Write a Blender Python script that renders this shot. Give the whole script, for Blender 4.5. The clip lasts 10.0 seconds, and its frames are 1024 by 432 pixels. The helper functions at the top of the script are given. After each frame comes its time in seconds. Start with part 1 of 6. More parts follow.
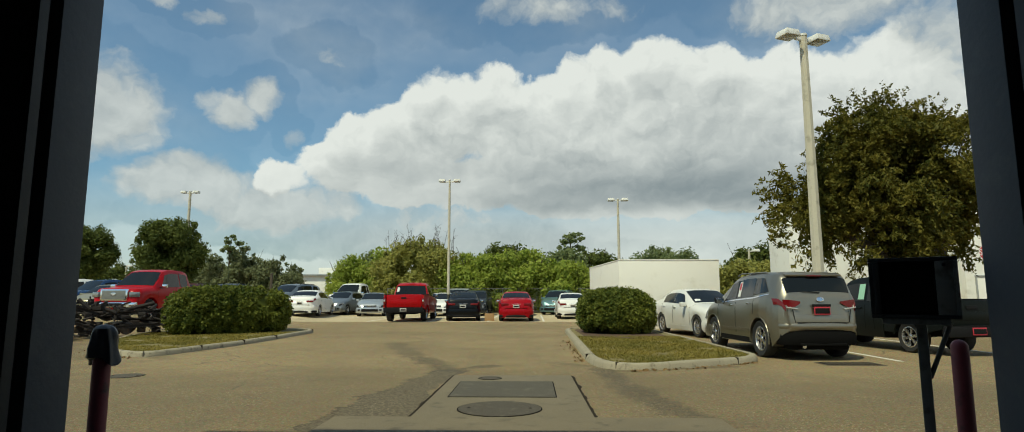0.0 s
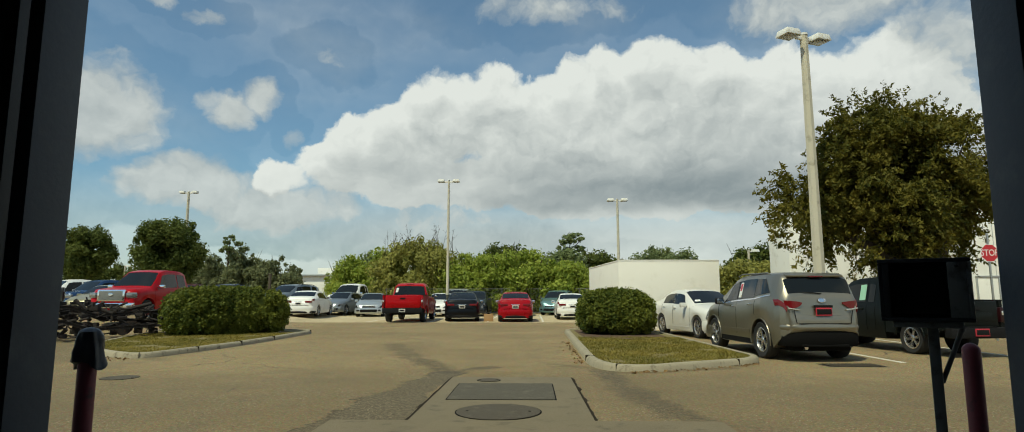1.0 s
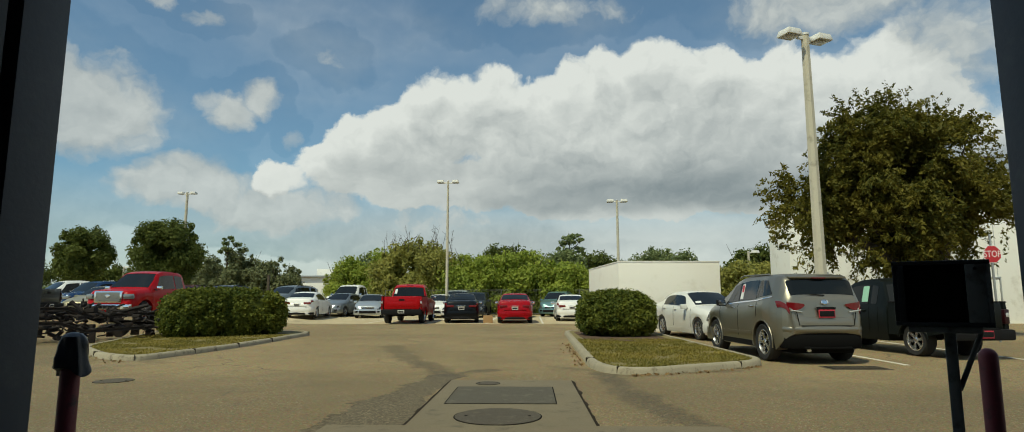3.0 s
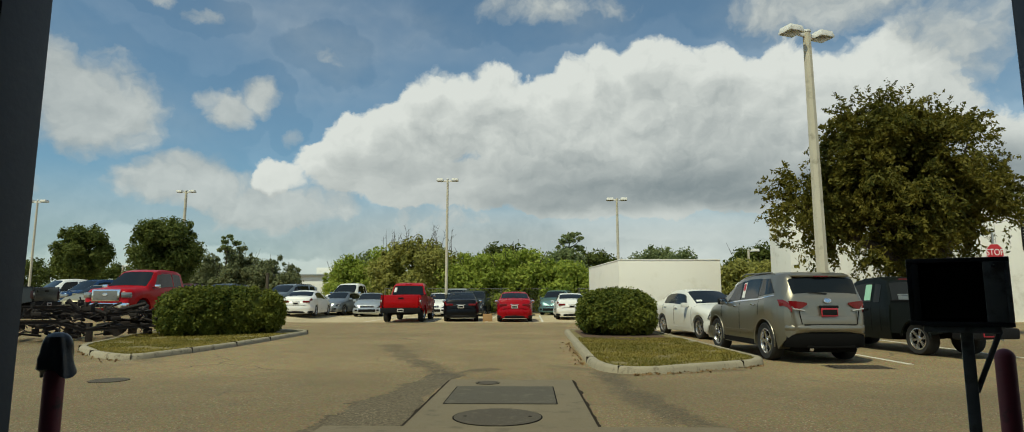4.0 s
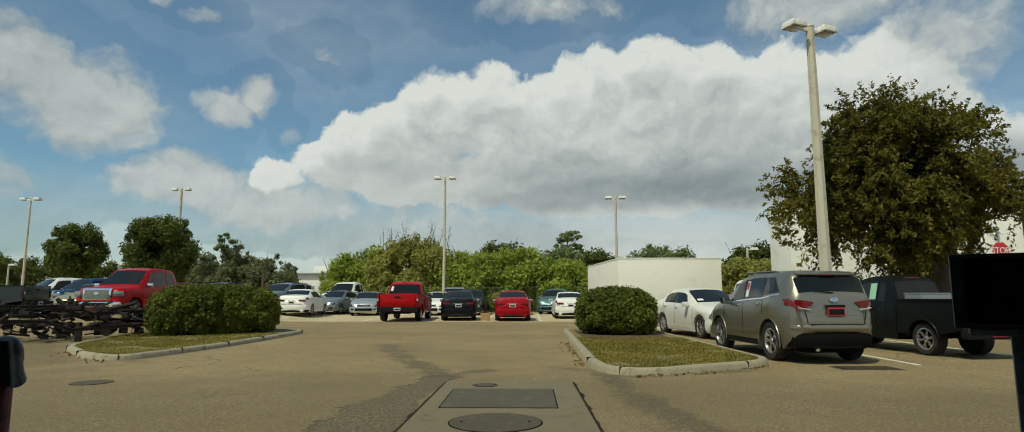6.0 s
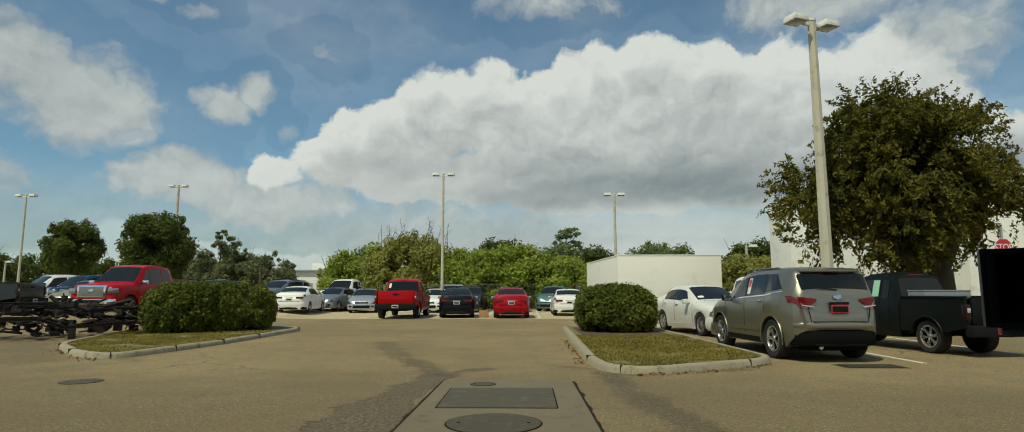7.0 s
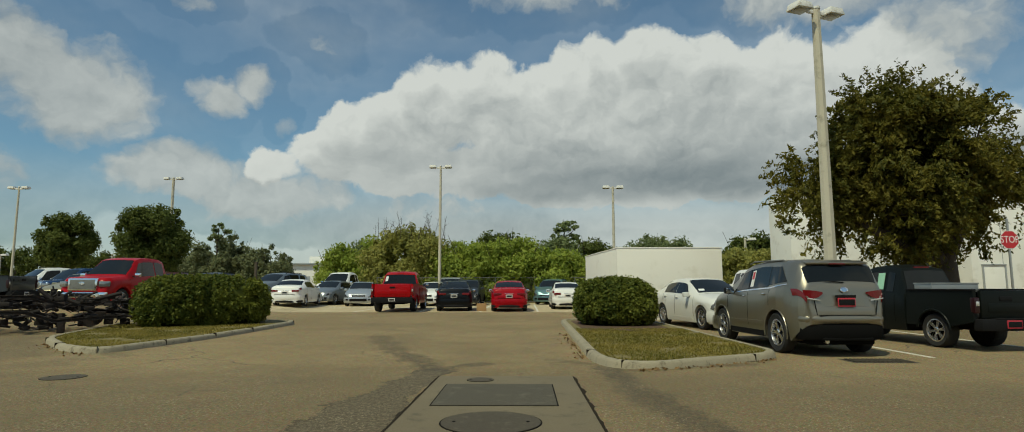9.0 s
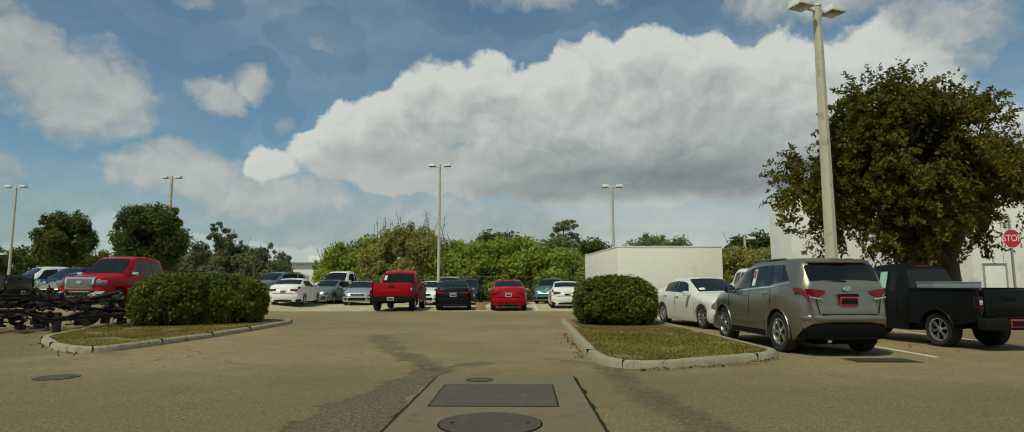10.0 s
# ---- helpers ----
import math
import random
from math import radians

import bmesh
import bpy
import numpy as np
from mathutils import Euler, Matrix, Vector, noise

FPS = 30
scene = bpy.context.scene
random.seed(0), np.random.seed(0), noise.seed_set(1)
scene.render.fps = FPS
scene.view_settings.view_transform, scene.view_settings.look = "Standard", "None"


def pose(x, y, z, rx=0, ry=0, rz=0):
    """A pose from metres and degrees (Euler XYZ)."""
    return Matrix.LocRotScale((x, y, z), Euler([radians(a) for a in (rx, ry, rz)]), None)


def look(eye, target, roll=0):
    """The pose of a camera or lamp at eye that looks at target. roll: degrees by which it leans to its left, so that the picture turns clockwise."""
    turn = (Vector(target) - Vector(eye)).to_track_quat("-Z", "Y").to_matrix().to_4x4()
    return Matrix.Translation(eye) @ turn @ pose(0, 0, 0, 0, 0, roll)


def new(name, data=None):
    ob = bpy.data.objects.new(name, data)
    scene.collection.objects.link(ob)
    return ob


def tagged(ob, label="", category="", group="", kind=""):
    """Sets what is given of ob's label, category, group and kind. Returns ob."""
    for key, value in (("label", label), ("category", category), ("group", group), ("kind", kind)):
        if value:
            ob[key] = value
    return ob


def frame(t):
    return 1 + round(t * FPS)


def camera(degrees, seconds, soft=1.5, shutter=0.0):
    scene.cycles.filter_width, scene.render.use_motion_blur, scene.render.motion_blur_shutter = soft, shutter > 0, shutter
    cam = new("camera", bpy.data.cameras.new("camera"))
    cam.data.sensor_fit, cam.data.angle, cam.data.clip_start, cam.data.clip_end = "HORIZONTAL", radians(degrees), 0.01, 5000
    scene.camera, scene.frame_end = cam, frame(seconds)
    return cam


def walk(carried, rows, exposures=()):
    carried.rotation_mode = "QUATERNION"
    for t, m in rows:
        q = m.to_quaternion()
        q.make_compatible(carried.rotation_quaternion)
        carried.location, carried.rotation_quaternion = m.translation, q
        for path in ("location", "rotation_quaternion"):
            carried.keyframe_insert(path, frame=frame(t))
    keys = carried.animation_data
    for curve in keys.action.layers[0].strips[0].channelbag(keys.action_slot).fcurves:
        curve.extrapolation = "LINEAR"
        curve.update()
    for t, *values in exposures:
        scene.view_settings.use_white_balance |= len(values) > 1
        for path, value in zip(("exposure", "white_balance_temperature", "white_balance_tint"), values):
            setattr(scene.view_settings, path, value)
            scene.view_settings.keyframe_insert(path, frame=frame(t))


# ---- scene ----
cam = camera(80.0, 10.0, 0.9)
PATH = [
    (0, (0.162, 0.030, 1.208), (0.0988, 2.0119, 1.4700), -0.07),
    (0.5, (0.163, 0.090, 1.213), (0.1001, 2.0717, 1.4759), -0.07),
    (1, (0.163, 0.132, 1.218), (0.1019, 2.1139, 1.4809), -0.07),
    (1.5, (0.163, 0.172, 1.223), (0.1010, 2.1547, 1.4804), -0.07),
    (2, (0.161, 0.201, 1.227), (0.1004, 2.1827, 1.4880), -0.07),
    (2.5, (0.159, 0.220, 1.230), (0.0991, 2.2009, 1.4978), -0.07),
    (4, (0.149, 0.367, 1.232), (0.0909, 2.3494, 1.4934), -0.07),
    (4.5, (0.145, 0.436, 1.233), (0.0876, 2.4176, 1.4950), -0.07),
    (5, (0.139, 0.515, 1.235), (0.0844, 2.4975, 1.4943), -0.07),
    (5.5, (0.135, 0.595, 1.235), (0.0821, 2.5775, 1.4937), -0.07),
    (7, (0.125, 0.866, 1.236), (0.0783, 2.8502, 1.4842), -0.07),
    (7.5, (0.122, 0.962, 1.235), (0.0773, 2.9468, 1.4765), -0.07),
    (8, (0.120, 1.032, 1.232), (0.0757, 3.0170, 1.4727), -0.07),
    (8.5, (0.117, 1.118, 1.229), (0.0752, 3.1042, 1.4601), -0.07),
    (9, (0.114, 1.182, 1.226), (0.0742, 3.1691, 1.4528), -0.07),
    (9.5, (0.111, 1.232, 1.224), (0.0721, 3.2186, 1.4528), -0.07),
    (10, (0.107, 1.292, 1.221), (0.0697, 3.2794, 1.4449), -0.07),
]
walk(cam, [(t, look(e, g, r)) for t, e, g, r in PATH], [(0, -0.13, 6200, -1), (4, -0.25, 6200, -1), (7, -0.32, 6200, -1), (10, -0.46, 6200, -1)])

# ---------------------------------------------------------------- world and sun
SUN_AZ, SUN_EL = radians(215), radians(57)      # azimuth clockwise from +y
sun_dir = Vector((math.sin(SUN_AZ) * math.cos(SUN_EL), math.cos(SUN_AZ) * math.cos(SUN_EL), math.sin(SUN_EL)))
sun = new("sun", bpy.data.lights.new("sun", "SUN"))
sun.data.energy, sun.data.angle, sun.data.color = 3.9, radians(0.6), (1.0, 0.885, 0.62)
sun.matrix_world = look(sun_dir * 50, (0, 0, 0))


class Nodes:
    """Short way to write node trees."""

    def __init__(self, tree):
        self.tree = tree
        tree.nodes.clear()

    def add(self, kind, **inputs):
        n = self.tree.nodes.new(kind)
        for k, v in inputs.items():
            self.set(n, k, v)
        return n

    def set(self, n, k, v):
        key = int(k[1:]) if k[0] == "i" and k[1:].isdigit() else k.replace("_", " ")
        sock = n.inputs[key]
        if isinstance(v, bpy.types.NodeSocket):
            self.tree.links.new(v, sock)
        else:
            sock.default_value = v

    def math(self, op, a, b=0.0, c=0.0, clamp=False):
        n = self.tree.nodes.new("ShaderNodeMath")
        n.operation, n.use_clamp = op, clamp
        for i, v in enumerate((a, b, c)):
            self.set(n, "i%d" % i, v)
        return n.outputs[0]

    def mix(self, f, a, b, blend="MIX"):
        n = self.tree.nodes.new("ShaderNodeMix")
        n.data_type, n.blend_type = "RGBA", blend
        for i, v in ((0, f), (6, a), (7, b)):
            if not isinstance(v, bpy.types.NodeSocket) and i > 0 and len(v) == 3:
                v = (*v, 1)
            self.set(n, "i%d" % i, v)
        return n.outputs[2]

    def ramp(self, v, lo, hi, smooth=True):
        n = self.tree.nodes.new("ShaderNodeMapRange")
        n.interpolation_type = "SMOOTHSTEP" if smooth else "LINEAR"
        self.set(n, "i0", v), self.set(n, "i1", lo), self.set(n, "i2", hi)
        return n.outputs[0]

    def noise(self, vec, scale, detail=4.0, rough=0.55, distortion=0.0):
        n = self.add("ShaderNodeTexNoise", Scale=scale, Detail=detail, Roughness=rough, Distortion=distortion)
        if vec is not None:
            self.set(n, "Vector", vec)
        return n.outputs[0]

    def scaled(self, vec, s):
        n = self.add("ShaderNodeMapping")
        n.inputs["Scale"].default_value = s
        self.set(n, "Vector", vec)
        return n.outputs[0]


SKY, CLOUD = 0.1, 9.6
# clouds by azimuth, elevation, half width, half height (degrees) and weight: the great cumulus bank ahead
HEADS = [
    (-22.6, 10.6, 2.8, 1.9, 1.0), (-19.0, 12.2, 3.2, 2.3, 1.2), (-16.6, 14.0, 2.8, 3.0, 1.2), (-12.8, 14.6, 3.8, 3.9, 1.3), (-8.6, 16.2, 4.4, 5.0, 1.3), (-4.0, 16.8, 4.6, 5.3, 1.4),
    (1.0, 15.5, 5.0, 5.0, 1.4), (4.6, 17.2, 3.8, 4.7, 1.3), (7.4, 20.0, 2.8, 3.4, 1.2), (12.0, 19.2, 4.4, 4.6, 1.3), (16.8, 18.6, 4.4, 4.1, 1.2), (23.0, 16.8, 6.0, 5.2, 1.2),
    (30.5, 15.5, 7.0, 6.0, 1.1), (36.0, 10.0, 7.0, 4.5, 1.0), (13.0, 14.5, 15.0, 6.5, 1.1), (8.0, 11.0, 16.0, 4.5, 1.5), (-8.0, 10.6, 14.0, 3.0, 1.2), (24.0, 10.5, 15.0, 4.0, 1.3),
]
# small and hazy clouds round it
PUFFS = [
    (27.0, 24.3, 9.5, 4.0, 0.8), (34.5, 18.5, 6.0, 5.5, 0.7), (1.2, 26.4, 6.5, 2.4, 0.45), (8.0, 25.8, 3.0, 1.3, 0.25), (-37.4, 15.0, 6.6, 4.4, 1.0), (-42.0, 17.0, 5.0, 4.0, 0.9), (-36.6, 19.4, 1.9, 0.8, 0.35),
    (-27.2, 15.8, 2.1, 1.9, 0.8), (-25.0, 17.2, 2.0, 1.7, 0.8), (-29.1, 16.6, 1.3, 1.1, 0.5), (-21.9, 14.3, 1.1, 1.3, 0.45), (-19.3, 21.4, 1.8, 1.0, 0.2), (-29.2, 23.5, 1.9, 0.9, 0.45), (-33.0, 24.2, 1.5, 0.6, 0.35),
    (-30.0, 9.4, 6.0, 2.7, 1.1), (-23.5, 7.8, 6.5, 2.8, 1.1), (-17.5, 7.9, 3.4, 2.1, 0.7), (-8.0, 6.6, 9.0, 2.2, 0.6), (-48.0, 8.0, 9.0, 3.5, 0.7),
]
# the rest of the sky, round and behind
ROUND = [(62, 20, 16, 14, 1.2), (-90, 25, 25, 14, 1.1), (120, 30, 40, 15, 1.1), (180, 22, 40, 12, 1.0), (-140, 35, 20, 12, 0.9)]


def build_world():
    world = bpy.data.worlds.new("sky")
    scene.world = world
    world.use_nodes = True
    N = Nodes(world.node_tree)
    sky = N.add("ShaderNodeTexSky")
    sky.sky_type, sky.sun_disc = "NISHITA", False
    sky.sun_elevation, sky.sun_rotation = SUN_EL, SUN_AZ
    sky.air_density, sky.dust_density, sky.ozone_density = 1.0, 0.6, 1.6
    co = N.add("ShaderNodeTexCoord").outputs["Generated"]
    x, y, z = N.add("ShaderNodeSeparateXYZ", Vector=co).outputs
    deg = 180 / math.pi
    az = N.math("MULTIPLY", N.math("ARCTAN2", x, y), deg)
    el = N.math("MULTIPLY", N.math("ARCSINE", z), deg)

    def vec(op, a, b):
        n = N.add("ShaderNodeVectorMath", i0=a, i1=b)
        n.operation = op
        return n.outputs[0]

    def place(az, el):
        return N.add("ShaderNodeCombineXYZ", X=az, Y=N.math("MULTIPLY", el, 1.12), Z=0.0).outputs[0]

    def curl(p, scale, amount, detail):
        n = N.add("ShaderNodeTexNoise", Vector=p, Scale=scale, Detail=detail, Roughness=0.6).outputs[1]
        return vec("MULTIPLY", vec("SUBTRACT", n, (0.5, 0.5, 0.5)), (amount, amount, 0.0))

    def field(p, banks):
        px, py, _ = N.add("ShaderNodeSeparateXYZ", Vector=p).outputs
        f = None
        for a, e, ra, re, wgt in banks:
            dx = N.math("MULTIPLY_ADD", px, 1 / ra, -a / ra)
            dy = N.math("MULTIPLY_ADD", py, 1 / (re * 1.12), -e / re)
            d2 = N.math("MULTIPLY_ADD", dx, dx, N.math("MULTIPLY", dy, dy))
            b = N.math("MULTIPLY_ADD", d2, -wgt, wgt)
            f = b if f is None else N.math("SMOOTH_MAX", f, b, 0.25)
        return N.math("MAXIMUM", f, -1.3)

    def billows(p):
        """Heaped heads at three sizes."""
        out = None
        for scale, amount in ((0.26, 0.55), (0.62, 0.26), (1.7, 0.13)):
            n = N.add("ShaderNodeTexVoronoi", Vector=p, Scale=scale)
            n.feature = "SMOOTH_F1"
            n.inputs["Smoothness"].default_value = 0.35
            b = N.math("MULTIPLY", N.math("SUBTRACT", 0.42, n.outputs[0]), amount)
            out = b if out is None else N.math("ADD", out, b)
        return N.math("MULTIPLY_ADD", N.math("SUBTRACT", N.noise(p, 0.35, 6.0, 0.62), 0.5), 0.9, out)

    here = place(az, el)
    bent = vec("ADD", here, vec("ADD", curl(here, 0.14, 4.2, 3.0), curl(here, 0.6, 1.7, 6.0)))
    lump = billows(bent)
    heap = field(bent, HEADS)
    wisp = field(bent, PUFFS + ROUND)
    d_heap = N.math("ADD", N.math("ADD", heap, lump), 0.10)
    d_wisp = N.math("ADD", wisp, N.math("MULTIPLY", lump, 0.9))
    m_heap = N.ramp(d_heap, -0.10, 0.42)
    m_wisp = N.math("MULTIPLY", N.ramp(d_wisp, -0.22, 0.68), 0.92)
    veil = N.math("MULTIPLY_ADD", N.ramp(N.noise(N.scaled(here, (0.6, 1.0, 1)), 0.10, 4.0, 0.5), 0.42, 0.75), 0.22, 0.10)
    low = N.math("MULTIPLY", N.ramp(el, 12.5, 5.0), N.math("MULTIPLY_ADD", N.ramp(az, -32.0, -8.0), 0.34, 0.56))
    cover = N.math("MAXIMUM", N.math("MAXIMUM", m_heap, m_wisp), N.math("MAXIMUM", veil, low))
    # heads are bright on the side towards the sun, grey in the depth of the bank and blue-grey under it
    towards = vec("ADD", bent, (-0.45, 0.95, 0.0))
    emboss = N.math("SUBTRACT", lump, billows(towards))
    emboss = N.math("MAXIMUM", N.math("MINIMUM", N.math("MULTIPLY", emboss, 0.42), 0.17), -0.17)
    above = field(vec("ADD", bent, (-0.5, 3.2, 0.0)), HEADS)
    top = N.math("SUBTRACT", 1.0, N.ramp(N.math("ADD", above, N.math("MULTIPLY", lump, 0.7)), -0.45, 0.95))
    patchy = N.ramp(N.noise(N.scaled(bent, (0.7, 1.5, 1.0)), 0.13, 5.0, 0.55, 0.3), 0.36, 0.64)
    s_heap = N.math("ADD", N.math("MULTIPLY_ADD", top, 0.24, 0.78), N.math("MULTIPLY", emboss, N.math("MULTIPLY_ADD", N.ramp(el, 10.0, 14.5), 0.7, 0.3)))
    s_heap = N.math("SUBTRACT", s_heap, N.math("MULTIPLY", N.math("SUBTRACT", 1.0, top), N.math("MULTIPLY", patchy, 0.18)))
    under = N.math("MULTIPLY", N.math("MULTIPLY", N.ramp(N.math("ADD", el, N.math("MULTIPLY", lump, 1.0)), 14.0, 9.6), N.ramp(N.math("ADD", el, N.math("MULTIPLY", lump, 1.2)), 7.0, 8.6)), N.math("MULTIPLY_ADD", N.ramp(az, -10.0, 6.0), 0.36, 0.05))
    s_heap = N.math("SUBTRACT", s_heap, under)
    s_wisp = N.math("ADD", N.math("MULTIPLY_ADD", N.ramp(d_wisp, 0.1, 0.9), 0.10, 0.56), N.math("MULTIPLY", emboss, 0.7))
    s_wisp = N.math("SUBTRACT", s_wisp, N.math("MULTIPLY", N.ramp(az, -33.0, -42.0), 0.10))
    pick = N.ramp(N.math("SUBTRACT", d_heap, d_wisp), -0.3, 0.3)
    shade = N.math("ADD", N.math("MULTIPLY", s_heap, pick), N.math("MULTIPLY", s_wisp, N.math("SUBTRACT", 1.0, pick)))
    shade = N.math("SUBTRACT", shade, N.math("MULTIPLY", N.ramp(el, 8.0, 2.5), 0.10), clamp=True)
    cloud = N.mix(shade, (0.15, 0.185, 0.21), (0.97, 0.92, 0.86))
    cloud = N.mix(1.0, cloud, (CLOUD, CLOUD, CLOUD), "MULTIPLY")
    blue = N.mix(1.0, sky.outputs[0], (0.84, 1.06, 1.08), "MULTIPLY")
    col = N.mix(N.math("MULTIPLY", cover, 0.95), blue, cloud)
    ground = N.mix(N.ramp(z, -0.02, 0.0), (1.2, 1.1, 0.9), col)
    bg = N.add("ShaderNodeBackground", Color=ground, Strength=SKY)
    N.add("ShaderNodeOutputWorld", Surface=bg.outputs[0])


build_world()


# ---------------------------------------------------------------- materials
def material(name, base, rough=0.6, metal=0.0, grain=40.0, vary=0.25, dirt=None, bump=0.0, blotch=0.6, coat=0.0, spec=0.5, random_=0.0, island=False):
    """A surface of that base colour with blotches and grain in object space."""
    m = bpy.data.materials.new(name)
    m.use_nodes = True
    N = Nodes(m.node_tree)
    co = N.add("ShaderNodeTexCoord").outputs["Object"]
    big = N.noise(co, blotch, 5.0, 0.6)
    fine = N.noise(co, grain, 3.0, 0.6)
    dark = tuple(c * (1 - vary) for c in base)
    lite = tuple(min(1, c * (1 + vary)) for c in base)
    col = N.mix(N.math("ADD", N.math("MULTIPLY", big, 0.6), N.math("MULTIPLY", fine, 0.4)), dark, lite)
    if dirt:
        col = N.mix(N.ramp(N.noise(co, blotch * 3.1, 6.0, 0.65), 0.52, 0.72), col, dirt)
    if random_:
        r = N.add("ShaderNodeNewGeometry").outputs["Random Per Island"] if island else N.add("ShaderNodeObjectInfo").outputs["Random"]
        col = N.mix(1.0, col, N.mix(r, (1 - random_,) * 3, (1 + random_,) * 3), "MULTIPLY")
    p = N.add("ShaderNodeBsdfPrincipled", Base_Color=col, Metallic=metal, Roughness=N.math("ADD", rough - 0.06, N.math("MULTIPLY", big, 0.12), clamp=True))
    p.inputs["Specular IOR Level"].default_value = spec
    if coat:
        p.inputs["Coat Weight"].default_value, p.inputs["Coat Roughness"].default_value = coat, 0.04
    if bump:
        b = N.add("ShaderNodeBump", Strength=bump, Distance=0.02, Height=fine)
        N.set(p, "Normal", b.outputs[0])
    N.add("ShaderNodeOutputMaterial", Surface=p.outputs[0])
    return m


def paint(name, base, metallic=0.0, rough=0.3, vary=0.06, coat=0.2, spec=0.35):
    return material("paint_" + name, base, rough, metallic, 300.0, vary, None, 0.0, 2.0, coat=coat, spec=spec)


def leaf_material(name, base, tip, trans=0.35):
    m = bpy.data.materials.new(name)
    m.use_nodes = True
    N = Nodes(m.node_tree)
    r = N.add("ShaderNodeNewGeometry").outputs["Random Per Island"]
    co = N.add("ShaderNodeTexCoord").outputs["Object"]
    col = N.mix(N.math("ADD", N.math("MULTIPLY", r, 0.6), N.math("MULTIPLY", N.ramp(N.noise(co, 0.7, 3.0), 0.35, 0.65), 0.4)), base, tip)
    p = N.add("ShaderNodeBsdfPrincipled", Base_Color=col, Roughness=0.65)
    p.inputs["Specular IOR Level"].default_value = 0.25
    t = N.add("ShaderNodeBsdfTranslucent", Color=col)
    mx = N.add("ShaderNodeMixShader", i0=trans, i1=p.outputs[0], i2=t.outputs[0])
    N.add("ShaderNodeOutputMaterial", Surface=mx.outputs[0])
    return m


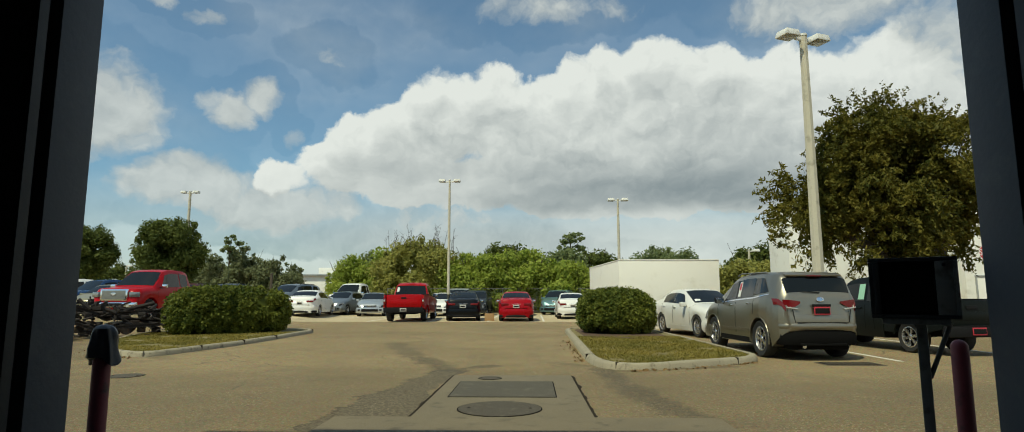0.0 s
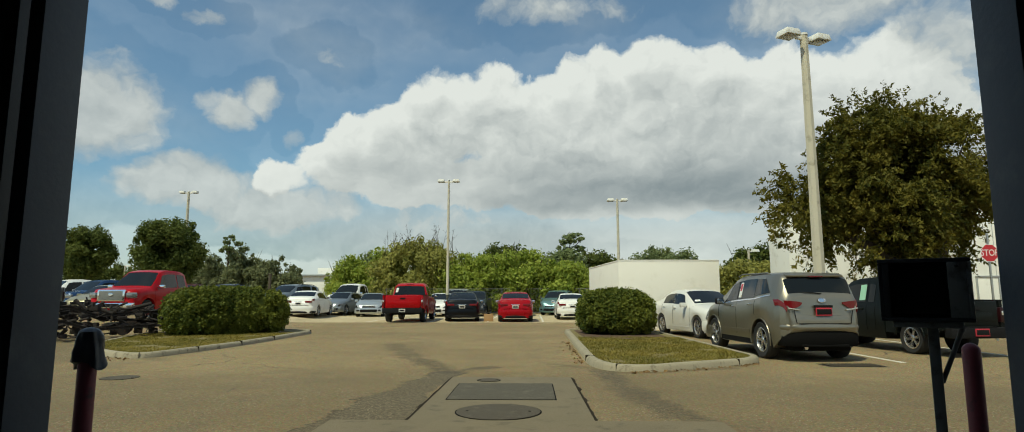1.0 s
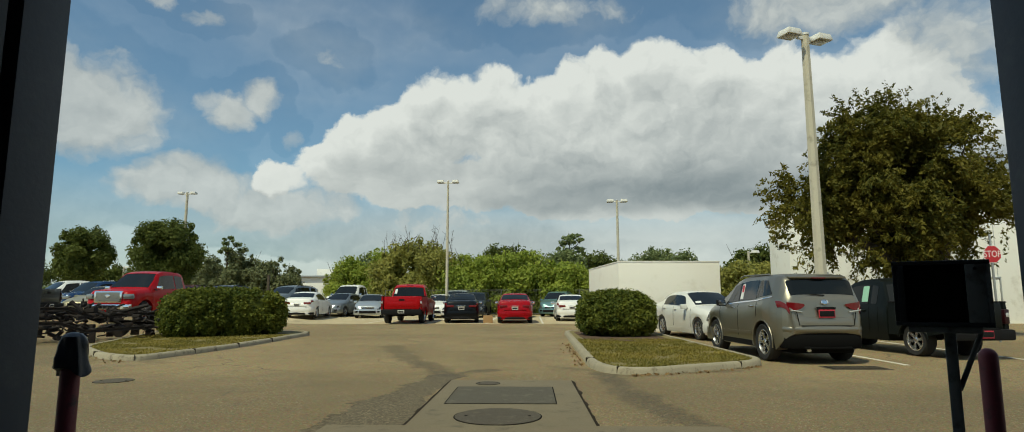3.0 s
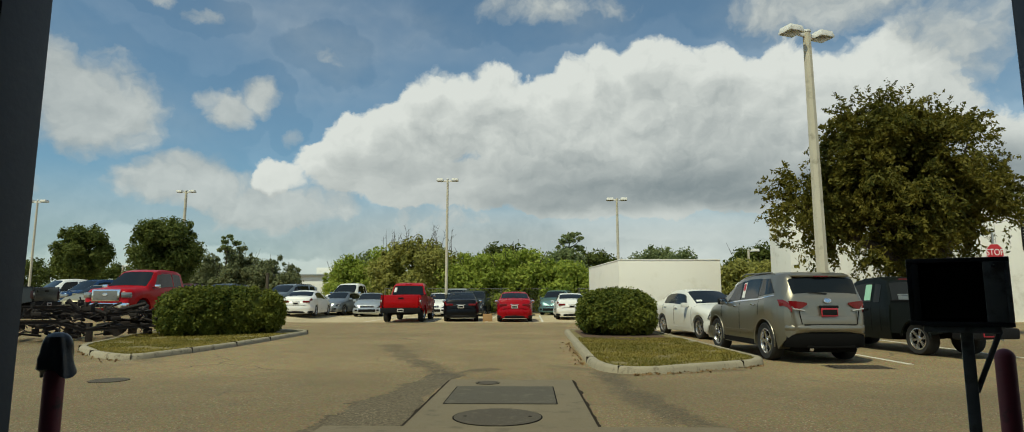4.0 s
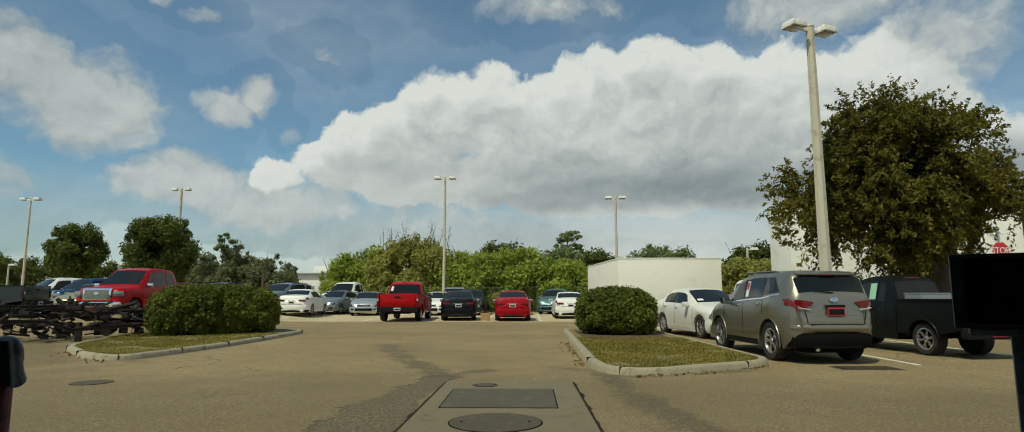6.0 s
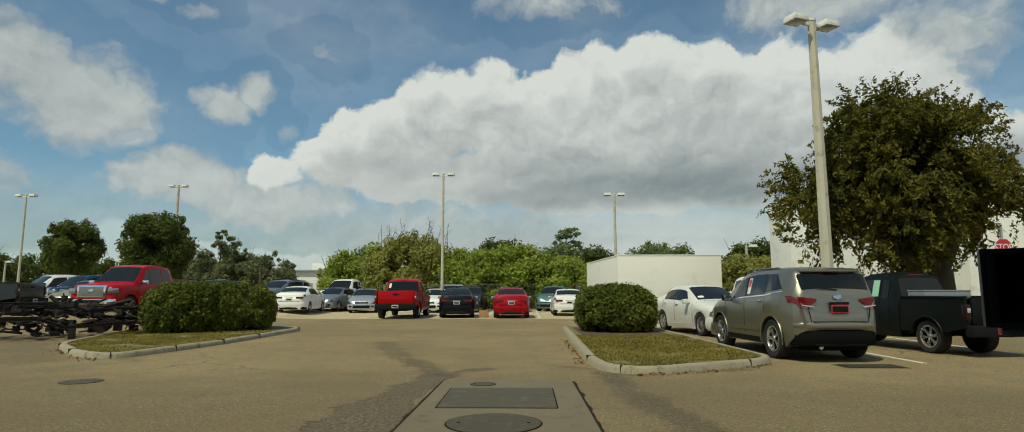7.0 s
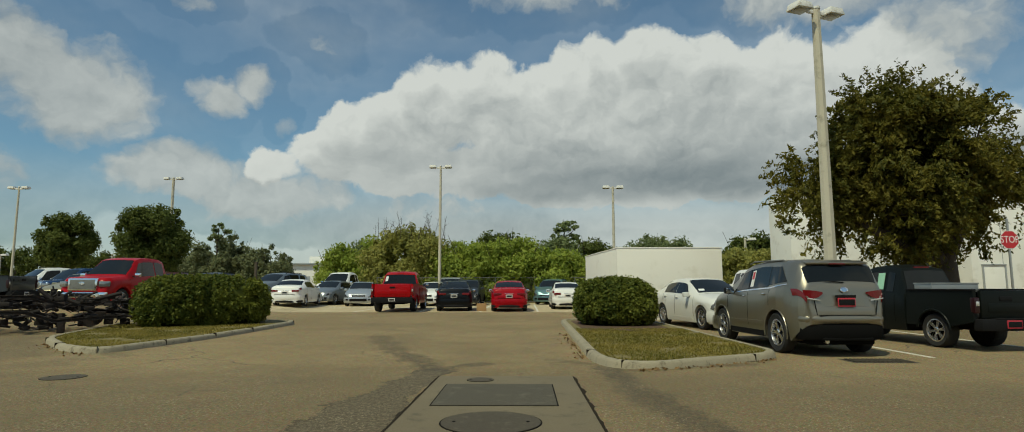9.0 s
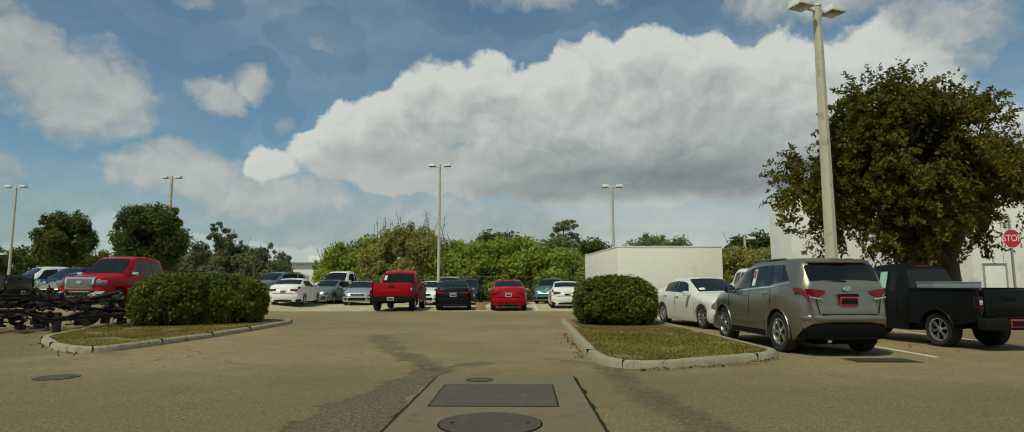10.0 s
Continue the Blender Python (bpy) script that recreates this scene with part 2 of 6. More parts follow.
def asphalt_material():
    """Old sandy asphalt with wheel-polished lanes, fine aggregate, cracks and damp dark trails."""
    m = bpy.data.materials.new("asphalt")
    m.use_nodes = True
    N = Nodes(m.node_tree)
    co = N.add("ShaderNodeTexCoord").outputs["Object"]
    x, y, z = N.add("ShaderNodeSeparateXYZ", Vector=co).outputs
    big = N.noise(co, 0.22, 6.0, 0.6)
    mid = N.noise(co, 1.7, 6.0, 0.65)
    grit = N.noise(co, 55.0, 2.0, 0.7)
    stone = N.add("ShaderNodeTexVoronoi", Vector=co, Scale=70.0).outputs["Color"]
    col = N.mix(N.ramp(big, 0.32, 0.68), (0.212, 0.154, 0.073), (0.322, 0.236, 0.115))
    col = N.mix(N.math("MULTIPLY", N.ramp(mid, 0.45, 0.75), 0.45), col, (0.165, 0.135, 0.085))
    col = N.mix(0.5, col, N.mix(1.0, col, N.mix(1.0, stone, (1.6, 1.6, 1.6), "MULTIPLY"), "MULTIPLY"))
    patch = N.ramp(N.noise(co, 11.0, 7.0, 0.85), 0.47, 0.64)
    col = N.mix(N.math("MULTIPLY", patch, 0.4), col, (0.088, 0.072, 0.044))
    stain = N.ramp(N.noise(co, 0.55, 7.0, 0.7, 0.6), 0.56, 0.72)
    col = N.mix(N.math("MULTIPLY", stain, 0.5), col, (0.125, 0.105, 0.070))
    col = N.mix(N.math("MULTIPLY", N.ramp(N.noise(co, 24.0, 4.0, 0.85), 0.50, 0.64), 0.75), col, (0.36, 0.31, 0.22))
    # bare light stones between the worn binder
    pebble = N.add("ShaderNodeTexVoronoi", Vector=co, Scale=27.0)
    bright = N.math("MULTIPLY", N.ramp(pebble.outputs[0], 0.30, 0.16), N.ramp(N.noise(co, 0.8, 4.0, 0.6), 0.40, 0.60))
    wob = N.math("MULTIPLY", N.math("SUBTRACT", N.noise(co, 1.6, 7.0, 0.75), 0.5), 0.9)

    def trail(x0, y0, x1, y1, width, strength):
        # distance from the segment, wobbled
        dx, dy = x1 - x0, y1 - y0
        l2 = dx * dx + dy * dy
        t = N.math("DIVIDE", N.math("ADD", N.math("MULTIPLY", N.math("SUBTRACT", x, x0), dx), N.math("MULTIPLY", N.math("SUBTRACT", y, y0), dy)), l2, clamp=True)
        ex = N.math("SUBTRACT", N.math("SUBTRACT", x, x0), N.math("MULTIPLY", t, dx))
        ey = N.math("SUBTRACT", N.math("SUBTRACT", y, y0), N.math("MULTIPLY", t, dy))
        d = N.math("SQRT", N.math("ADD", N.math("MULTIPLY", ex, ex), N.math("MULTIPLY", ey, ey)))
        d = N.math("ADD", d, wob)
        return N.math("MULTIPLY", N.ramp(d, width, width * 0.35), strength)

    # paler paving of the stalls across the lane
    pale = N.math("MULTIPLY", N.ramp(N.math("ADD", y, N.math("MULTIPLY", wob, 0.15)), 29.6, 30.2), N.ramp(y, 60.0, 50.0))
    col = N.mix(N.math("MULTIPLY", pale, 0.92), col, N.mix(N.ramp(mid, 0.35, 0.7), (0.54, 0.46, 0.30), (0.43, 0.35, 0.215)))
    spots, worn = None, None
    for seg in ((-1.12, 10.3, -2.3, 12.8, 0.34, 0.9), (-2.3, 12.8, -3.4, 16.2, 0.36, 0.6), (-1.0, 10.6, -0.6, 11.0, 0.2, 0.8), (1.8, 6.0, 1.45, 8.4, 0.34, 1.0), (1.45, 8.4, 1.38, 10.7, 0.30, 1.0), (1.35, 10.8, 0.6, 11.5, 0.2, 0.6), (1.5, 10.2, 3.6, 11.0, 0.2, 0.5), (-9, 12, -14, 18, 0.9, 0.4), (-7.0, 12.1, -10.2, 14.0, 0.25, 0.5)):
        s = trail(*seg)
        spots = s if spots is None else N.math("MAXIMUM", spots, s)
    gravel = N.ramp(N.noise(N.scaled(co, (1.0, 0.55, 1.0)), 16.0, 7.0, 0.8), 0.36, 0.56)
    spots = N.math("MULTIPLY", spots, N.ramp(N.noise(N.scaled(co, (1.0, 0.5, 1.0)), 2.6, 9.0, 0.8), 0.37, 0.47))
    spots = N.math("MULTIPLY", spots, N.math("ADD", 0.35, N.math("MULTIPLY", N.ramp(N.noise(co, 8.0, 8.0, 0.85), 0.40, 0.56), 0.65)))
    col = N.mix(N.math("MULTIPLY", spots, 0.62), col, (0.088, 0.070, 0.042))
    # a broken strip of bare grey stone beside the slab, with a dark torn edge
    torn = None
    for seg in ((-1.55, 5.9, -1.5, 7.6, 0.62, 1.0), (-1.5, 7.6, -1.2, 10.1, 0.40, 1.0)):
        d = trail(*seg)
        torn = d if torn is None else N.math("MAXIMUM", torn, d)
    torn = N.math("ADD", torn, N.math("MULTIPLY", N.math("SUBTRACT", N.noise(co, 7.0, 6.0, 0.75), 0.5), 0.5))
    bare = N.ramp(torn, 0.40, 0.52)
    rag = N.math("MULTIPLY", bare, N.ramp(torn, 0.66, 0.50))
    chips = N.mix(N.ramp(N.noise(co, 20.0, 6.0, 0.85), 0.42, 0.60), (0.040, 0.033, 0.023), (0.205, 0.172, 0.118))
    col = N.mix(N.math("MULTIPLY", bare, 0.85), col, chips)
    col = N.mix(N.math("MULTIPLY", rag, N.ramp(N.noise(co, 4.0, 4.0, 0.6), 0.42, 0.56)), col, (0.030, 0.024, 0.017))
    col = N.mix(N.math("MULTIPLY", N.math("MULTIPLY", spots, gravel), 0.75), col, (0.052, 0.042, 0.027))
    # coarse asphalt before the bay, darkened further to paint in lens falloff; ragged far edge
    near_falloff = N.ramp(N.math("ADD", y, N.math("MULTIPLY", N.math("SUBTRACT", N.noise(co, 0.5, 7.0, 0.7), 0.5), 9.0)), 11.5, 8.5)
    col = N.mix(N.math("MULTIPLY", near_falloff, 0.42), col, N.mix(N.ramp(N.noise(co, 30.0, 5.0, 0.8), 0.42, 0.62), (0.075, 0.060, 0.038), (0.185, 0.150, 0.092)))
    col = N.mix(N.math("MULTIPLY", bright, 0.75), col, (0.40, 0.34, 0.23))
    # small dark pits and scraps
    pits = N.math("MULTIPLY", N.ramp(N.noise(co, 6.5, 5.0, 0.7), 0.655, 0.69), N.ramp(N.noise(co, 0.35, 3.0, 0.5), 0.45, 0.60))
    col = N.mix(N.math("MULTIPLY", pits, 0.8), col, (0.045, 0.035, 0.022))
    tyre = N.math("MULTIPLY", N.ramp(N.noise(N.scaled(co, (1.0, 0.12, 1.0)), 0.9, 4.0, 0.6), 0.5, 0.75), 0.22)
    col = N.mix(tyre, col, (0.12, 0.10, 0.07))
    crack = N.add("ShaderNodeTexVoronoi", Vector=N.add("ShaderNodeVectorMath", i0=co, i1=N.add("ShaderNodeTexNoise", Vector=co, Scale=1.2, Detail=4.0).outputs[1]).outputs[0], Scale=0.42)
    crack.feature = "DISTANCE_TO_EDGE"
    col = N.mix(N.math("MULTIPLY", N.ramp(crack.outputs[0], 0.010, 0.003), N.ramp(big, 0.45, 0.65)), col, (0.05, 0.045, 0.04))
    p = N.add("ShaderNodeBsdfPrincipled", Base_Color=col, Roughness=N.math("SUBTRACT", 0.92, N.math("MULTIPLY", spots, 0.15)))
    p.inputs["Specular IOR Level"].default_value = 0.3
    b = N.add("ShaderNodeBump", Strength=0.9, Distance=0.02, Height=N.math("ADD", N.math("MULTIPLY", grit, 0.6), N.math("MULTIPLY", mid, 0.8)))
    N.set(p, "Normal", b.outputs[0])
    N.add("ShaderNodeOutputMaterial", Surface=p.outputs[0])
    return m


M_ASPHALT = asphalt_material()
M_CONCRETE = material("concrete", (0.172, 0.142, 0.090), 0.88, 0, 70, 0.38, (0.105, 0.088, 0.058), 0.5, 1.1)
M_KERB = material("kerb_concrete", (0.31, 0.275, 0.195), 0.9, 0, 40, 0.4, (0.13, 0.11, 0.075), 0.6, 2.2)
M_IRON = material("cast_iron", (0.070, 0.058, 0.040), 0.85, 0.0, 60, 0.35, (0.12, 0.10, 0.07), 0.4, 3.0)
M_PLATE = material("steel_plate", (0.080, 0.070, 0.050), 0.85, 0.0, 90, 0.3, (0.13, 0.115, 0.085), 0.4, 1.5)
M_STUCCO = material("white_stucco", (0.84, 0.81, 0.74), 0.85, 0, 45, 0.04, (0.77, 0.735, 0.655), 0.2, 0.5)
M_WALLWHITE = material("white_wall_panel", (0.80, 0.79, 0.74), 0.75, 0, 30, 0.05, (0.66, 0.64, 0.58), 0.1, 0.4)
M_BAYWALL = material("dark_block", (0.07, 0.085, 0.10), 0.8, 0, 30, 0.2, (0.05, 0.055, 0.06), 0.2, 1.0)
M_JAMB = material("grey_jamb_steel", (0.068, 0.078, 0.096), 0.6, 0, 30, 0.15, (0.09, 0.10, 0.11), 0.1, 1.2)
M_BOLLARD = material("red_bollard_paint", (0.20, 0.035, 0.045), 0.55, 0, 30, 0.25, (0.07, 0.03, 0.03), 0.1, 4.0)
M_BLACKBAG = material("black_plastic_bag", (0.02, 0.02, 0.022), 0.4, 0, 30, 0.3, None, 0.2, 6.0)
M_DARKBOX = material("black_powder_coat", (0.025, 0.027, 0.03), 0.55, 0, 40, 0.2, None, 0.1, 3.0)
M_GREYPOST = material("grey_steel_post", (0.17, 0.175, 0.17), 0.6, 0.0, 40, 0.2, (0.07, 0.06, 0.05), 0.1, 3.0)
M_POLE = material("weathered_concrete_pole", (0.52, 0.48, 0.38), 0.85, 0, 30, 0.2, (0.34, 0.31, 0.24), 0.3, 1.0)
M_LAMPHEAD = material("white_lamp_housing", (0.75, 0.74, 0.70), 0.5, 0, 30, 0.08, (0.5, 0.48, 0.43), 0.0, 2.0)
M_LENS = material("lamp_lens", (0.28, 0.27, 0.24), 0.2, 0, 60, 0.2)
M_FENCE = material("dull_fence_wire", (0.16, 0.16, 0.15), 0.6, 0.3, 40, 0.2)
M_GALV = material("galvanised_steel", (0.42, 0.43, 0.42), 0.45, 0.7, 40, 0.15)
M_TYRE = material("tyre_rubber", (0.016, 0.016, 0.016), 0.8, 0, 50, 0.3, (0.04, 0.037, 0.03), 0.2, 4)
M_RIM = material("alloy_rim", (0.62, 0.62, 0.63), 0.25, 0.9, 80, 0.08)
M_CHROME = material("chrome", (0.8, 0.8, 0.82), 0.12, 1.0, 80, 0.04)
M_GLASS = material("tinted_glass", (0.009, 0.011, 0.011), 0.06, 0, 3, 0.2, spec=0.36)
M_TRIM = material("black_trim", (0.012, 0.012, 0.013), 0.65, 0, 80, 0.2, spec=0.12)
M_UNDER = material("underbody", (0.007, 0.007, 0.007), 0.9, 0, 30, 0.3, spec=0.08)
# much darker version of the red lamp lens
M_TAILDARK = material("dark_red_lens", (0.022, 0.003, 0.004), 0.35, 0, 60, 0.15)
M_TAIL = material("red_lamp_lens", (0.15, 0.005, 0.008), 0.2, 0, 60, 0.15, coat=0.3)
M_HEADLAMP = material("headlamp_lens", (0.30, 0.30, 0.30), 0.12, 0.6, 60, 0.3, coat=0.6)
M_CLEAR = material("clear_lamp_lens", (0.62, 0.62, 0.60), 0.1, 0.4, 60, 0.2, coat=0.8)
M_PLATEWHITE = material("plate_white", (0.55, 0.53, 0.50), 0.5, 0, 60, 0.1)
M_PLATERED = material("plate_red", (0.45, 0.03, 0.05), 0.5, 0, 60, 0.1)
M_STICKER = material("white_paper_sticker", (0.78, 0.78, 0.76), 0.7, 0, 60, 0.05)
M_GREENSTICK = material("green_paper_sticker", (0.35, 0.62, 0.45), 0.7, 0, 60, 0.05)
M_REDSIGN = material("red_sign_sheet", (0.50, 0.025, 0.035), 0.4, 0, 60, 0.1, None, 0, 3)
M_WHITEPAINT = material("white_marking_paint", (0.62, 0.60, 0.52), 0.8, 0, 60, 0.15, (0.36, 0.33, 0.26), 0.2, 2.5)
M_BARK = material("bark", (0.060, 0.048, 0.034), 0.9, 0, 25, 0.35, (0.05, 0.04, 0.03), 0.8, 3)
M_RUST = material("rusty_steel", (0.026, 0.021, 0.019), 0.8, 0.3, 20, 0.45, (0.06, 0.032, 0.02), 0.5, 4)
M_MULCH = material("mulch_soil", (0.10, 0.06, 0.035), 0.95, 0, 30, 0.4, (0.05, 0.03, 0.02), 0.8, 3)
M_JOINT = material("joint_dirt", (0.030, 0.024, 0.017), 0.95, 0, 40, 0.4, None, 0.5, 3, spec=0.1)
M_CARD = material("brown_cardboard", (0.36, 0.22, 0.10), 0.85, 0, 40, 0.15)
M_DIRTGRASS = material("dry_lawn_soil", (0.19, 0.155, 0.06), 0.95, 0, 25, 0.4, (0.09, 0.085, 0.03), 0.8, 1.2)
L_TREE = leaf_material("tree_leaves", (0.050, 0.062, 0.008), (0.225, 0.190, 0.030), 0.4)
L_HEDGE = leaf_material("hedge_leaves", (0.036, 0.066, 0.01), (0.235, 0.25, 0.036), 0.4)
L_BRUSH = leaf_material("brush_leaves", (0.18, 0.25, 0.03), (0.43, 0.48, 0.09), 0.45)
L_OLIVE = leaf_material("olive_brush_leaves", (0.19, 0.2, 0.04), (0.42, 0.4, 0.11), 0.45)
L_DARK = leaf_material("dark_tree_leaves", (0.05, 0.075, 0.014), (0.155, 0.18, 0.038), 0.35)
# distance haze is mixed into the leaf colours of L_FAR and L_HAZE
L_FAR = leaf_material("hazed_tree_leaves", (0.13, 0.175, 0.065), (0.28, 0.32, 0.14), 0.45)
L_GRASS = leaf_material("lawn_blades", (0.1, 0.105, 0.016), (0.34, 0.265, 0.06), 0.3)
L_HAZE = leaf_material("hazed_far_leaves", (0.13, 0.155, 0.07), (0.27, 0.285, 0.14), 0.45)
L_DRY = leaf_material("dry_leaves", (0.16, 0.09, 0.035), (0.30, 0.20, 0.09), 0.1)


# ---------------------------------------------------------------- mesh helpers
def part(name, bm, mat, parent=None, label="", smooth=True, sharp=35):
    me = bpy.data.meshes.new(name)
    bmesh.ops.recalc_face_normals(bm, faces=bm.faces[:])
    bm.to_mesh(me)
    bm.free()
    for m in mat if isinstance(mat, (list, tuple)) else (mat,):
        me.materials.append(m)
    if smooth and len(me.polygons):
        me.polygons.foreach_set("use_smooth", [True] * len(me.polygons))
        me.set_sharp_from_angle(angle=radians(sharp))
    ob = new(name, me)
    if parent is not None:
        ob.parent = parent
    if label:
        ob["label"] = label
    return ob


def empty(name, m, label, category, group="", kind=""):
    ob = new(name)
    ob.matrix_basis = m
    return tagged(ob, label, category, group, kind)


def box(bm, c, s, bevel=0.0, rot=None):
    m = Matrix.Translation(c) @ (rot or Matrix.Identity(4)) @ Matrix.Diagonal((*s, 1))
    r = bmesh.ops.create_cube(bm, size=1.0, matrix=m)
    if bevel:
        edges = {e for v in r["verts"] for e in v.link_edges}
        bmesh.ops.bevel(bm, geom=list(edges), offset=bevel, segments=2, profile=0.6, affect="EDGES")
    return bm


def rod(bm, a, b, r0, r1=None, n=10, caps=True):
    """A tapered rod from a to b."""
    a, b = Vector(a), Vector(b)
    r1 = r0 if r1 is None else r1
    m = Matrix.Translation((a + b) / 2) @ (b - a).to_track_quat("Z", "Y").to_matrix().to_4x4()
    bmesh.ops.create_cone(bm, cap_ends=caps, segments=n, radius1=r0, radius2=r1, depth=(b - a).length, matrix=m)
    return bm


def prism(bm, outline, z0, z1):
    """A slab with that outline in plan."""
    lo = [bm.verts.new((x, y, z0)) for x, y in outline]
    hi = [bm.verts.new((x, y, z1)) for x, y in outline]
    n = len(lo)
    bm.faces.new(lo[::-1])
    bm.faces.new(hi)
    for i in range(n):
        bm.faces.new((lo[i], lo[(i + 1) % n], hi[(i + 1) % n], hi[i]))
    return bm


def rounded(points, r, steps=6):
    """A closed outline with its corners rounded; r is one radius or one for each corner."""
    out = []
    n = len(points)
    for i, p in enumerate(points):
        p, a, b = Vector(p), Vector(points[i - 1]), Vector(points[(i + 1) % n])
        rr = r[i] if isinstance(r, (list, tuple)) else r
        da, db = (a - p), (b - p)
        ra = p + da.normalized() * min(rr, da.length * 0.49)
        rb = p + db.normalized() * min(rr, db.length * 0.49)
        for k in range(steps + 1):
            t = k / steps
            out.append(tuple(ra * (1 - t) ** 2 + p * 2 * t * (1 - t) + rb * t * t))
    return out


def raw(name, verts, faces, mat, parent=None):
    """A mesh straight from arrays of corners and quads."""
    me = bpy.data.meshes.new(name)
    me.from_pydata(verts, [], faces)
    me.materials.append(mat)
    ob = new(name, me)
    if parent is not None:
        ob.parent = parent
    return ob


def leaves(name, blobs, count, size, mat, parent=None, seed=1, shell=0.75, long=1.7, up=0.3):
    """Many small leaves in a set of ellipsoids (x, y, z, rx, ry, rz), most of them near their skins."""
    g = np.random.default_rng(seed)
    B = np.array(blobs, float)
    vol = (B[:, 3] * B[:, 4] + B[:, 4] * B[:, 5] + B[:, 3] * B[:, 5])
    idx = g.choice(len(B), count, p=vol / vol.sum())
    d = g.normal(size=(count, 3))
    d /= np.linalg.norm(d, axis=1)[:, None]
    rad = g.random(count) ** shell
    c = B[idx, :3] + d * B[idx, 3:6] * rad[:, None] * (0.86 + 0.28 * g.random(count))[:, None]
    nrm = d * 0.8 + g.normal(size=(count, 3)) * 0.75 + np.array([0, 0, up])
    nrm /= np.linalg.norm(nrm, axis=1)[:, None]
    t = np.cross(nrm, g.normal(size=(count, 3)))
    t /= np.linalg.norm(t, axis=1)[:, None] + 1e-9
    b = np.cross(nrm, t)
    s = size * (0.6 + 0.8 * g.random(count))[:, None]
    V = np.stack([c - t * s * long * 0.5, c + b * s * 0.5 - nrm * s * 0.1, c + t * s * long * 0.5, c - b * s * 0.5 - nrm * s * 0.1], 1).reshape(-1, 3)
    me = bpy.data.meshes.new(name)
    me.vertices.add(len(V))
    me.vertices.foreach_set("co", V.ravel())
    me.loops.add(count * 4)
    me.loops.foreach_set("vertex_index", np.arange(count * 4))
    me.polygons.add(count)
    me.polygons.foreach_set("loop_start", np.arange(count) * 4)
    me.update(calc_edges=True)
    me.validate()
    me.materials.append(mat)
    ob = new(name, me)
    if parent is not None:
        ob.parent = parent
    return ob


def sprays(name, lobes, twigs, each, leaf, reach, mat, parent=None, seed=1, droop=0.35, gaps=0.25):
    """Leafy twigs that grow outwards through a set of lobes (x, y, z, rx, ry, rz), with gaps between the boughs."""
    g = np.random.default_rng(seed)
    B = np.array(lobes, float)
    vol = B[:, 3] * B[:, 4] * B[:, 5]
    start, way = [], []
    while len(start) < twigs:
        b = B[g.choice(len(B), p=vol / vol.sum())]
        d = g.normal(size=3)
        d /= np.linalg.norm(d)
        r = g.random() ** 0.42
        q = b[:3] + d * b[3:6] * r
        if noise.noise(Vector(q * 0.85) + Vector((seed, 0, 0))) < -gaps + 0.25 * (1 - r):
            continue
        start.append(q)
        w = d * 0.8 + g.normal(size=3) * 0.45 + np.array([0, 0, 0.45])
        way.append(w / np.linalg.norm(w))
    S, W = np.repeat(np.array(start), each, 0), np.repeat(np.array(way), each, 0)
    n = len(S)
    t = g.random(n)[:, None]
    size = np.repeat(0.6 + 0.8 * g.random(twigs), each)[:, None]
    c = S + W * t * reach * size - np.array([0, 0, 1.0]) * droop * (t * size) ** 2 * reach + g.normal(size=(n, 3)) * leaf * 0.8 * (1.15 - 0.6 * t)
    along = W * 0.5 + g.normal(size=(n, 3)) * 0.6 - np.array([0, 0, 0.45])
    along /= np.linalg.norm(along, axis=1)[:, None]
    nrm = np.cross(along, g.normal(size=(n, 3)))
    nrm /= np.linalg.norm(nrm, axis=1)[:, None] + 1e-9
    b = np.cross(nrm, along)
    k = leaf * (0.65 + 0.7 * g.random(n))[:, None]
    V = np.stack([c - along * k * 0.9, c + b * k * 0.36 - nrm * k * 0.12, c + along * k * 0.9, c - b * k * 0.36 - nrm * k * 0.12], 1).reshape(-1, 3)
    me = bpy.data.meshes.new(name)
    me.vertices.add(len(V))
    me.vertices.foreach_set("co", V.ravel())
    me.loops.add(n * 4)
    me.loops.foreach_set("vertex_index", np.arange(n * 4))
    me.polygons.add(n)
    me.polygons.foreach_set("loop_start", np.arange(n) * 4)
    me.update(calc_edges=True)
    me.validate()
    me.materials.append(mat)
    ob = new(name, me)
    if parent is not None:
        ob.parent = parent
    return ob


def clumps(seed, n, c, r, lump, flat=1.0, floor=None):
    """Small ellipsoids scattered through a large one, for an uneven crown."""
    g = random.Random(seed)
    out = []
    while len(out) < n:
        p = Vector((g.uniform(-1, 1), g.uniform(-1, 1), g.uniform(-1, 1)))
        if p.length > 1 or p.length < 0.35:
            continue
        q = Vector((c[0] + p.x * r[0], c[1] + p.y * r[1], c[2] + p.z * r[2]))
        if floor is not None and q.z < floor:
            continue
        k = lump * g.uniform(0.6, 1.35)
        out.append((q.x, q.y, q.z, k, k, k * flat))
    return out


# ---------------------------------------------------------------- ground and bay
def rise(x, y):
    """The lot climbs a little towards its far left part."""
    f = lambda v: (lambda t: t * t * (3 - 2 * t))(max(0.0, min(1.0, v)))
    return 0.35 * f((-11.0 - x) / 4.5) * f((y - 20.0) / 4.0)


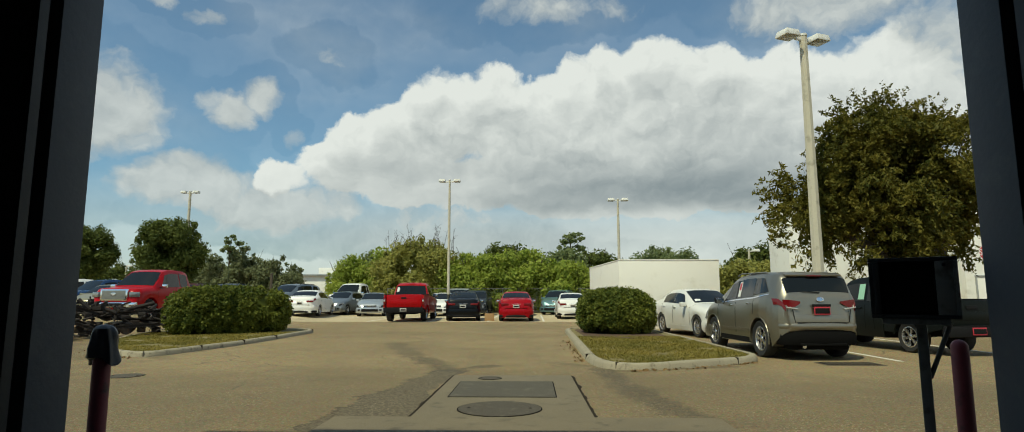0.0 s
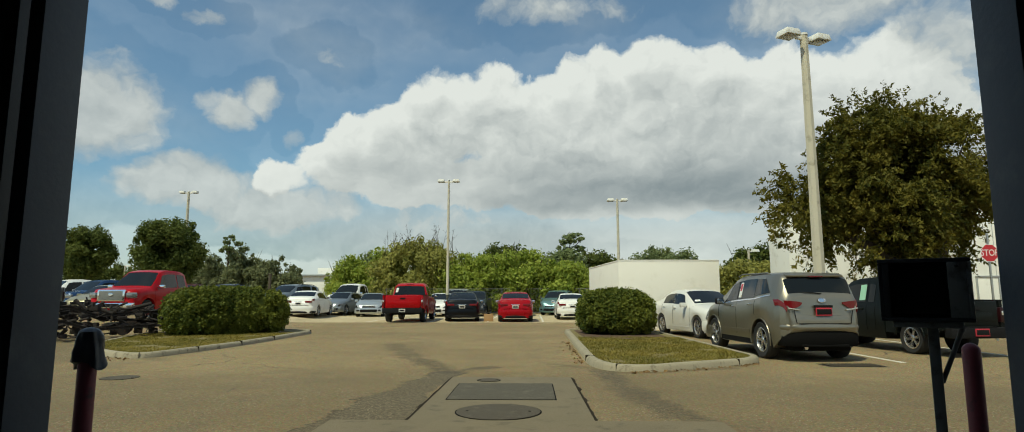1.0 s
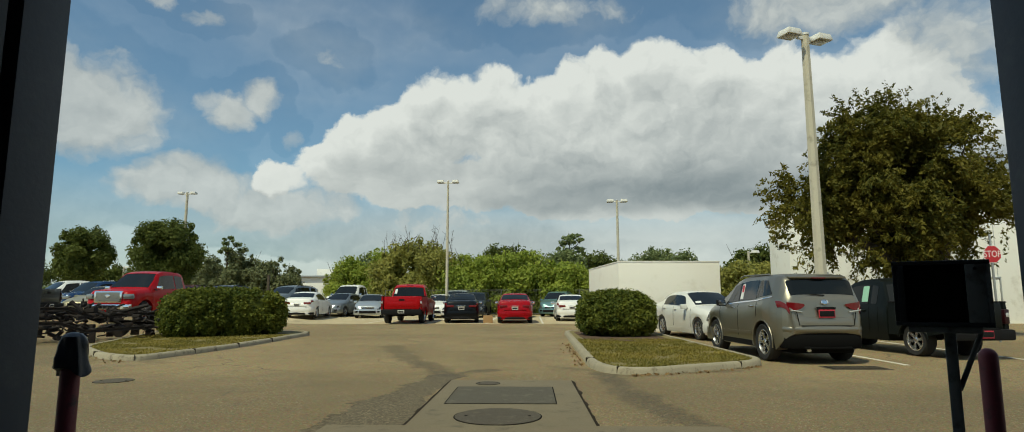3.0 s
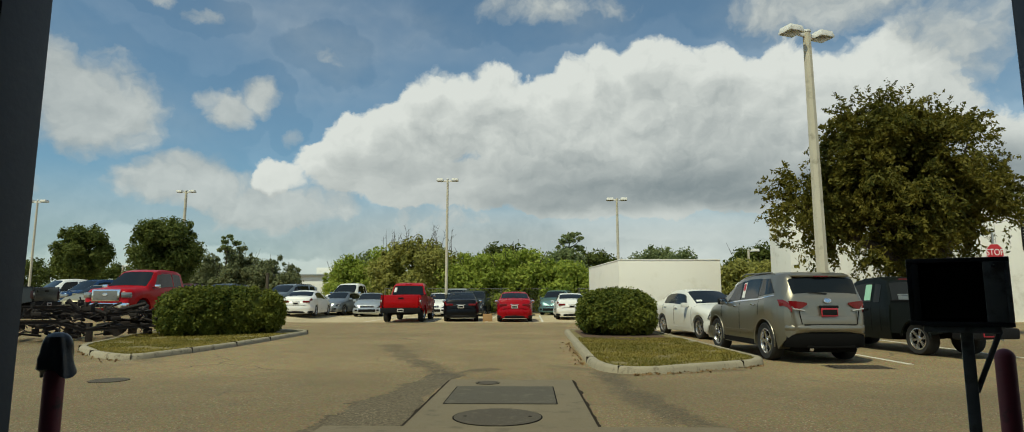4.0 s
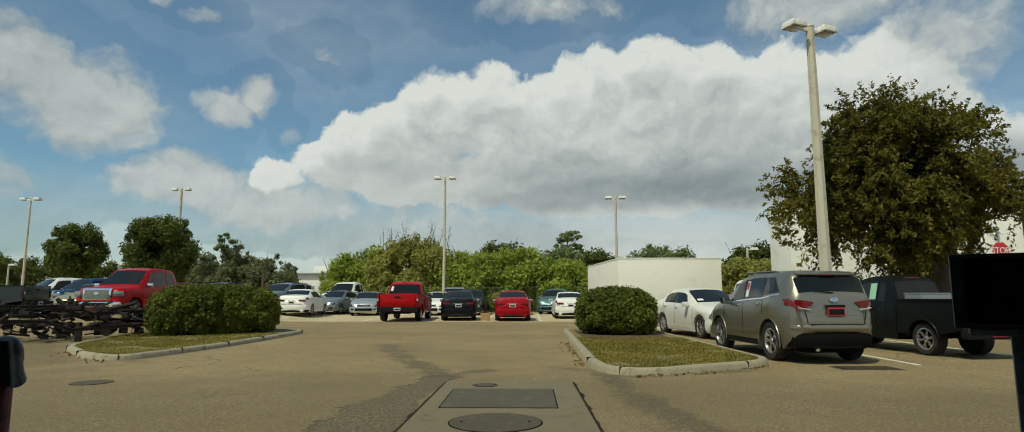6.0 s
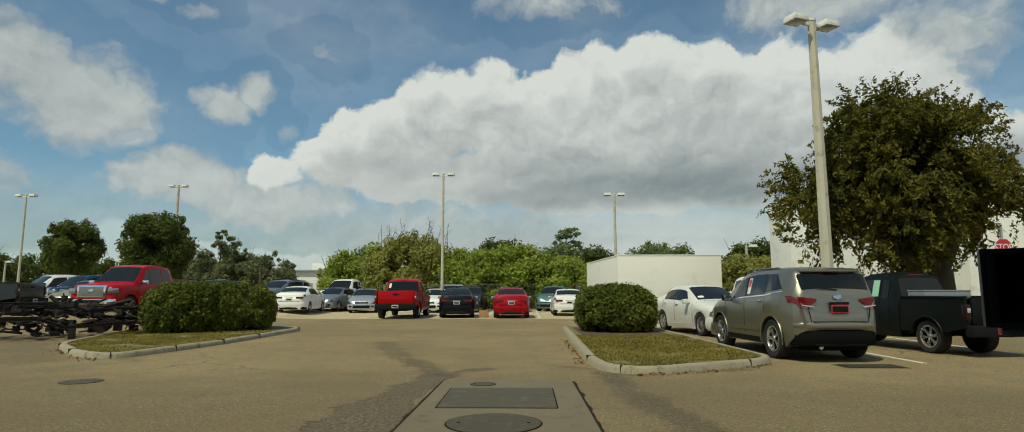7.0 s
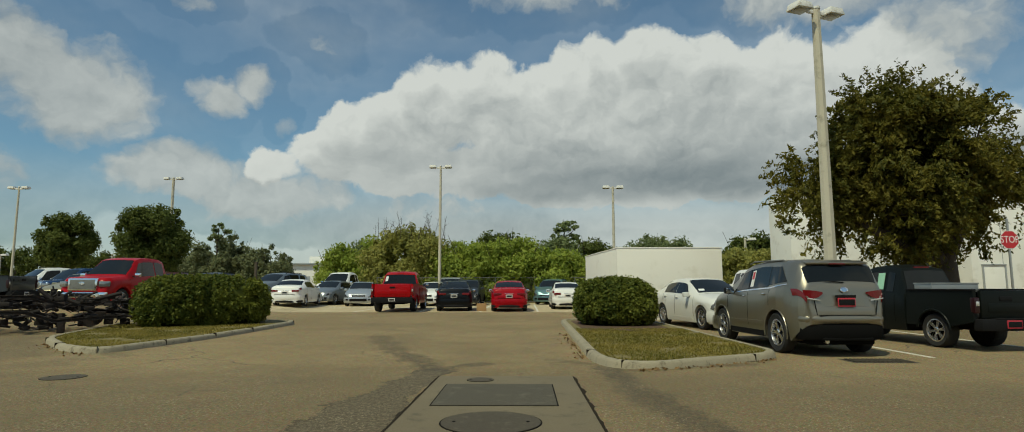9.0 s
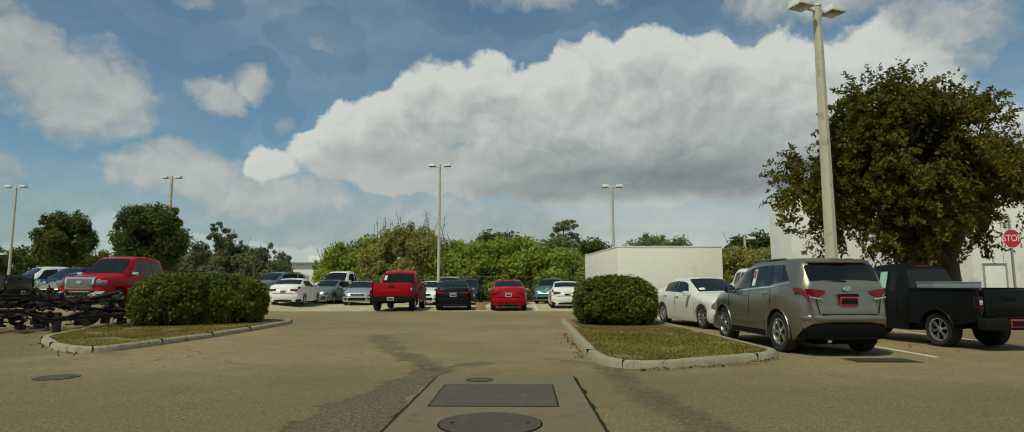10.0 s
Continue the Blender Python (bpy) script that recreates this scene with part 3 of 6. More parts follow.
def build_ground():
    xs = [-900, -300, -100] + [-60 + 2 * i for i in range(16)] + [-29 + i for i in range(20)] + [-8, 0, 10, 60, 300, 900]
    ys = [-300, -20, 0, 10] + [18 + i for i in range(10)] + [30, 36, 44, 60, 120, 400, 1500]
    bm = bmesh.new()
    grid = [[bm.verts.new((x, y, rise(x, y))) for x in xs] for y in ys]
    for r0, r1 in zip(grid, grid[1:]):
        for i in range(len(xs) - 1):
            bm.faces.new((r0[i], r0[i + 1], r1[i + 1], r1[i]))
    tagged(part("ground", bm, M_ASPHALT), "sun-bleached sandy asphalt parking lot with dark damp trails", "ground", kind="structure")
    # verge of rough grass behind the last row of stalls
    bm = prism(bmesh.new(), [(-10.5, 45.2), (60, 45.2), (60, 130), (-10.5, 130)], -0.05, 0.03)
    tagged(part("verge", bm, M_DIRTGRASS, smooth=False), "rough dry grass verge behind the parking rows", "ground", kind="structure")


BAY_Y, BAY_T = 3.07, 0.25
BAY_L, BAY_R, BAY_H = -2.14, 2.36, 3.5


def build_bay():
    """The dark bay that the camera stands in: walls, ceiling, slab, and the door opening ahead."""
    y0, y1 = BAY_Y - BAY_T, BAY_Y
    def wall(name, c, s, mat, label):
        tagged(part(name, box(bmesh.new(), c, s), mat, smooth=False), label, "wall", kind="structure")
    zc = BAY_H + 0.9
    wall("wall_front_left", ((BAY_L - 4.2) / 2 - 0.03, (y0 + y1) / 2, zc / 2), (4.2 + BAY_L - 0.06, BAY_T, zc), M_BAYWALL, "dark block wall beside the bay door")
    wall("wall_front_right", ((BAY_R + 4.4) / 2 + 0.03, (y0 + y1) / 2, zc / 2), (4.4 - BAY_R - 0.06, BAY_T, zc), M_BAYWALL, "dark block wall beside the bay door")
    wall("wall_front_top", ((BAY_L + BAY_R) / 2, (y0 + y1) / 2, (BAY_H + zc) / 2 + 0.03), (BAY_R - BAY_L + 0.12, BAY_T, zc - BAY_H - 0.06), M_BAYWALL, "dark block wall above the bay door")
    wall("wall_left", (-4.33, -3.0, zc / 2), (0.25, 12.14, zc), M_BAYWALL, "dark block side wall of the bay")
    wall("wall_right", (4.53, -3.0, zc / 2), (0.25, 12.14, zc), M_BAYWALL, "dark block side wall of the bay")
    wall("wall_back", (0.1, -9.2, zc / 2), (8.6, 0.25, zc), M_BAYWALL, "dark block back wall of the bay")
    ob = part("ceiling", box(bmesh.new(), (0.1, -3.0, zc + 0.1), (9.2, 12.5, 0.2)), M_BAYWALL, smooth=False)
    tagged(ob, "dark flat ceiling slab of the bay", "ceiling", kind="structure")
    ob = part("floor", box(bmesh.new(), (0.1, -3.0, -0.02), (8.4, 12.1, 0.07)), M_CONCRETE, smooth=False)
    tagged(ob, "smooth grey concrete floor of the bay", "floor", kind="structure")
    # steel jambs and head of the opening
    frame_ = empty("door_frame", Matrix.Identity(4), "dark grey steel frame of the open bay door", "door frame", kind="structure")
    for x, sx in ((BAY_L, -1), (BAY_R, 1)):
        bm = box(bmesh.new(), (x + sx * 0.03, (y0 + y1) / 2, BAY_H / 2), (0.06, BAY_T + 0.02, BAY_H), 0.008)
        part("jamb", bm, M_JAMB, frame_)
        bm = box(bmesh.new(), (x + sx * 0.05, y0 - 0.09, BAY_H / 2), (0.05, 0.06, BAY_H - 0.05), 0.006)
        part("door_track", bm, M_DARKBOX, frame_)
    part("head", box(bmesh.new(), ((BAY_L + BAY_R) / 2, (y0 + y1) / 2, BAY_H + 0.03), (BAY_R - BAY_L + 0.12, BAY_T + 0.02, 0.06), 0.008), M_JAMB, frame_)
    # threshold slab outside
    out = rounded([(-1.82, 3.1), (2.0, 3.1), (2.0, 6.30), (-1.82, 6.30)], 0.05, 2)
    tagged(part("apron", prism(bmesh.new(), out, -0.05, 0.022), M_CONCRETE, sharp=20), "pale concrete apron slab outside the bay door", "apron slab", kind="structure")


def disc(bm, c, r, z0, z1, n=40):
    return prism(bm, [(c[0] + r * math.cos(i * math.tau / n), c[1] + r * math.sin(i * math.tau / n)) for i in range(n)], z0, z1)


def build_pad():
    pad = empty("concrete_pad", pose(-0.14, 7.85, 0), "worn concrete utility pad set into the asphalt", "pad", kind="structure")
    bm = prism(bmesh.new(), rounded([(-0.93, -1.60), (0.93, -1.60), (0.90, 1.78), (-0.90, 1.78)], 0.03, 2), -0.05, 0.012)
    part("slab", bm, M_CONCRETE, pad, sharp=20)
    c = empty("access_cover", pose(-0.20, 8.24, 0.012), "dark rectangular steel access cover in the concrete pad", "access cover")
    part("rim_frame", prism(bmesh.new(), rounded([(-0.66, -0.69), (0.66, -0.69), (0.66, 0.69), (-0.66, 0.69)], 0.02, 2), -0.02, 0.003), M_UNDER, c)
    bm = prism(bmesh.new(), rounded([(-0.645, -0.675), (0.645, -0.675), (0.645, 0.675), (-0.645, 0.675)], 0.02, 2), -0.02, 0.007)
    part("plate", bm, M_PLATE, c)
    # broken, dirt-filled joints along the slab
    g = random.Random(31)
    for sx in (-1, 1):
        bm = bmesh.new()
        rows = []
        for k in range(70):
            yy = -1.6 + 3.36 * k / 69
            xx = sx * (0.935 - 0.009 * (yy + 1.6))
            w = 0.018 + 0.05 * max(0.0, noise.noise(Vector((yy * 2.3, sx * 4.0, 1.0)))) + g.uniform(0, 0.012)
            rows.append((bm.verts.new((xx - sx * 0.012, yy, 0.0145)), bm.verts.new((xx + sx * w, yy + g.uniform(-0.01, 0.01), 0.0045))))
        for r0, r1 in zip(rows, rows[1:]):
            bm.faces.new((r0[0], r0[1], r1[1], r1[0]))
        part("edge_joint", bm, M_JOINT, pad, "dirt-filled broken joint", smooth=False)

    def manhole(x, y, z, r, label, group=""):
        m = empty("manhole_cover", pose(x, y, z), label, "manhole cover", group)
        part("ring", disc(bmesh.new(), (0, 0), r, -0.03, 0.004), M_UNDER, m)
        part("lid", disc(bmesh.new(), (0, 0), r * 0.97, -0.03, 0.008), M_IRON, m)
        # holes are flat black discs, their inner shade given by colour
        for s in (-1, 1):
            part("pick_hole_shade", disc(bmesh.new(), (s * r * 0.72, 0), 0.018, 0.004, 0.0105, 10), M_UNDER, m)
    manhole(-0.19, 6.80, 0.012, 0.46, "large round cast-iron manhole cover in the concrete pad")
    manhole(-0.46, 9.27, 0.012, 0.175, "small round cast-iron cleanout cover in the concrete pad")
    manhole(-6.12, 9.50, 0.0, 0.27, "round cast-iron manhole cover in the asphalt")
    d = empty("storm_drain", pose(5.86, 11.42, 0.0), "rusty rectangular storm drain grate in the asphalt", "drain grate")
    part("frame", prism(bmesh.new(), [(-0.52, -0.26), (0.52, -0.26), (0.52, 0.26), (-0.52, 0.26)], -0.05, 0.006), M_IRON, d, smooth=False)
    # black plate under the bars paints the shade of the pit
    part("pit_shade", prism(bmesh.new(), [(-0.47, -0.21), (0.47, -0.21), (0.47, 0.21), (-0.47, 0.21)], -0.05, 0.009), M_UNDER, d, smooth=False)
    for i in range(13):
        part("bar", box(bmesh.new(), (-0.42 + i * 0.07, 0, 0.013), (0.028, 0.42, 0.012)), M_IRON, d, smooth=False)


def island(name, corner, radii, label):
    """A planting island: kerb ring, soil and lawn."""
    outer = rounded(corner, radii, 10)
    n = len(outer)
    cen = Vector((sum(p[0] for p in outer) / n, sum(p[1] for p in outer) / n))

    def inset(d):
        res = []
        for i in range(n):
            a, b = Vector(outer[i - 1]), Vector(outer[(i + 1) % n])
            t = (b - a).normalized()
            nn = Vector((-t.y, t.x))
            p = Vector(outer[i])
            if nn.dot(cen - p) < 0:
                nn = -nn
            res.append(tuple(p + nn * d))
        return res
    isl = empty(name, Matrix.Identity(4), label, "planting island", kind="structure")
    bm = bmesh.new()
    prof = [(0.0, -0.02), (0.02, 0.075), (0.05, 0.108), (0.10, 0.12), (0.165, 0.112), (0.18, 0.04)]
    rings = []
    for d, z in prof:
        rings.append([bm.verts.new((x, y, z + 0.012 * noise.noise(Vector((x * 1.3, y * 1.3, 0))))) for x, y in inset(d)])
    for a, b in zip(rings, rings[1:]):
        for i in range(n):
            bm.faces.new((a[i], a[(i + 1) % n], b[(i + 1) % n], b[i]))
    part("kerb", bm, M_KERB, isl, "pale weathered concrete kerb", sharp=50)
    # joints across the kerb
    run = 0.0
    for i in range(n):
        a, b = Vector(outer[i - 1]), Vector(outer[i])
        run += (b - a).length
        if run > 1.6:
            run = 0.0
            ang = math.atan2(b.y - a.y, b.x - a.x)
            inn = Vector(inset(0.09)[i])
            bm = box(bmesh.new(), (inn.x, inn.y, 0.066), (0.007, 0.175, 0.112), 0, Matrix.Rotation(ang, 4, "Z"))
            part("kerb_joint", bm, M_JOINT, isl, smooth=False)
    soil = inset(0.17)
    part("soil", prism(bmesh.new(), soil, 0.0, 0.09), M_DIRTGRASS, isl, "patchy dry lawn soil", smooth=False)
    return isl, soil


def inside(p, poly):
    hit = False
    for i in range(len(poly)):
        (x0, y0), (x1, y1) = poly[i - 1], poly[i]
        if (y0 > p[1]) != (y1 > p[1]) and p[0] < (x1 - x0) * (p[1] - y0) / (y1 - y0) + x0:
            hit = not hit
    return hit


def lawn(parent, poly, count, seed, y_max):
    """Short dry blades on an island."""
    g = random.Random(seed)
    xs, ys = [p[0] for p in poly], [p[1] for p in poly]
    verts, faces = [], []
    while len(faces) < count:
        x, y = g.uniform(min(xs), max(xs)), g.uniform(min(ys), min(max(ys), y_max))
        if not inside((x, y), poly) or noise.noise(Vector((x * 1.3, y * 1.3, seed))) < -0.32 + g.uniform(-0.2, 0.2):
            continue
        h, a, w = g.uniform(0.008, 0.038), g.uniform(0, math.tau), g.uniform(0.005, 0.012)
        lean = g.uniform(0.0, 0.05)
        dx, dy = math.cos(a), math.sin(a)
        k = len(verts)
        verts += [(x - dy * w, y + dx * w, 0.085), (x + dy * w, y - dx * w, 0.085), (x + dx * lean + dy * w * 0.3, y + dy * lean - dx * w * 0.3, 0.09 + h), (x + dx * lean - dy * w * 0.3, y + dy * lean + dx * w * 0.3, 0.09 + h)]
        faces.append((k, k + 1, k + 2, k + 3))
    ob = raw("lawn", verts, faces, L_GRASS)
    tagged(ob, "short dry yellow-green lawn on the kerbed island", "grass", kind="stuff")


def hedge(c, half, yaw, square, count, label, seed):
    """A clipped hedge: a rounded block of leaves with an uneven skin, stems beneath."""
    h = empty("hedge", pose(*c, 0, 0, yaw), label, "hedge")
    g = np.random.default_rng(seed)

    def skin(d):
        k = (np.abs(d) ** square).sum(1) ** (-1 / square)
        return d * k[:, None]
    d = g.normal(size=(420, 3))
    q = skin(d) * np.array(half) * 0.9
    q[:, 2] += half[2]
    q[:, 2] = np.maximum(q[:, 2], 0.16)
    r = 0.13 + 0.13 * g.random(420)
    blobs = np.column_stack([q, r, r, r * 1.1])
    leaves("foliage", blobs, count, 0.054, L_HEDGE, h, seed, 0.3, 1.6)
    core = bmesh.new()
    bmesh.ops.create_icosphere(core, subdivisions=4, radius=1.0)
    for v in core.verts:
        p = skin(np.array([v.co]))[0] * np.array(half) * (0.84 + 0.05 * noise.noise(v.co * 4))
        v.co = Vector((p[0], p[1], p[2] + half[2] + 0.03))
    part("inner_mass", core, L_HEDGE, h)
    up = q[q[:, 2] > half[2] * 1.2]
    shoots = np.column_stack([up[:, :2], up[:, 2] + 0.13, np.full((len(up), 2), 0.07), 0.07 + 0.09 * g.random(len(up))])
    leaves("top_growth", shoots, count // 6, 0.045, L_HEDGE, h, seed + 1, 0.6, 1.7)


def build_islands():
    R, soil_r = island("island_right", [(1.30, 22.0), (1.17, 10.7), (1.95, 10.22), (4.55, 11.72), (4.30, 22.0)], [0.6, 1.3, 0.8, 0.8, 0.6], "kerbed planting island with dry lawn beside parked cars")
    lawn(R, soil_r, 26000, 4, 17.6)
    part("mulch", prism(bmesh.new(), rounded([(1.65, 16.9), (4.0, 16.6), (3.95, 21.5), (1.6, 21.5)], 0.5), 0.075, 0.097), M_MULCH, R, "dark brown mulch bed", smooth=False)
    L, soil_l = island("island_left", [(-7.2, 21.7), (-7.1, 15.6), (-7.55, 12.2), (-8.6, 12.65), (-10.6, 14.7), (-12.9, 21.5)], [1.4, 2.0, 0.7, 0.9, 1.0, 0.6], "kerbed planting island with dry lawn and a long hedge")
    lawn(L, soil_l, 24000, 5, 19.5)
    hedge((2.80, 19.5, 0.085), (1.14, 1.15, 0.615), 0, 2.9, 60000, "clipped round dark green shrub hedge on the island", 7)
    hedge((-9.45, 19.45, 0.085), (1.88, 0.92, 0.655), 46, 3.4, 90000, "long clipped dark green shrub hedge on the kerbed island", 8)


def build_bollards():
    def bollard(x, y, h, bag):
        b = empty("bollard", pose(x, y, 0), "dark red steel bollard with a black bag over its top" if bag else "dark red painted steel bollard outside the bay door", "bollard", "bollards at the bay door")
        bm = bmesh.new()
        prof = [(0.045, 0.0), (0.045, h - 0.045)] + [(0.045 * math.cos(a), h - 0.045 + 0.045 * math.sin(a)) for a in (0.3, 0.6, 0.9, 1.2, 1.45)]
        lathe(bm, prof, 20)
        part("post", bm, M_BOLLARD, b)
        part("foot_ring", lathe(bmesh.new(), [(0.08, 0.0), (0.08, 0.012), (0.055, 0.02)], 20), M_CONCRETE, b)
        if bag:
            bm = bmesh.new()
            lathe(bm, [(0.108, h - 0.20), (0.104, h - 0.17), (0.098, h - 0.13), (0.093, h - 0.09), (0.088, h - 0.05), (0.084, h - 0.015), (0.074, h + 0.015), (0.055, h + 0.033), (0.028, h + 0.042), (0.001, h + 0.045)], 48)
            for v in bm.verts:
                a = math.atan2(v.co.y, v.co.x)
                k = 1 + 0.10 * math.sin(a * 3 + 1) * (h + 0.04 - v.co.z) / 0.25 + 0.035 * math.sin(a * 9 + 14 * v.co.z) + 0.22 * noise.noise(Vector((v.co.x * 16, v.co.y * 16, v.co.z * 11)))
                k *= 0.72
                v.co.z = h + (v.co.z - h) * 0.72
                v.co.x *= k
                v.co.y *= k
                v.co.z -= 0.05 * max(0, math.sin(a * 2 + 2)) * (1 if v.co.z < h - 0.12 else 0)
            part("bag", bm, M_BLACKBAG, b, "loose black plastic bag")
    bollard(-2.225, 3.42, 1.025, True)
    bollard(2.62, 3.69, 0.96, False)


def lathe(bm, prof, n=24, closed=False):
    """A turned shape round the z axis from (radius, height) pairs."""
    rings = []
    for r, z in prof:
        rings.append([bm.verts.new((r * math.cos(i * math.tau / n), r * math.sin(i * math.tau / n), z)) for i in range(n)])
    for a, b in zip(rings, rings[1:]):
        for i in range(n):
            bm.faces.new((a[i], a[(i + 1) % n], b[(i + 1) % n], b[i]))
    if not closed:
        bm.faces.new(rings[-1])
        bm.faces.new(rings[0][::-1])
    return bm


def build_screen_box():
    k = empty("screen_kiosk", pose(2.175, 3.34, 0, 0, 0, -33), "black outdoor screen cabinet on a grey steel post", "kiosk")
    part("post", box(bmesh.new(), (0.02, 0.10, 0.53), (0.05, 0.05, 1.06), 0.006), M_GREYPOST, k)
    part("foot_plate", box(bmesh.new(), (0.02, 0.10, 0.008), (0.2, 0.2, 0.016), 0.004), M_GREYPOST, k)
    part("shelf", box(bmesh.new(), (0.0, 0.08, 1.074), (0.30, 0.14, 0.03), 0.005), M_GREYPOST, k)
    part("brace", rod(bmesh.new(), (0.04, 0.11, 0.78), (0.15, 0.12, 1.07), 0.012), M_GREYPOST, k)
    z0, z1, w, d = 1.09, 1.412, 0.40, 0.16
    cab = part("cabinet", box(bmesh.new(), (0, d - 0.01, (z0 + z1) / 2), (w, 0.02, z1 - z0), 0.003), M_DARKBOX, k)
    zc = (z0 + z1) / 2
    for nm, c_, s_, m_ in (("top_panel", (0, d / 2 - 0.01, z1 - 0.01), (w, d - 0.02, 0.02), M_DARKBOX), ("bottom_panel", (0, d / 2 - 0.01, z0 + 0.01), (w, d - 0.02, 0.02), M_DARKBOX), ("side_panel", (-w / 2 + 0.01, d / 2 - 0.01, zc), (0.02, d - 0.022, z1 - z0 - 0.042), M_DARKBOX),
                           ("side_panel", (w / 2 - 0.01, d / 2 - 0.01, zc), (0.02, d - 0.022, z1 - z0 - 0.042), M_GREYPOST), ("front_stile", (w / 2 - 0.06, 0.008, zc), (0.078, 0.016, z1 - z0 - 0.042), M_GREYPOST), ("front_stile", (-w / 2 + 0.035, 0.008, zc), (0.03, 0.016, z1 - z0 - 0.042), M_DARKBOX)):
        part(nm, box(bmesh.new(), c_, s_, 0.003), m_, cab)
    part("screen", box(bmesh.new(), (-0.03, 0.055, zc), (w - 0.16, 0.03, z1 - z0 - 0.07), 0.004), M_GLASS, k, "dark switched-off screen")
    part("lock", rod(bmesh.new(), (w / 2 - 0.06, -0.006, 1.37), (w / 2 - 0.06, 0.004, 1.37), 0.008, n=12), M_CHROME, cab)


# ---------------------------------------------------------------- buildings, poles, signs
def build_buildings():
    e = empty("white_enclosure", Matrix.Identity(4), "plain off-white stucco enclosure wall behind the hedge", "enclosure")
    # near corner, left end set back, right end
    c, l, r = (3.42, 23.2), (3.05, 29.6), (7.2, 23.35)
    def slab(p, q, h, name, t=0.2):
        p, q = Vector(p), Vector(q)
        d = q - p
        a = math.atan2(d.y, d.x)
        m = Matrix.Rotation(a, 4, "Z")
        mid = (p + q) / 2
        part(name, box(bmesh.new(), (mid.x, mid.y, h / 2), (d.length, t, h), 0.01, m), M_STUCCO, e)
        part("coping", box(bmesh.new(), (mid.x, mid.y, h + 0.02), (d.length + 0.02, t + 0.03, 0.04), 0.008, m), M_STUCCO, e)
    slab(c, r, 2.55, "front_wall")
    slab((c[0] + 0.1, c[1] + 0.12), l, 2.545, "side_wall")
    slab((r[0] - 0.1, r[1] + 0.12), (7.5, 29.6), 2.54, "side_wall")
    slab((l[0] + 0.1, l[1] + 0.1), (7.4, 29.7), 2.535, "back_wall")

    b = empty("white_building", Matrix.Identity(4), "long white commercial building with a flat roof and service doors", "building")
    def block(name, x0, x1, y0, y1, h, mat=M_WALLWHITE):
        return part(name, box(bmesh.new(), ((x0 + x1) / 2, (y0 + y1) / 2, h / 2), (x1 - x0, y1 - y0, h), 0.02), mat, b)
    w1 = block("wall", 13.05, 17.5, 31.0, 33.5, 5.7)
    w2 = block("wall", 17.52, 19.55, 33.0, 38, 5.6)
    w3 = block("wall", 21.02, 60.0, 30.2, 48, 6.0)
    for w, x0, x1, y, h in ((w1, 13.0, 17.55, 31.0, 5.7), (w2, 17.5, 19.55, 33.0, 5.6), (w3, 20.97, 60.0, 30.2, 6.0)):
        part("parapet_cap", box(bmesh.new(), ((x0 + x1) / 2, y + 0.1, h + 0.05), (x1 - x0 + 0.1, 0.45, 0.1), 0.015), M_WALLWHITE, b)
        for i in range(int((x1 - x0) / 3.0)):
            part("panel_joint", box(bmesh.new(), (x0 + 1.5 + 3.0 * i, y - 0.002, h / 2), (0.025, 0.012, h - 0.1)), M_GALV, w, smooth=False)
    def service_door(x, y, w, h, parent, mat):
        d = part("door", box(bmesh.new(), (x, y - 0.03, h / 2 + 0.02), (w, 0.05, h), 0.008), mat, parent, "plain grey-white steel service door")
        part("door_frame", box(bmesh.new(), (x, y - 0.045, h + 0.06), (w + 0.16, 0.09, 0.08), 0.006), M_GALV, d)
        for s in (-1, 1):
            part("door_frame", box(bmesh.new(), (x + s * (w / 2 + 0.04), y - 0.045, h / 2 + 0.01), (0.06, 0.08, h), 0.006), M_GALV, d)
        part("handle", box(bmesh.new(), (x + w * 0.4, y - 0.09, 1.0), (0.03, 0.06, 0.14), 0.008), M_GALV, d)
        return d
    service_door(22.0, 30.2, 0.95, 2.1, w3, M_WALLWHITE)
    d = service_door(18.6, 33.0, 1.0, 2.1, w2, M_WALLWHITE)
    part("door_window", box(bmesh.new(), (18.5, 32.935, 1.5), (0.22, 0.02, 0.55), 0.004), M_GLASS, d)
    # deep loading recess, roller door at its back; near-black colours put its shade in
    part("recess_lintel", box(bmesh.new(), (20.285, 33.2, 5.0), (1.46, 0.4, 1.2), 0.01), M_WALLWHITE, b)
    part("recess_roof", box(bmesh.new(), (20.285, 35.6, 5.3), (1.46, 4.4, 0.2), 0.01), M_BAYWALL, b)
    for xw in (19.56, 21.01):
        part("recess_side", box(bmesh.new(), (xw, 35.5, 2.6), (0.03, 4.6, 5.2)), M_BAYWALL, b, smooth=False)
    dd = part("roller_door", box(bmesh.new(), (20.285, 37.8, 2.6), (1.42, 0.05, 5.2), 0.005), M_TRIM, w2)
    for i in range(16):
        part("slat", box(bmesh.new(), (20.285, 37.765, 0.12 + i * 0.21), (1.40, 0.025, 0.19), 0.008), M_TRIM, dd)
    v = part("louvre_vent", box(bmesh.new(), (25.2, 30.17, 4.15), (3.0, 0.05, 1.5), 0.006), M_TRIM, w3, "dark louvred wall vent")
    for i in range(10):
        part("louvre", box(bmesh.new(), (25.2, 30.12, 3.5 + i * 0.145), (2.9, 0.10, 0.02), 0, Matrix.Rotation(radians(35), 4, "X")), M_GALV, v, smooth=False)
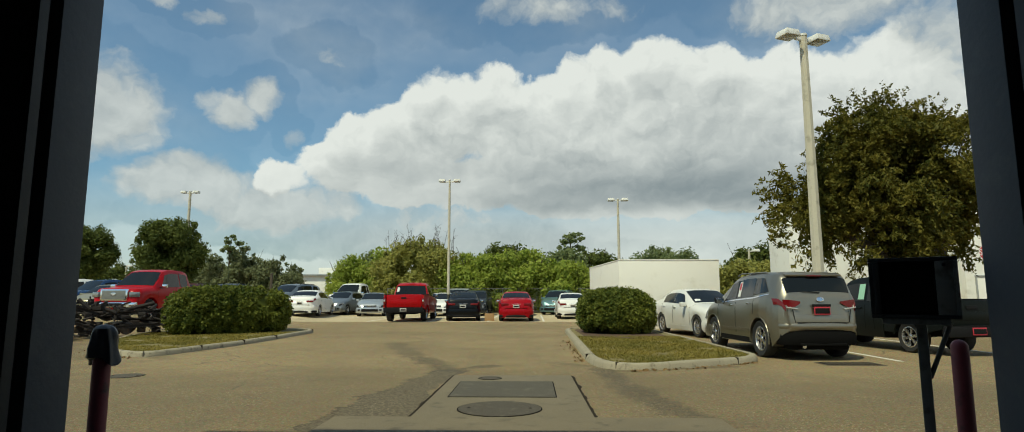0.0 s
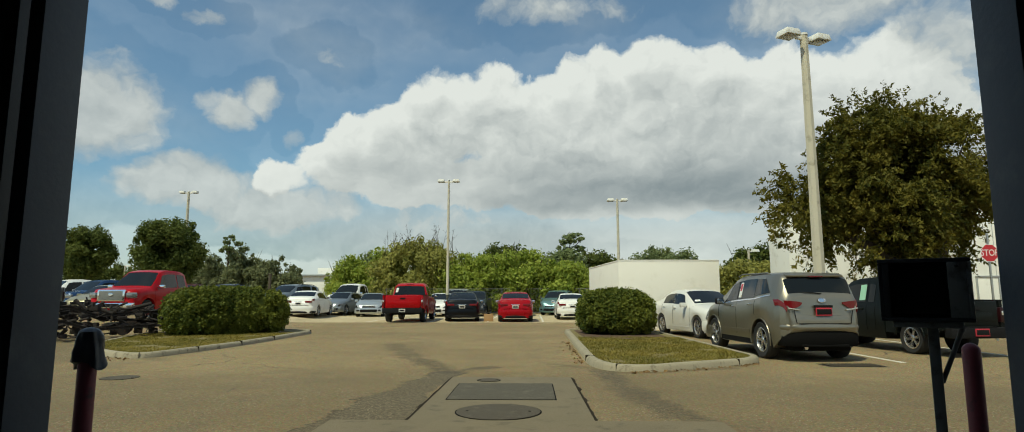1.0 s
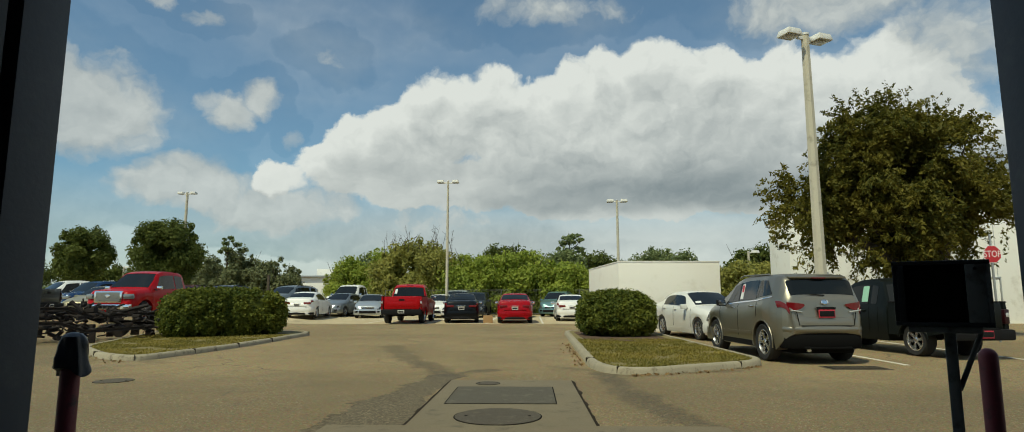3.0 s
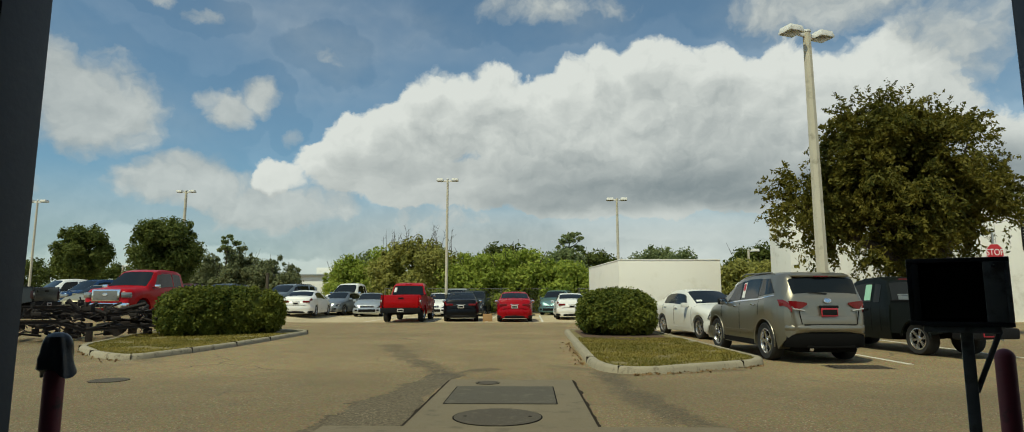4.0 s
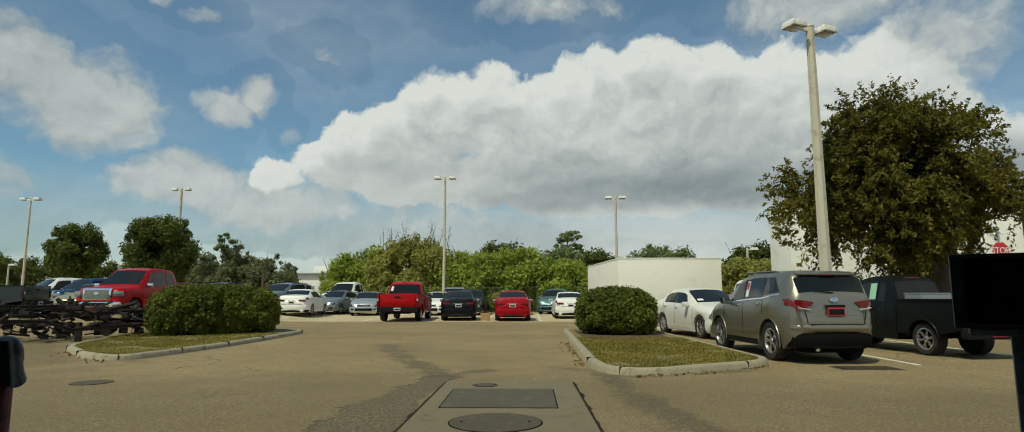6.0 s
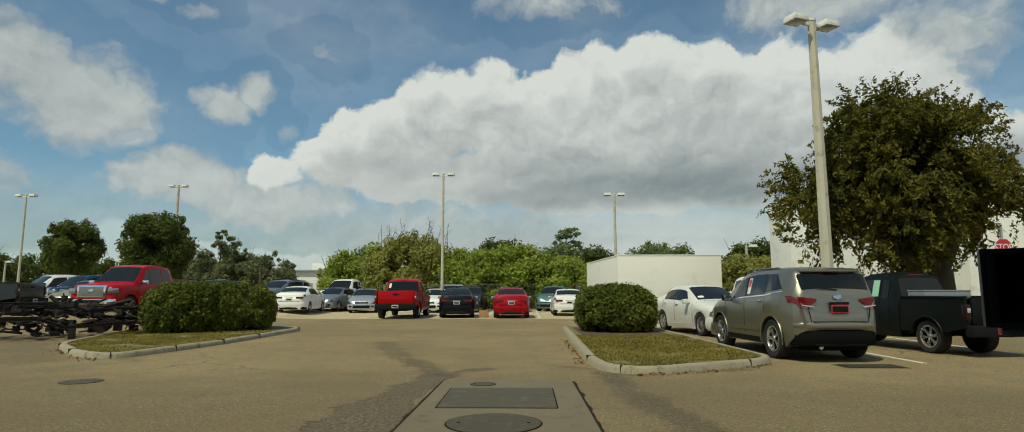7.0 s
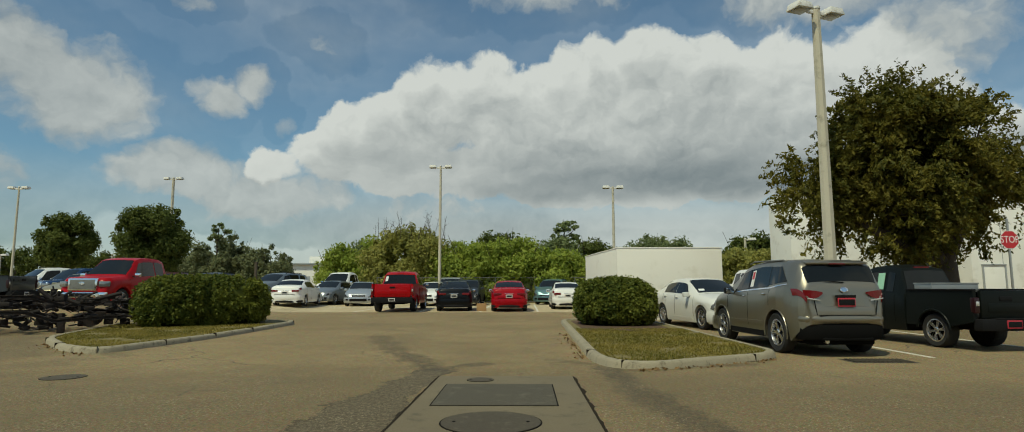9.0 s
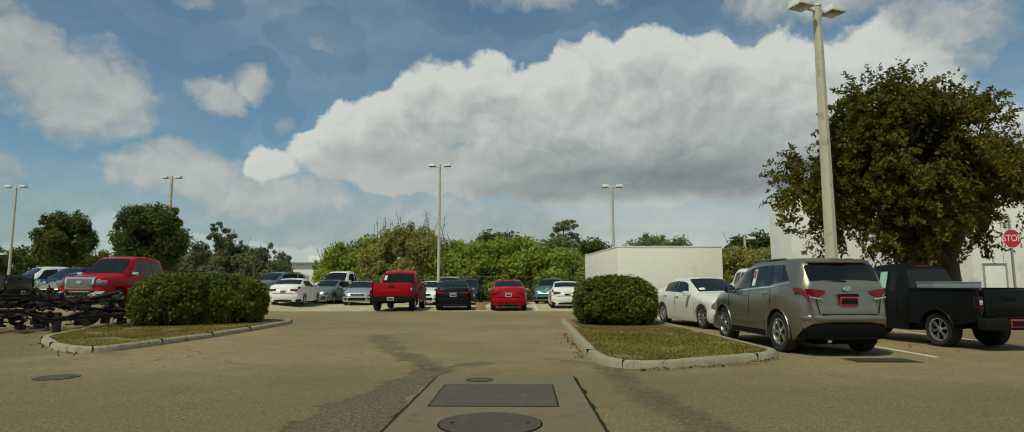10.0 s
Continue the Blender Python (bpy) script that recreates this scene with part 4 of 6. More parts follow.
    # far low warehouse
    f = empty("far_warehouse", Matrix.Identity(4), "pale low metal warehouse far behind the trees", "building")
    part("wall", box(bmesh.new(), (-52, 150, 3.0), (26, 20, 6.0), 0.05), M_WALLWHITE, f)
    part("roof", box(bmesh.new(), (-52, 149.8, 6.2), (26.6, 21, 0.4), 0.05), M_GALV, f)
    for i in range(6):
        part("loading_door", box(bmesh.new(), (-62 + 4 * i, 139.95, 1.9), (2.6, 0.1, 3.0), 0.02), M_GALV, f)
    part("upper_storey", box(bmesh.new(), (-47, 151, 7.3), (9, 8, 1.8), 0.05), M_WALLWHITE, f)


def light_pole(x, y, h, rot, label, heads=2, r=0.1, head=1.0):
    p = empty("street_lamp", pose(x, y, 0, 0, 0, rot), label, "light pole", "parking lot light poles")
    bm = bmesh.new()
    n = 8
    rings = []
    for z, k in ((0, 1.55), (h * 0.5, 1.28), (h, 1.0)):
        rings.append([bm.verts.new((r * k * math.cos((i + 0.5) * math.tau / n), r * k * math.sin((i + 0.5) * math.tau / n), z)) for i in range(n)])
    for a, b in zip(rings, rings[1:]):
        for i in range(n):
            bm.faces.new((a[i], a[(i + 1) % n], b[(i + 1) % n], b[i]))
    bm.faces.new(rings[-1])
    part("pole", bm, M_POLE, p, sharp=20)
    part("base", lathe(bmesh.new(), [(r * 2.4, 0), (r * 2.4, 0.5), (r * 2.2, 0.55)], 20), M_CONCRETE, p)
    part("cap", lathe(bmesh.new(), [(r * 1.1, h), (r * 1.1, h + 0.06), (0.01, h + 0.09)], 12), M_LAMPHEAD, p)
    for s in ((-1, 1) if heads == 2 else (1,)):
        part("arm", box(bmesh.new(), (s * (r + 0.1), 0, h - 0.1), (0.22, 0.07, 0.10), 0.01), M_LAMPHEAD, p)
        hd = bmesh.new()
        cx = s * (r + 0.2 + 0.27 * head)
        box(hd, (cx, 0, h - 0.02), (0.54 * head, 0.5 * head, 0.20 * head), 0.03 * head)
        for v in hd.verts:
            if v.co.z > h:
                v.co.x = cx + (v.co.x - cx) * 0.86
                v.co.y *= 0.86
        lamp = part("lamp_head", hd, M_LAMPHEAD, p)
        part("lens", box(bmesh.new(), (cx, 0, h - 0.02 - 0.105 * head), (0.44 * head, 0.40 * head, 0.03), 0.008), M_LENS, lamp)
    return p


def build_poles():
    light_pole(8.45, 18.0, 9.05, 22, "tall octagonal concrete light pole with two white box lamps", 2, 0.115)
    light_pole(-5.3, 40.2, 8.95, 0, "concrete light pole with two white box lamps behind the parked cars", 2, 0.07, 0.85)
    light_pole(8.15, 56.0, 10.1, 0, "concrete light pole with two white box lamps beyond the enclosure", 2, 0.10, 1.2)
    light_pole(-29.2, 51.0, 10.2, 0, "concrete light pole with two white box lamps behind a tree", 2, 0.10, 0.9)
    light_pole(-34.2, 41.5, 7.9, 0, "concrete light pole with two white box lamps among parked cars", 2, 0.06, 0.8)
    for x, y, h in ((-66, 90, 7.2), (-62, 92, 6.0), (-73, 85, 5.6), (22, 62, 5.8)):
        light_pole(x, y, h, 0, "distant light pole with a single white lamp", 1, 0.11, 1.3)


def octagon(r):
    return [(r * math.cos(radians(22.5 + 45 * i)), r * math.sin(radians(22.5 + 45 * i))) for i in range(8)]


def build_stop_sign():
    s = empty("stop_sign", pose(13.10, 17.75, 0), "red octagonal stop sign on a steel post", "traffic sign")
    part("post", box(bmesh.new(), (0, 0.03, 1.5), (0.05, 0.04, 3.0), 0.006), M_GALV, s)
    turn = Matrix.Rotation(radians(90), 4, "X")
    def plate(r, y0, y1, mat, name):
        bm = prism(bmesh.new(), octagon(r), y0, y1)
        bmesh.ops.transform(bm, matrix=Matrix.Translation((0, 0, 2.43)) @ turn, verts=bm.verts[:])
        return part(name, bm, mat, s, smooth=False)
    plate(0.262, -0.002, 0.004, M_STICKER, "border")
    plate(0.248, 0.0045, 0.008, M_REDSIGN, "face")
    cu = bpy.data.curves.new("lettering", "FONT")
    cu.body, cu.size, cu.align_x, cu.align_y, cu.extrude = "STOP", 0.222, "CENTER", "CENTER", 0.002
    tmp = new("lettering_curve", cu)
    bpy.context.view_layer.update()
    me = bpy.data.meshes.new_from_object(tmp.evaluated_get(bpy.context.evaluated_depsgraph_get()))
    bpy.data.objects.remove(tmp)
    me.materials.clear()
    me.materials.append(M_STICKER)
    t = new("lettering", me)
    t.parent = s
    t.matrix_basis = Matrix.Translation((0, -0.011, 2.43)) @ turn @ Matrix.Diagonal((0.92, 1.15, 1, 1))
    # back of another octagonal sign seen behind the tree
    b = empty("sign_back", pose(11.5, 24.0, 0), "grey back of an octagonal sign on a post", "traffic sign")
    part("post", box(bmesh.new(), (0, -0.03, 1.1), (0.05, 0.04, 2.2), 0.006), M_GALV, b)
    bm = prism(bmesh.new(), octagon(0.25), 0.0, 0.006)
    bmesh.ops.transform(bm, matrix=Matrix.Translation((0, 0, 1.75)) @ turn, verts=bm.verts[:])
    part("plate", bm, M_GALV, b, smooth=False)


# ---------------------------------------------------------------- trees and brush
def tree(name, x, y, trunk_r, fork, limbs, blobs, count, leaf, mat, label, seed, category="tree"):
    t = empty(name, pose(x, y, 0), label, category)
    bm = bmesh.new()
    g = random.Random(seed)
    rod(bm, (0, 0, -0.1), (0, 0, fork), trunk_r * 1.25, trunk_r * 0.85, 12, False)
    for a in limbs:
        mid = Vector((0, 0, fork)).lerp(Vector(a), 0.5) + Vector((g.uniform(-0.2, 0.2), g.uniform(-0.2, 0.2), -0.1))
        rod(bm, (0, 0, fork * 0.96), mid, trunk_r * 0.62, trunk_r * 0.42, 9, False)
        rod(bm, mid - (mid.normalized() * 0.05), a, trunk_r * 0.42, trunk_r * 0.14, 8, False)
        for _ in range(4):
            e = Vector(a) + Vector((g.uniform(-1, 1), g.uniform(-1, 1), g.uniform(-0.2, 0.9))) * (trunk_r * 2.6)
            rod(bm, mid.lerp(Vector(a), g.uniform(0.3, 1)), e, trunk_r * 0.16, trunk_r * 0.04, 6, False)
    part("trunk", bm, M_BARK, t)
    if blobs:
        leaves("crown", blobs, count, leaf, mat, t, seed)
    return t


def build_trees():
    # the large tree behind the pickup
    lobes = [(-0.9, 0, 4.9, 2.3, 2.1, 2.0), (-1.7, -0.1, 5.6, 1.5, 1.5, 1.5), (0.2, 0, 5.5, 1.6, 1.6, 1.6), (0.9, 0.2, 4.3, 1.5, 1.2, 1.6), (-1.6, 0, 3.3, 1.7, 1.7, 1.2), (0.1, 0.2, 3.1, 1.6, 1.1, 0.9),
             (1.9, 0.2, 4.0, 0.9, 0.9, 1.1), (1.5, 0.2, 5.1, 0.9, 0.9, 1.0), (1.3, 0.5, 3.0, 1.1, 0.8, 0.7), (-0.6, 0.6, 2.7, 1.6, 0.9, 0.6), (-4.0, -0.3, 4.3, 0.85, 0.9, 1.1), (-4.2, -0.3, 3.1, 0.8, 0.8, 0.9), (-3.2, -0.2, 3.5, 0.9, 0.9, 1.1)]
    lim = [(-1.2, -0.5, 3.4), (1.2, 0.3, 4.5), (-0.5, 0.6, 5.8), (-2.6, 0.2, 4.6), (-3.9, -0.2, 4.0), (0.4, -0.8, 5.5)]
    t = tree("tree", 12.75, 19.8, 0.34, 1.9, lim, None, 0, 0, None, "large spreading broadleaf tree with olive-brown leaves behind a pickup", 21)
    sprays("crown", lobes, 4000, 36, 0.080, 0.62, L_TREE, t, 21, 0.45, 0.06)
    tufts = [(-1.9, 0, 7.0, 0.9, 0.6, 0.35), (-0.6, 0, 7.1, 0.9, 0.6, 0.4), (0.6, 0, 6.8, 0.9, 0.6, 0.35), (1.5, 0, 6.0, 0.6, 0.6, 0.4), (-2.8, 0, 6.2, 0.5, 0.5, 0.4), (1.9, 0, 4.9, 0.4, 0.5, 0.6), (-4.5, -0.3, 5.2, 0.4, 0.4, 0.4)]
    sprays("upper_crown", tufts, 130, 40, 0.070, 0.75, L_TREE, t, 22, 0.1, 1.0)
    # two round trees in the far part of the lot
    b = clumps(31, 60, (0, 0, 4.5), (2.3, 2.2, 2.1), 0.75, 0.95, 2.2) + clumps(32, 60, (0, 0, 4.7), (2.7, 2.4, 2.4), 0.3, 1.4, 2.2)
    tree("tree", -27.0, 45.0, 0.2, 1.8, [(-1, 0, 3.6), (1.1, 0.4, 4.0), (0, 0.3, 5)], b, 62000, 0.105, L_DARK, "round dark green tree among parked cars", 22)
    b = clumps(33, 46, (0.0, 0, 4.5), (1.6, 1.6, 1.9), 0.65, 0.95, 2.3) + clumps(35, 40, (0.0, 0, 4.7), (2.0, 1.8, 2.2), 0.28, 1.4, 2.3) + clumps(34, 8, (1.5, 0, 4.2), (0.7, 0.7, 0.8), 0.35)
    tree("tree", -33.6, 45.5, 0.2, 1.8, [(-0.8, 0, 3.6), (0.9, 0.4, 4.0), (0, 0.3, 5)], b, 46000, 0.105, L_DARK, "round dark green tree with a ragged crown", 23)
    # olive brush clump, tallest, with bare twigs on top
    def bush(x, y, r, h, n, count, leaf, mat, label, seed, lump=0.6, cat="shrub", name="shrub"):
        blobs = clumps(seed, n, (0, 0, h * 0.44), (r, r * 0.9, h * 0.44), lump * 1.35, 0.95, 0.3) + clumps(seed + 500, n, (0, 0, h * 0.48), (r * 1.12, r, h * 0.48), lump * 0.5, 1.3, 0.8)
        t = empty(name, pose(x, y, 0), label, cat)
        leaves("crown", blobs, count, leaf, mat, t, seed)
        bm = bmesh.new()
        g = random.Random(seed)
        for _ in range(7):
            p = Vector((g.uniform(-0.3, 0.3) * r, g.uniform(-0.3, 0.3) * r, -0.1))
            q = Vector((g.uniform(-0.8, 0.8) * r, g.uniform(-0.8, 0.8) * r, h * g.uniform(0.7, 1.0)))
            rod(bm, p, q, 0.07, 0.015, 6, False)
        part("trunk", bm, M_BARK, t)
        return t
    t = bush(-8.6, 47.5, 3.2, 6.1, 70, 46000, 0.13, L_OLIVE, "tall olive-green scrub clump with bare twigs", 41, 0.62)
    g = random.Random(5)
    bm = bmesh.new()
    for _ in range(26):
        x = g.uniform(-2.6, 2.8)
        a = Vector((x, g.uniform(-1, 1), 4.6))
        e = a + Vector((g.uniform(-0.7, 0.7), g.uniform(-0.4, 0.4), g.uniform(0.9, 2.3)))
        rod(bm, a, e, 0.022, 0.007, 5, False)
        for _ in range(3):
            m = a.lerp(e, g.uniform(0.5, 0.95))
            rod(bm, m, m + Vector((g.uniform(-0.35, 0.35), 0, g.uniform(0.1, 0.4))), 0.010, 0.004, 4, False)
    part("bare_twigs", bm, M_BARK, t, "bare dry twigs above the leaves")
    for x, y, r, h, seed, mat, nm in ((-14.8, 52, 2.6, 4.7, 42, L_BRUSH, "bright"), (-12.4, 53, 1.9, 5.6, 49, L_BRUSH, "bright"), (-3.6, 47.5, 2.6, 5.0, 43, L_BRUSH, "bright"), (-0.6, 47, 2.7, 5.1, 44, L_BRUSH, "bright"), (1.9, 46.5, 2.4, 4.3, 45, L_BRUSH, "bright"),
                                      (4.2, 47, 1.9, 3.2, 46, L_BRUSH, "bright"), (6.3, 50, 2.0, 3.2, 47, L_BRUSH, "bright"), (-6.0, 46.6, 1.7, 3.6, 50, L_BRUSH, "bright")):
        bush(x, y, r, h, 46, 28000, 0.135, mat, nm + " green dense scrub bush behind the parking rows", seed)
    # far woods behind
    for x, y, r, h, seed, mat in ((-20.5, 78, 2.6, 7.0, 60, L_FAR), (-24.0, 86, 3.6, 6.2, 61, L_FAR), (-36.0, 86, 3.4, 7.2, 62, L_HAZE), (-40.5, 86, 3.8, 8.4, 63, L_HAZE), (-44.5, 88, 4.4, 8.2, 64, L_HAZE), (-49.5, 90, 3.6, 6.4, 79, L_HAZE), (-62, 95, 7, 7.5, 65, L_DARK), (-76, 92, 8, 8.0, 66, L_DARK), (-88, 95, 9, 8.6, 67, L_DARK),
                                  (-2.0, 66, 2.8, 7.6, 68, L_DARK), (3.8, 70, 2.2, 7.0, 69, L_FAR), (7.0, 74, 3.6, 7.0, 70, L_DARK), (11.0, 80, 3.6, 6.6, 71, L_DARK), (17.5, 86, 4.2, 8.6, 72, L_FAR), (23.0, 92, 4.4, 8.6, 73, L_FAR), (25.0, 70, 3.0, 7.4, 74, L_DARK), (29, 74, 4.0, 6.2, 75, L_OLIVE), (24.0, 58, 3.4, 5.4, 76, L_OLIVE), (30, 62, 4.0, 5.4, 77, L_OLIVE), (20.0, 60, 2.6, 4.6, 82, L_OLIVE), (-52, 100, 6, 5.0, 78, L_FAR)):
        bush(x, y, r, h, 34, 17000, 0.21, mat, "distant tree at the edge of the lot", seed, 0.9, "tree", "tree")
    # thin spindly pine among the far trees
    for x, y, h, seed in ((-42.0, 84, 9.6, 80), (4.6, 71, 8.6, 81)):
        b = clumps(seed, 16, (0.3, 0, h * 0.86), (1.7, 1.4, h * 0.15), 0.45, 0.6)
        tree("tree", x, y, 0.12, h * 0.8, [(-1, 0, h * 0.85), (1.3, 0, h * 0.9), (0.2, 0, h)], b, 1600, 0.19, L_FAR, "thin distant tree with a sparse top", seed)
    # woods that close the horizon
    blobs = []
    g = random.Random(9)
    for i in range(150):
        a = radians(g.uniform(-62, 62))
        d = g.uniform(185, 240)
        r = g.uniform(4, 8)
        blobs.append((d * math.sin(a), d * math.cos(a), g.uniform(0.5, 4.0), r, r, g.uniform(2.5, 4.2)))
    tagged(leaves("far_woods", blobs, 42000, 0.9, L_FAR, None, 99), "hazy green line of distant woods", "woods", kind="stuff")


def build_fence():
    f = empty("chain_link_fence", Matrix.Identity(4), "thin grey chain-link fence in front of the scrub", "fence")
    x0, x1, y = -10.4, 6.5, 44.8
    n = 7
    for i in range(n):
        x = x0 + (x1 - x0) * i / (n - 1)
        part("post", rod(bmesh.new(), (x, y, 0), (x, y, 1.85), 0.03, n=8), M_FENCE, f)
    for z in (1.8, 0.1):
        part("rail", rod(bmesh.new(), (x0, y, z), (x1, y, z), 0.02, n=6), M_FENCE, f)
    bm = bmesh.new()
    k = 0.14
    i = x0
    while i < x1 - 1.7:
        for s in (0, 1):
            a, b = (i + (1.7 if s else 0), y, 0.1), (i + (0 if s else 1.7), y, 1.8)
            rod(bm, a, b, 0.0022, n=3, caps=False)
        i += k
    tagged(part("wire_mesh", bm, M_FENCE, f), kind="stuff")


def stall_line(x0, y0, x1, y1, w=0.1):
    d = Vector((x1 - x0, y1 - y0))
    n = Vector((-d.y, d.x)).normalized() * w / 2
    o = [(x0 + n.x, y0 + n.y), (x1 + n.x, y1 + n.y), (x1 - n.x, y1 - n.y), (x0 - n.x, y0 - n.y)]
    tagged(part("stall_line", prism(bmesh.new(), o, -0.01, 0.005), M_WHITEPAINT, smooth=False), "faded white painted parking stall line", "road marking", "parking stall lines", "structure")


def build_lines():
    for x in (-17.4, -14.7, -11.2, -7.95, -4.85, -2.0, 0.75, 3.9):
        stall_line(x, 30.3, x, 41.5)
    for x in (7.05, 10.0):
        stall_line(x, 11.9, x, 22.0)
    stall_line(-17.4, 36.2, 4.2, 36.2)


def build_wood_post():
    p = empty("wooden_post", pose(-15.9, 37.4, 0.3), "dark weathered wooden post behind the hedge", "post")
    part("shaft", box(bmesh.new(), (0, 0, 1.1), (0.14, 0.14, 2.4), 0.015), M_BARK, p)
    part("cap", box(bmesh.new(), (0, 0, 2.33), (0.17, 0.17, 0.06), 0.01), M_BARK, p)


# ---------------------------------------------------------------- vehicles
def interp(tab, y):
    ys = [p[0] for p in tab]
    return float(np.interp(y, ys, [p[1] for p in tab]))


class Shell:
    """The skin of a car body: cross-sections along its length, nose towards +y."""

    def __init__(self, L, W, H, clear, wheel, axles, top, belt, plan, roofw, y0=None, y1=None, dome=1.0, lift=None):
        self.dome, self.lift = dome, lift
        self.L, self.W, self.H, self.clear, self.wheel, self.axles = L, W, H, clear, wheel, axles
        self.top, self.belt, self.plan, self.roofw = sorted(top), sorted(belt), sorted(plan), roofw
        self.y0 = -L / 2 if y0 is None else y0
        self.y1 = L / 2 if y1 is None else y1

    def low(self, y):
        z = self.clear
        r = self.wheel * 1.16
        for a in self.axles:
            d = abs(y - a)
            if d < r:
                z = max(z, self.wheel + math.sqrt(r * r - d * d) * 0.98)
        if self.lift and y < self.lift[0]:
            z = max(z, self.clear + self.lift[1] * (self.lift[0] - y) / (self.lift[0] - self.y0))
        return z

    def section(self, y):
        zt = interp(self.top, y)
        zb = min(interp(self.belt, y), zt - 0.02)
        w = self.W / 2 * interp(self.plan, y)
        g = max(0.0, min(1.0, (zt - zb) / (self.H - interp(self.belt, 0))))
        wt = w * (0.90 + (self.roofw - 0.90) * g ** 0.8)
        z0 = min(self.low(y), zb - 0.10)
        zm = max(0.62 * zb, z0 + 0.45 * (zb - z0))
        z2 = min(z0 + 0.14, z0 + 0.3 * (zb - z0))
        arch = min(1.0, max(0.0, (self.low(y) - self.clear) / 0.12))
        return [(0, z0), (0.6 * w, z0), ((0.955 + 0.035 * arch) * w, z0 + 0.005), ((0.985 + 0.012 * arch) * w, z2), (w, zm), (0.99 * w, zb - 0.07), (0.955 * w, zb), (wt + 0.012 * g, zt - 0.075 * g - 0.012), (wt - 0.05, zt - 0.012 * g), (wt * 0.55, zt + 0.012), (0, zt + 0.02)]

    def at(self, y, k):
        s = self.section(y)
        i = min(int(k), len(s) - 2)
        f = k - i
        return Vector((s[i][0] * (1 - f) + s[i + 1][0] * f, y, s[i][1] * (1 - f) + s[i + 1][1] * f))

    def stations(self):
        ys = {round(self.y0, 4), round(self.y1, 4)}
        for t in (self.top, self.belt, self.plan):
            ys |= {round(p[0], 4) for p in t}
        r = self.wheel * 1.16
        for a in self.axles:
            ys |= {round(a + r * math.sin(radians(d)), 4) for d in range(-90, 91, 15)}
            ys |= {round(a - r - 0.004, 4), round(a + r + 0.004, 4)}
        ys |= {round(self.y0 + (self.y1 - self.y0) * i / 26, 4) for i in range(27)}
        return [y for y in sorted(ys) if self.y0 <= y <= self.y1]

    def mesh(self):
        bm = bmesh.new()
        rings = []
        for y in self.stations():
            s = self.section(y)
            ring = [bm.verts.new((x, y, z)) for x, z in s] + [bm.verts.new((-x, y, z)) for x, z in s[-2:0:-1]]
            rings.append(ring)
        for a, b in zip(rings, rings[1:]):
            n = len(a)
            for i in range(n):
                bm.faces.new((a[i], a[(i + 1) % n], b[(i + 1) % n], b[i]))
        for ring, way in ((rings[0], -1), (rings[-1], 1)):
            zs = [v.co.z for v in ring]
            zc, y = (min(zs) + max(zs)) / 2, ring[0].co.y
            last = ring
            for k, out in ((0.93, 0.022), (0.80, 0.036), (0.55, 0.046), (0.25, 0.05)):
                nxt = [bm.verts.new((v.co.x * k, y + way * out * self.dome, zc + (v.co.z - zc) * k)) for v in ring]
                n = len(ring)
                for i in range(n):
                    bm.faces.new((last[i], last[(i + 1) % n], nxt[(i + 1) % n], nxt[i]))
                last = nxt
            bm.faces.new(last)
        bmesh.ops.remove_doubles(bm, verts=bm.verts[:], dist=0.0005)
        return bm

    def patch(self, ya, yb, ka, kb, side=1, off=0.006, ny=6, nk=4, slant=0.0, both=False):
        """A panel that lies on the skin between two stations and two places of the section; both: over the middle to the other side."""
        bm = bmesh.new()
        cols = [(k, side) for k in np.linspace(ka, kb, nk)]
        if both:
            cols = [(k, 1) for k in np.linspace(ka, 10, nk)] + [(k, -1) for k in np.linspace(10, ka, nk)[1:]]
        e = 0.004

        def pt(y, k, s, o):
            p = self.at(y, k)
            dy = self.at(min(self.y1, y + e), k) - self.at(max(self.y0, y - e), k)
            dk = self.at(y, min(10, k + 0.05)) - self.at(y, max(0, k - 0.05))
            n = dy.cross(dk)
            n = -n if n.x * p.x + 0.6 * n.z * (1 if k > 5 else 0) < 0 else n
            p = p + (n.normalized() * o if n.length > 1e-9 else Vector((0, 0, o)))
            return Vector((s * p.x, p.y, p.z))
        grid = []
        for i in range(ny + 1):
            row = []
            for j, (k, s) in enumerate(cols):
                f = j / (len(cols) - 1)
                a0, b0 = ya + slant * f * (1 if not both else 0), yb
                row.append(bm.verts.new(pt(a0 + (b0 - a0) * i / ny, k, s, off)))
            grid.append(row)
        nj = len(cols)
        for i in range(ny):
            for j in range(nj - 1):
                bm.faces.new((grid[i][j], grid[i][j + 1], grid[i + 1][j + 1], grid[i + 1][j]))
        # rim back into the skin
        loop = [grid[0][j] for j in range(nj)] + [grid[i][-1] for i in range(1, ny + 1)] + [grid[-1][j] for j in range(nj - 2, -1, -1)] + [grid[i][0] for i in range(ny - 1, 0, -1)]
        c = sum((v.co for v in loop), Vector()) / len(loop)
        deep = [bm.verts.new(v.co + (Vector((0, 0, 0.6)) + Vector((0, 0, 0)) - v.co).normalized() * (off + 0.012)) for v in loop]
        for i in range(len(loop)):
            bm.faces.new((loop[i], loop[(i + 1) % len(loop)], deep[(i + 1) % len(loop)], deep[i]))
        return bm


WHEELS = {}


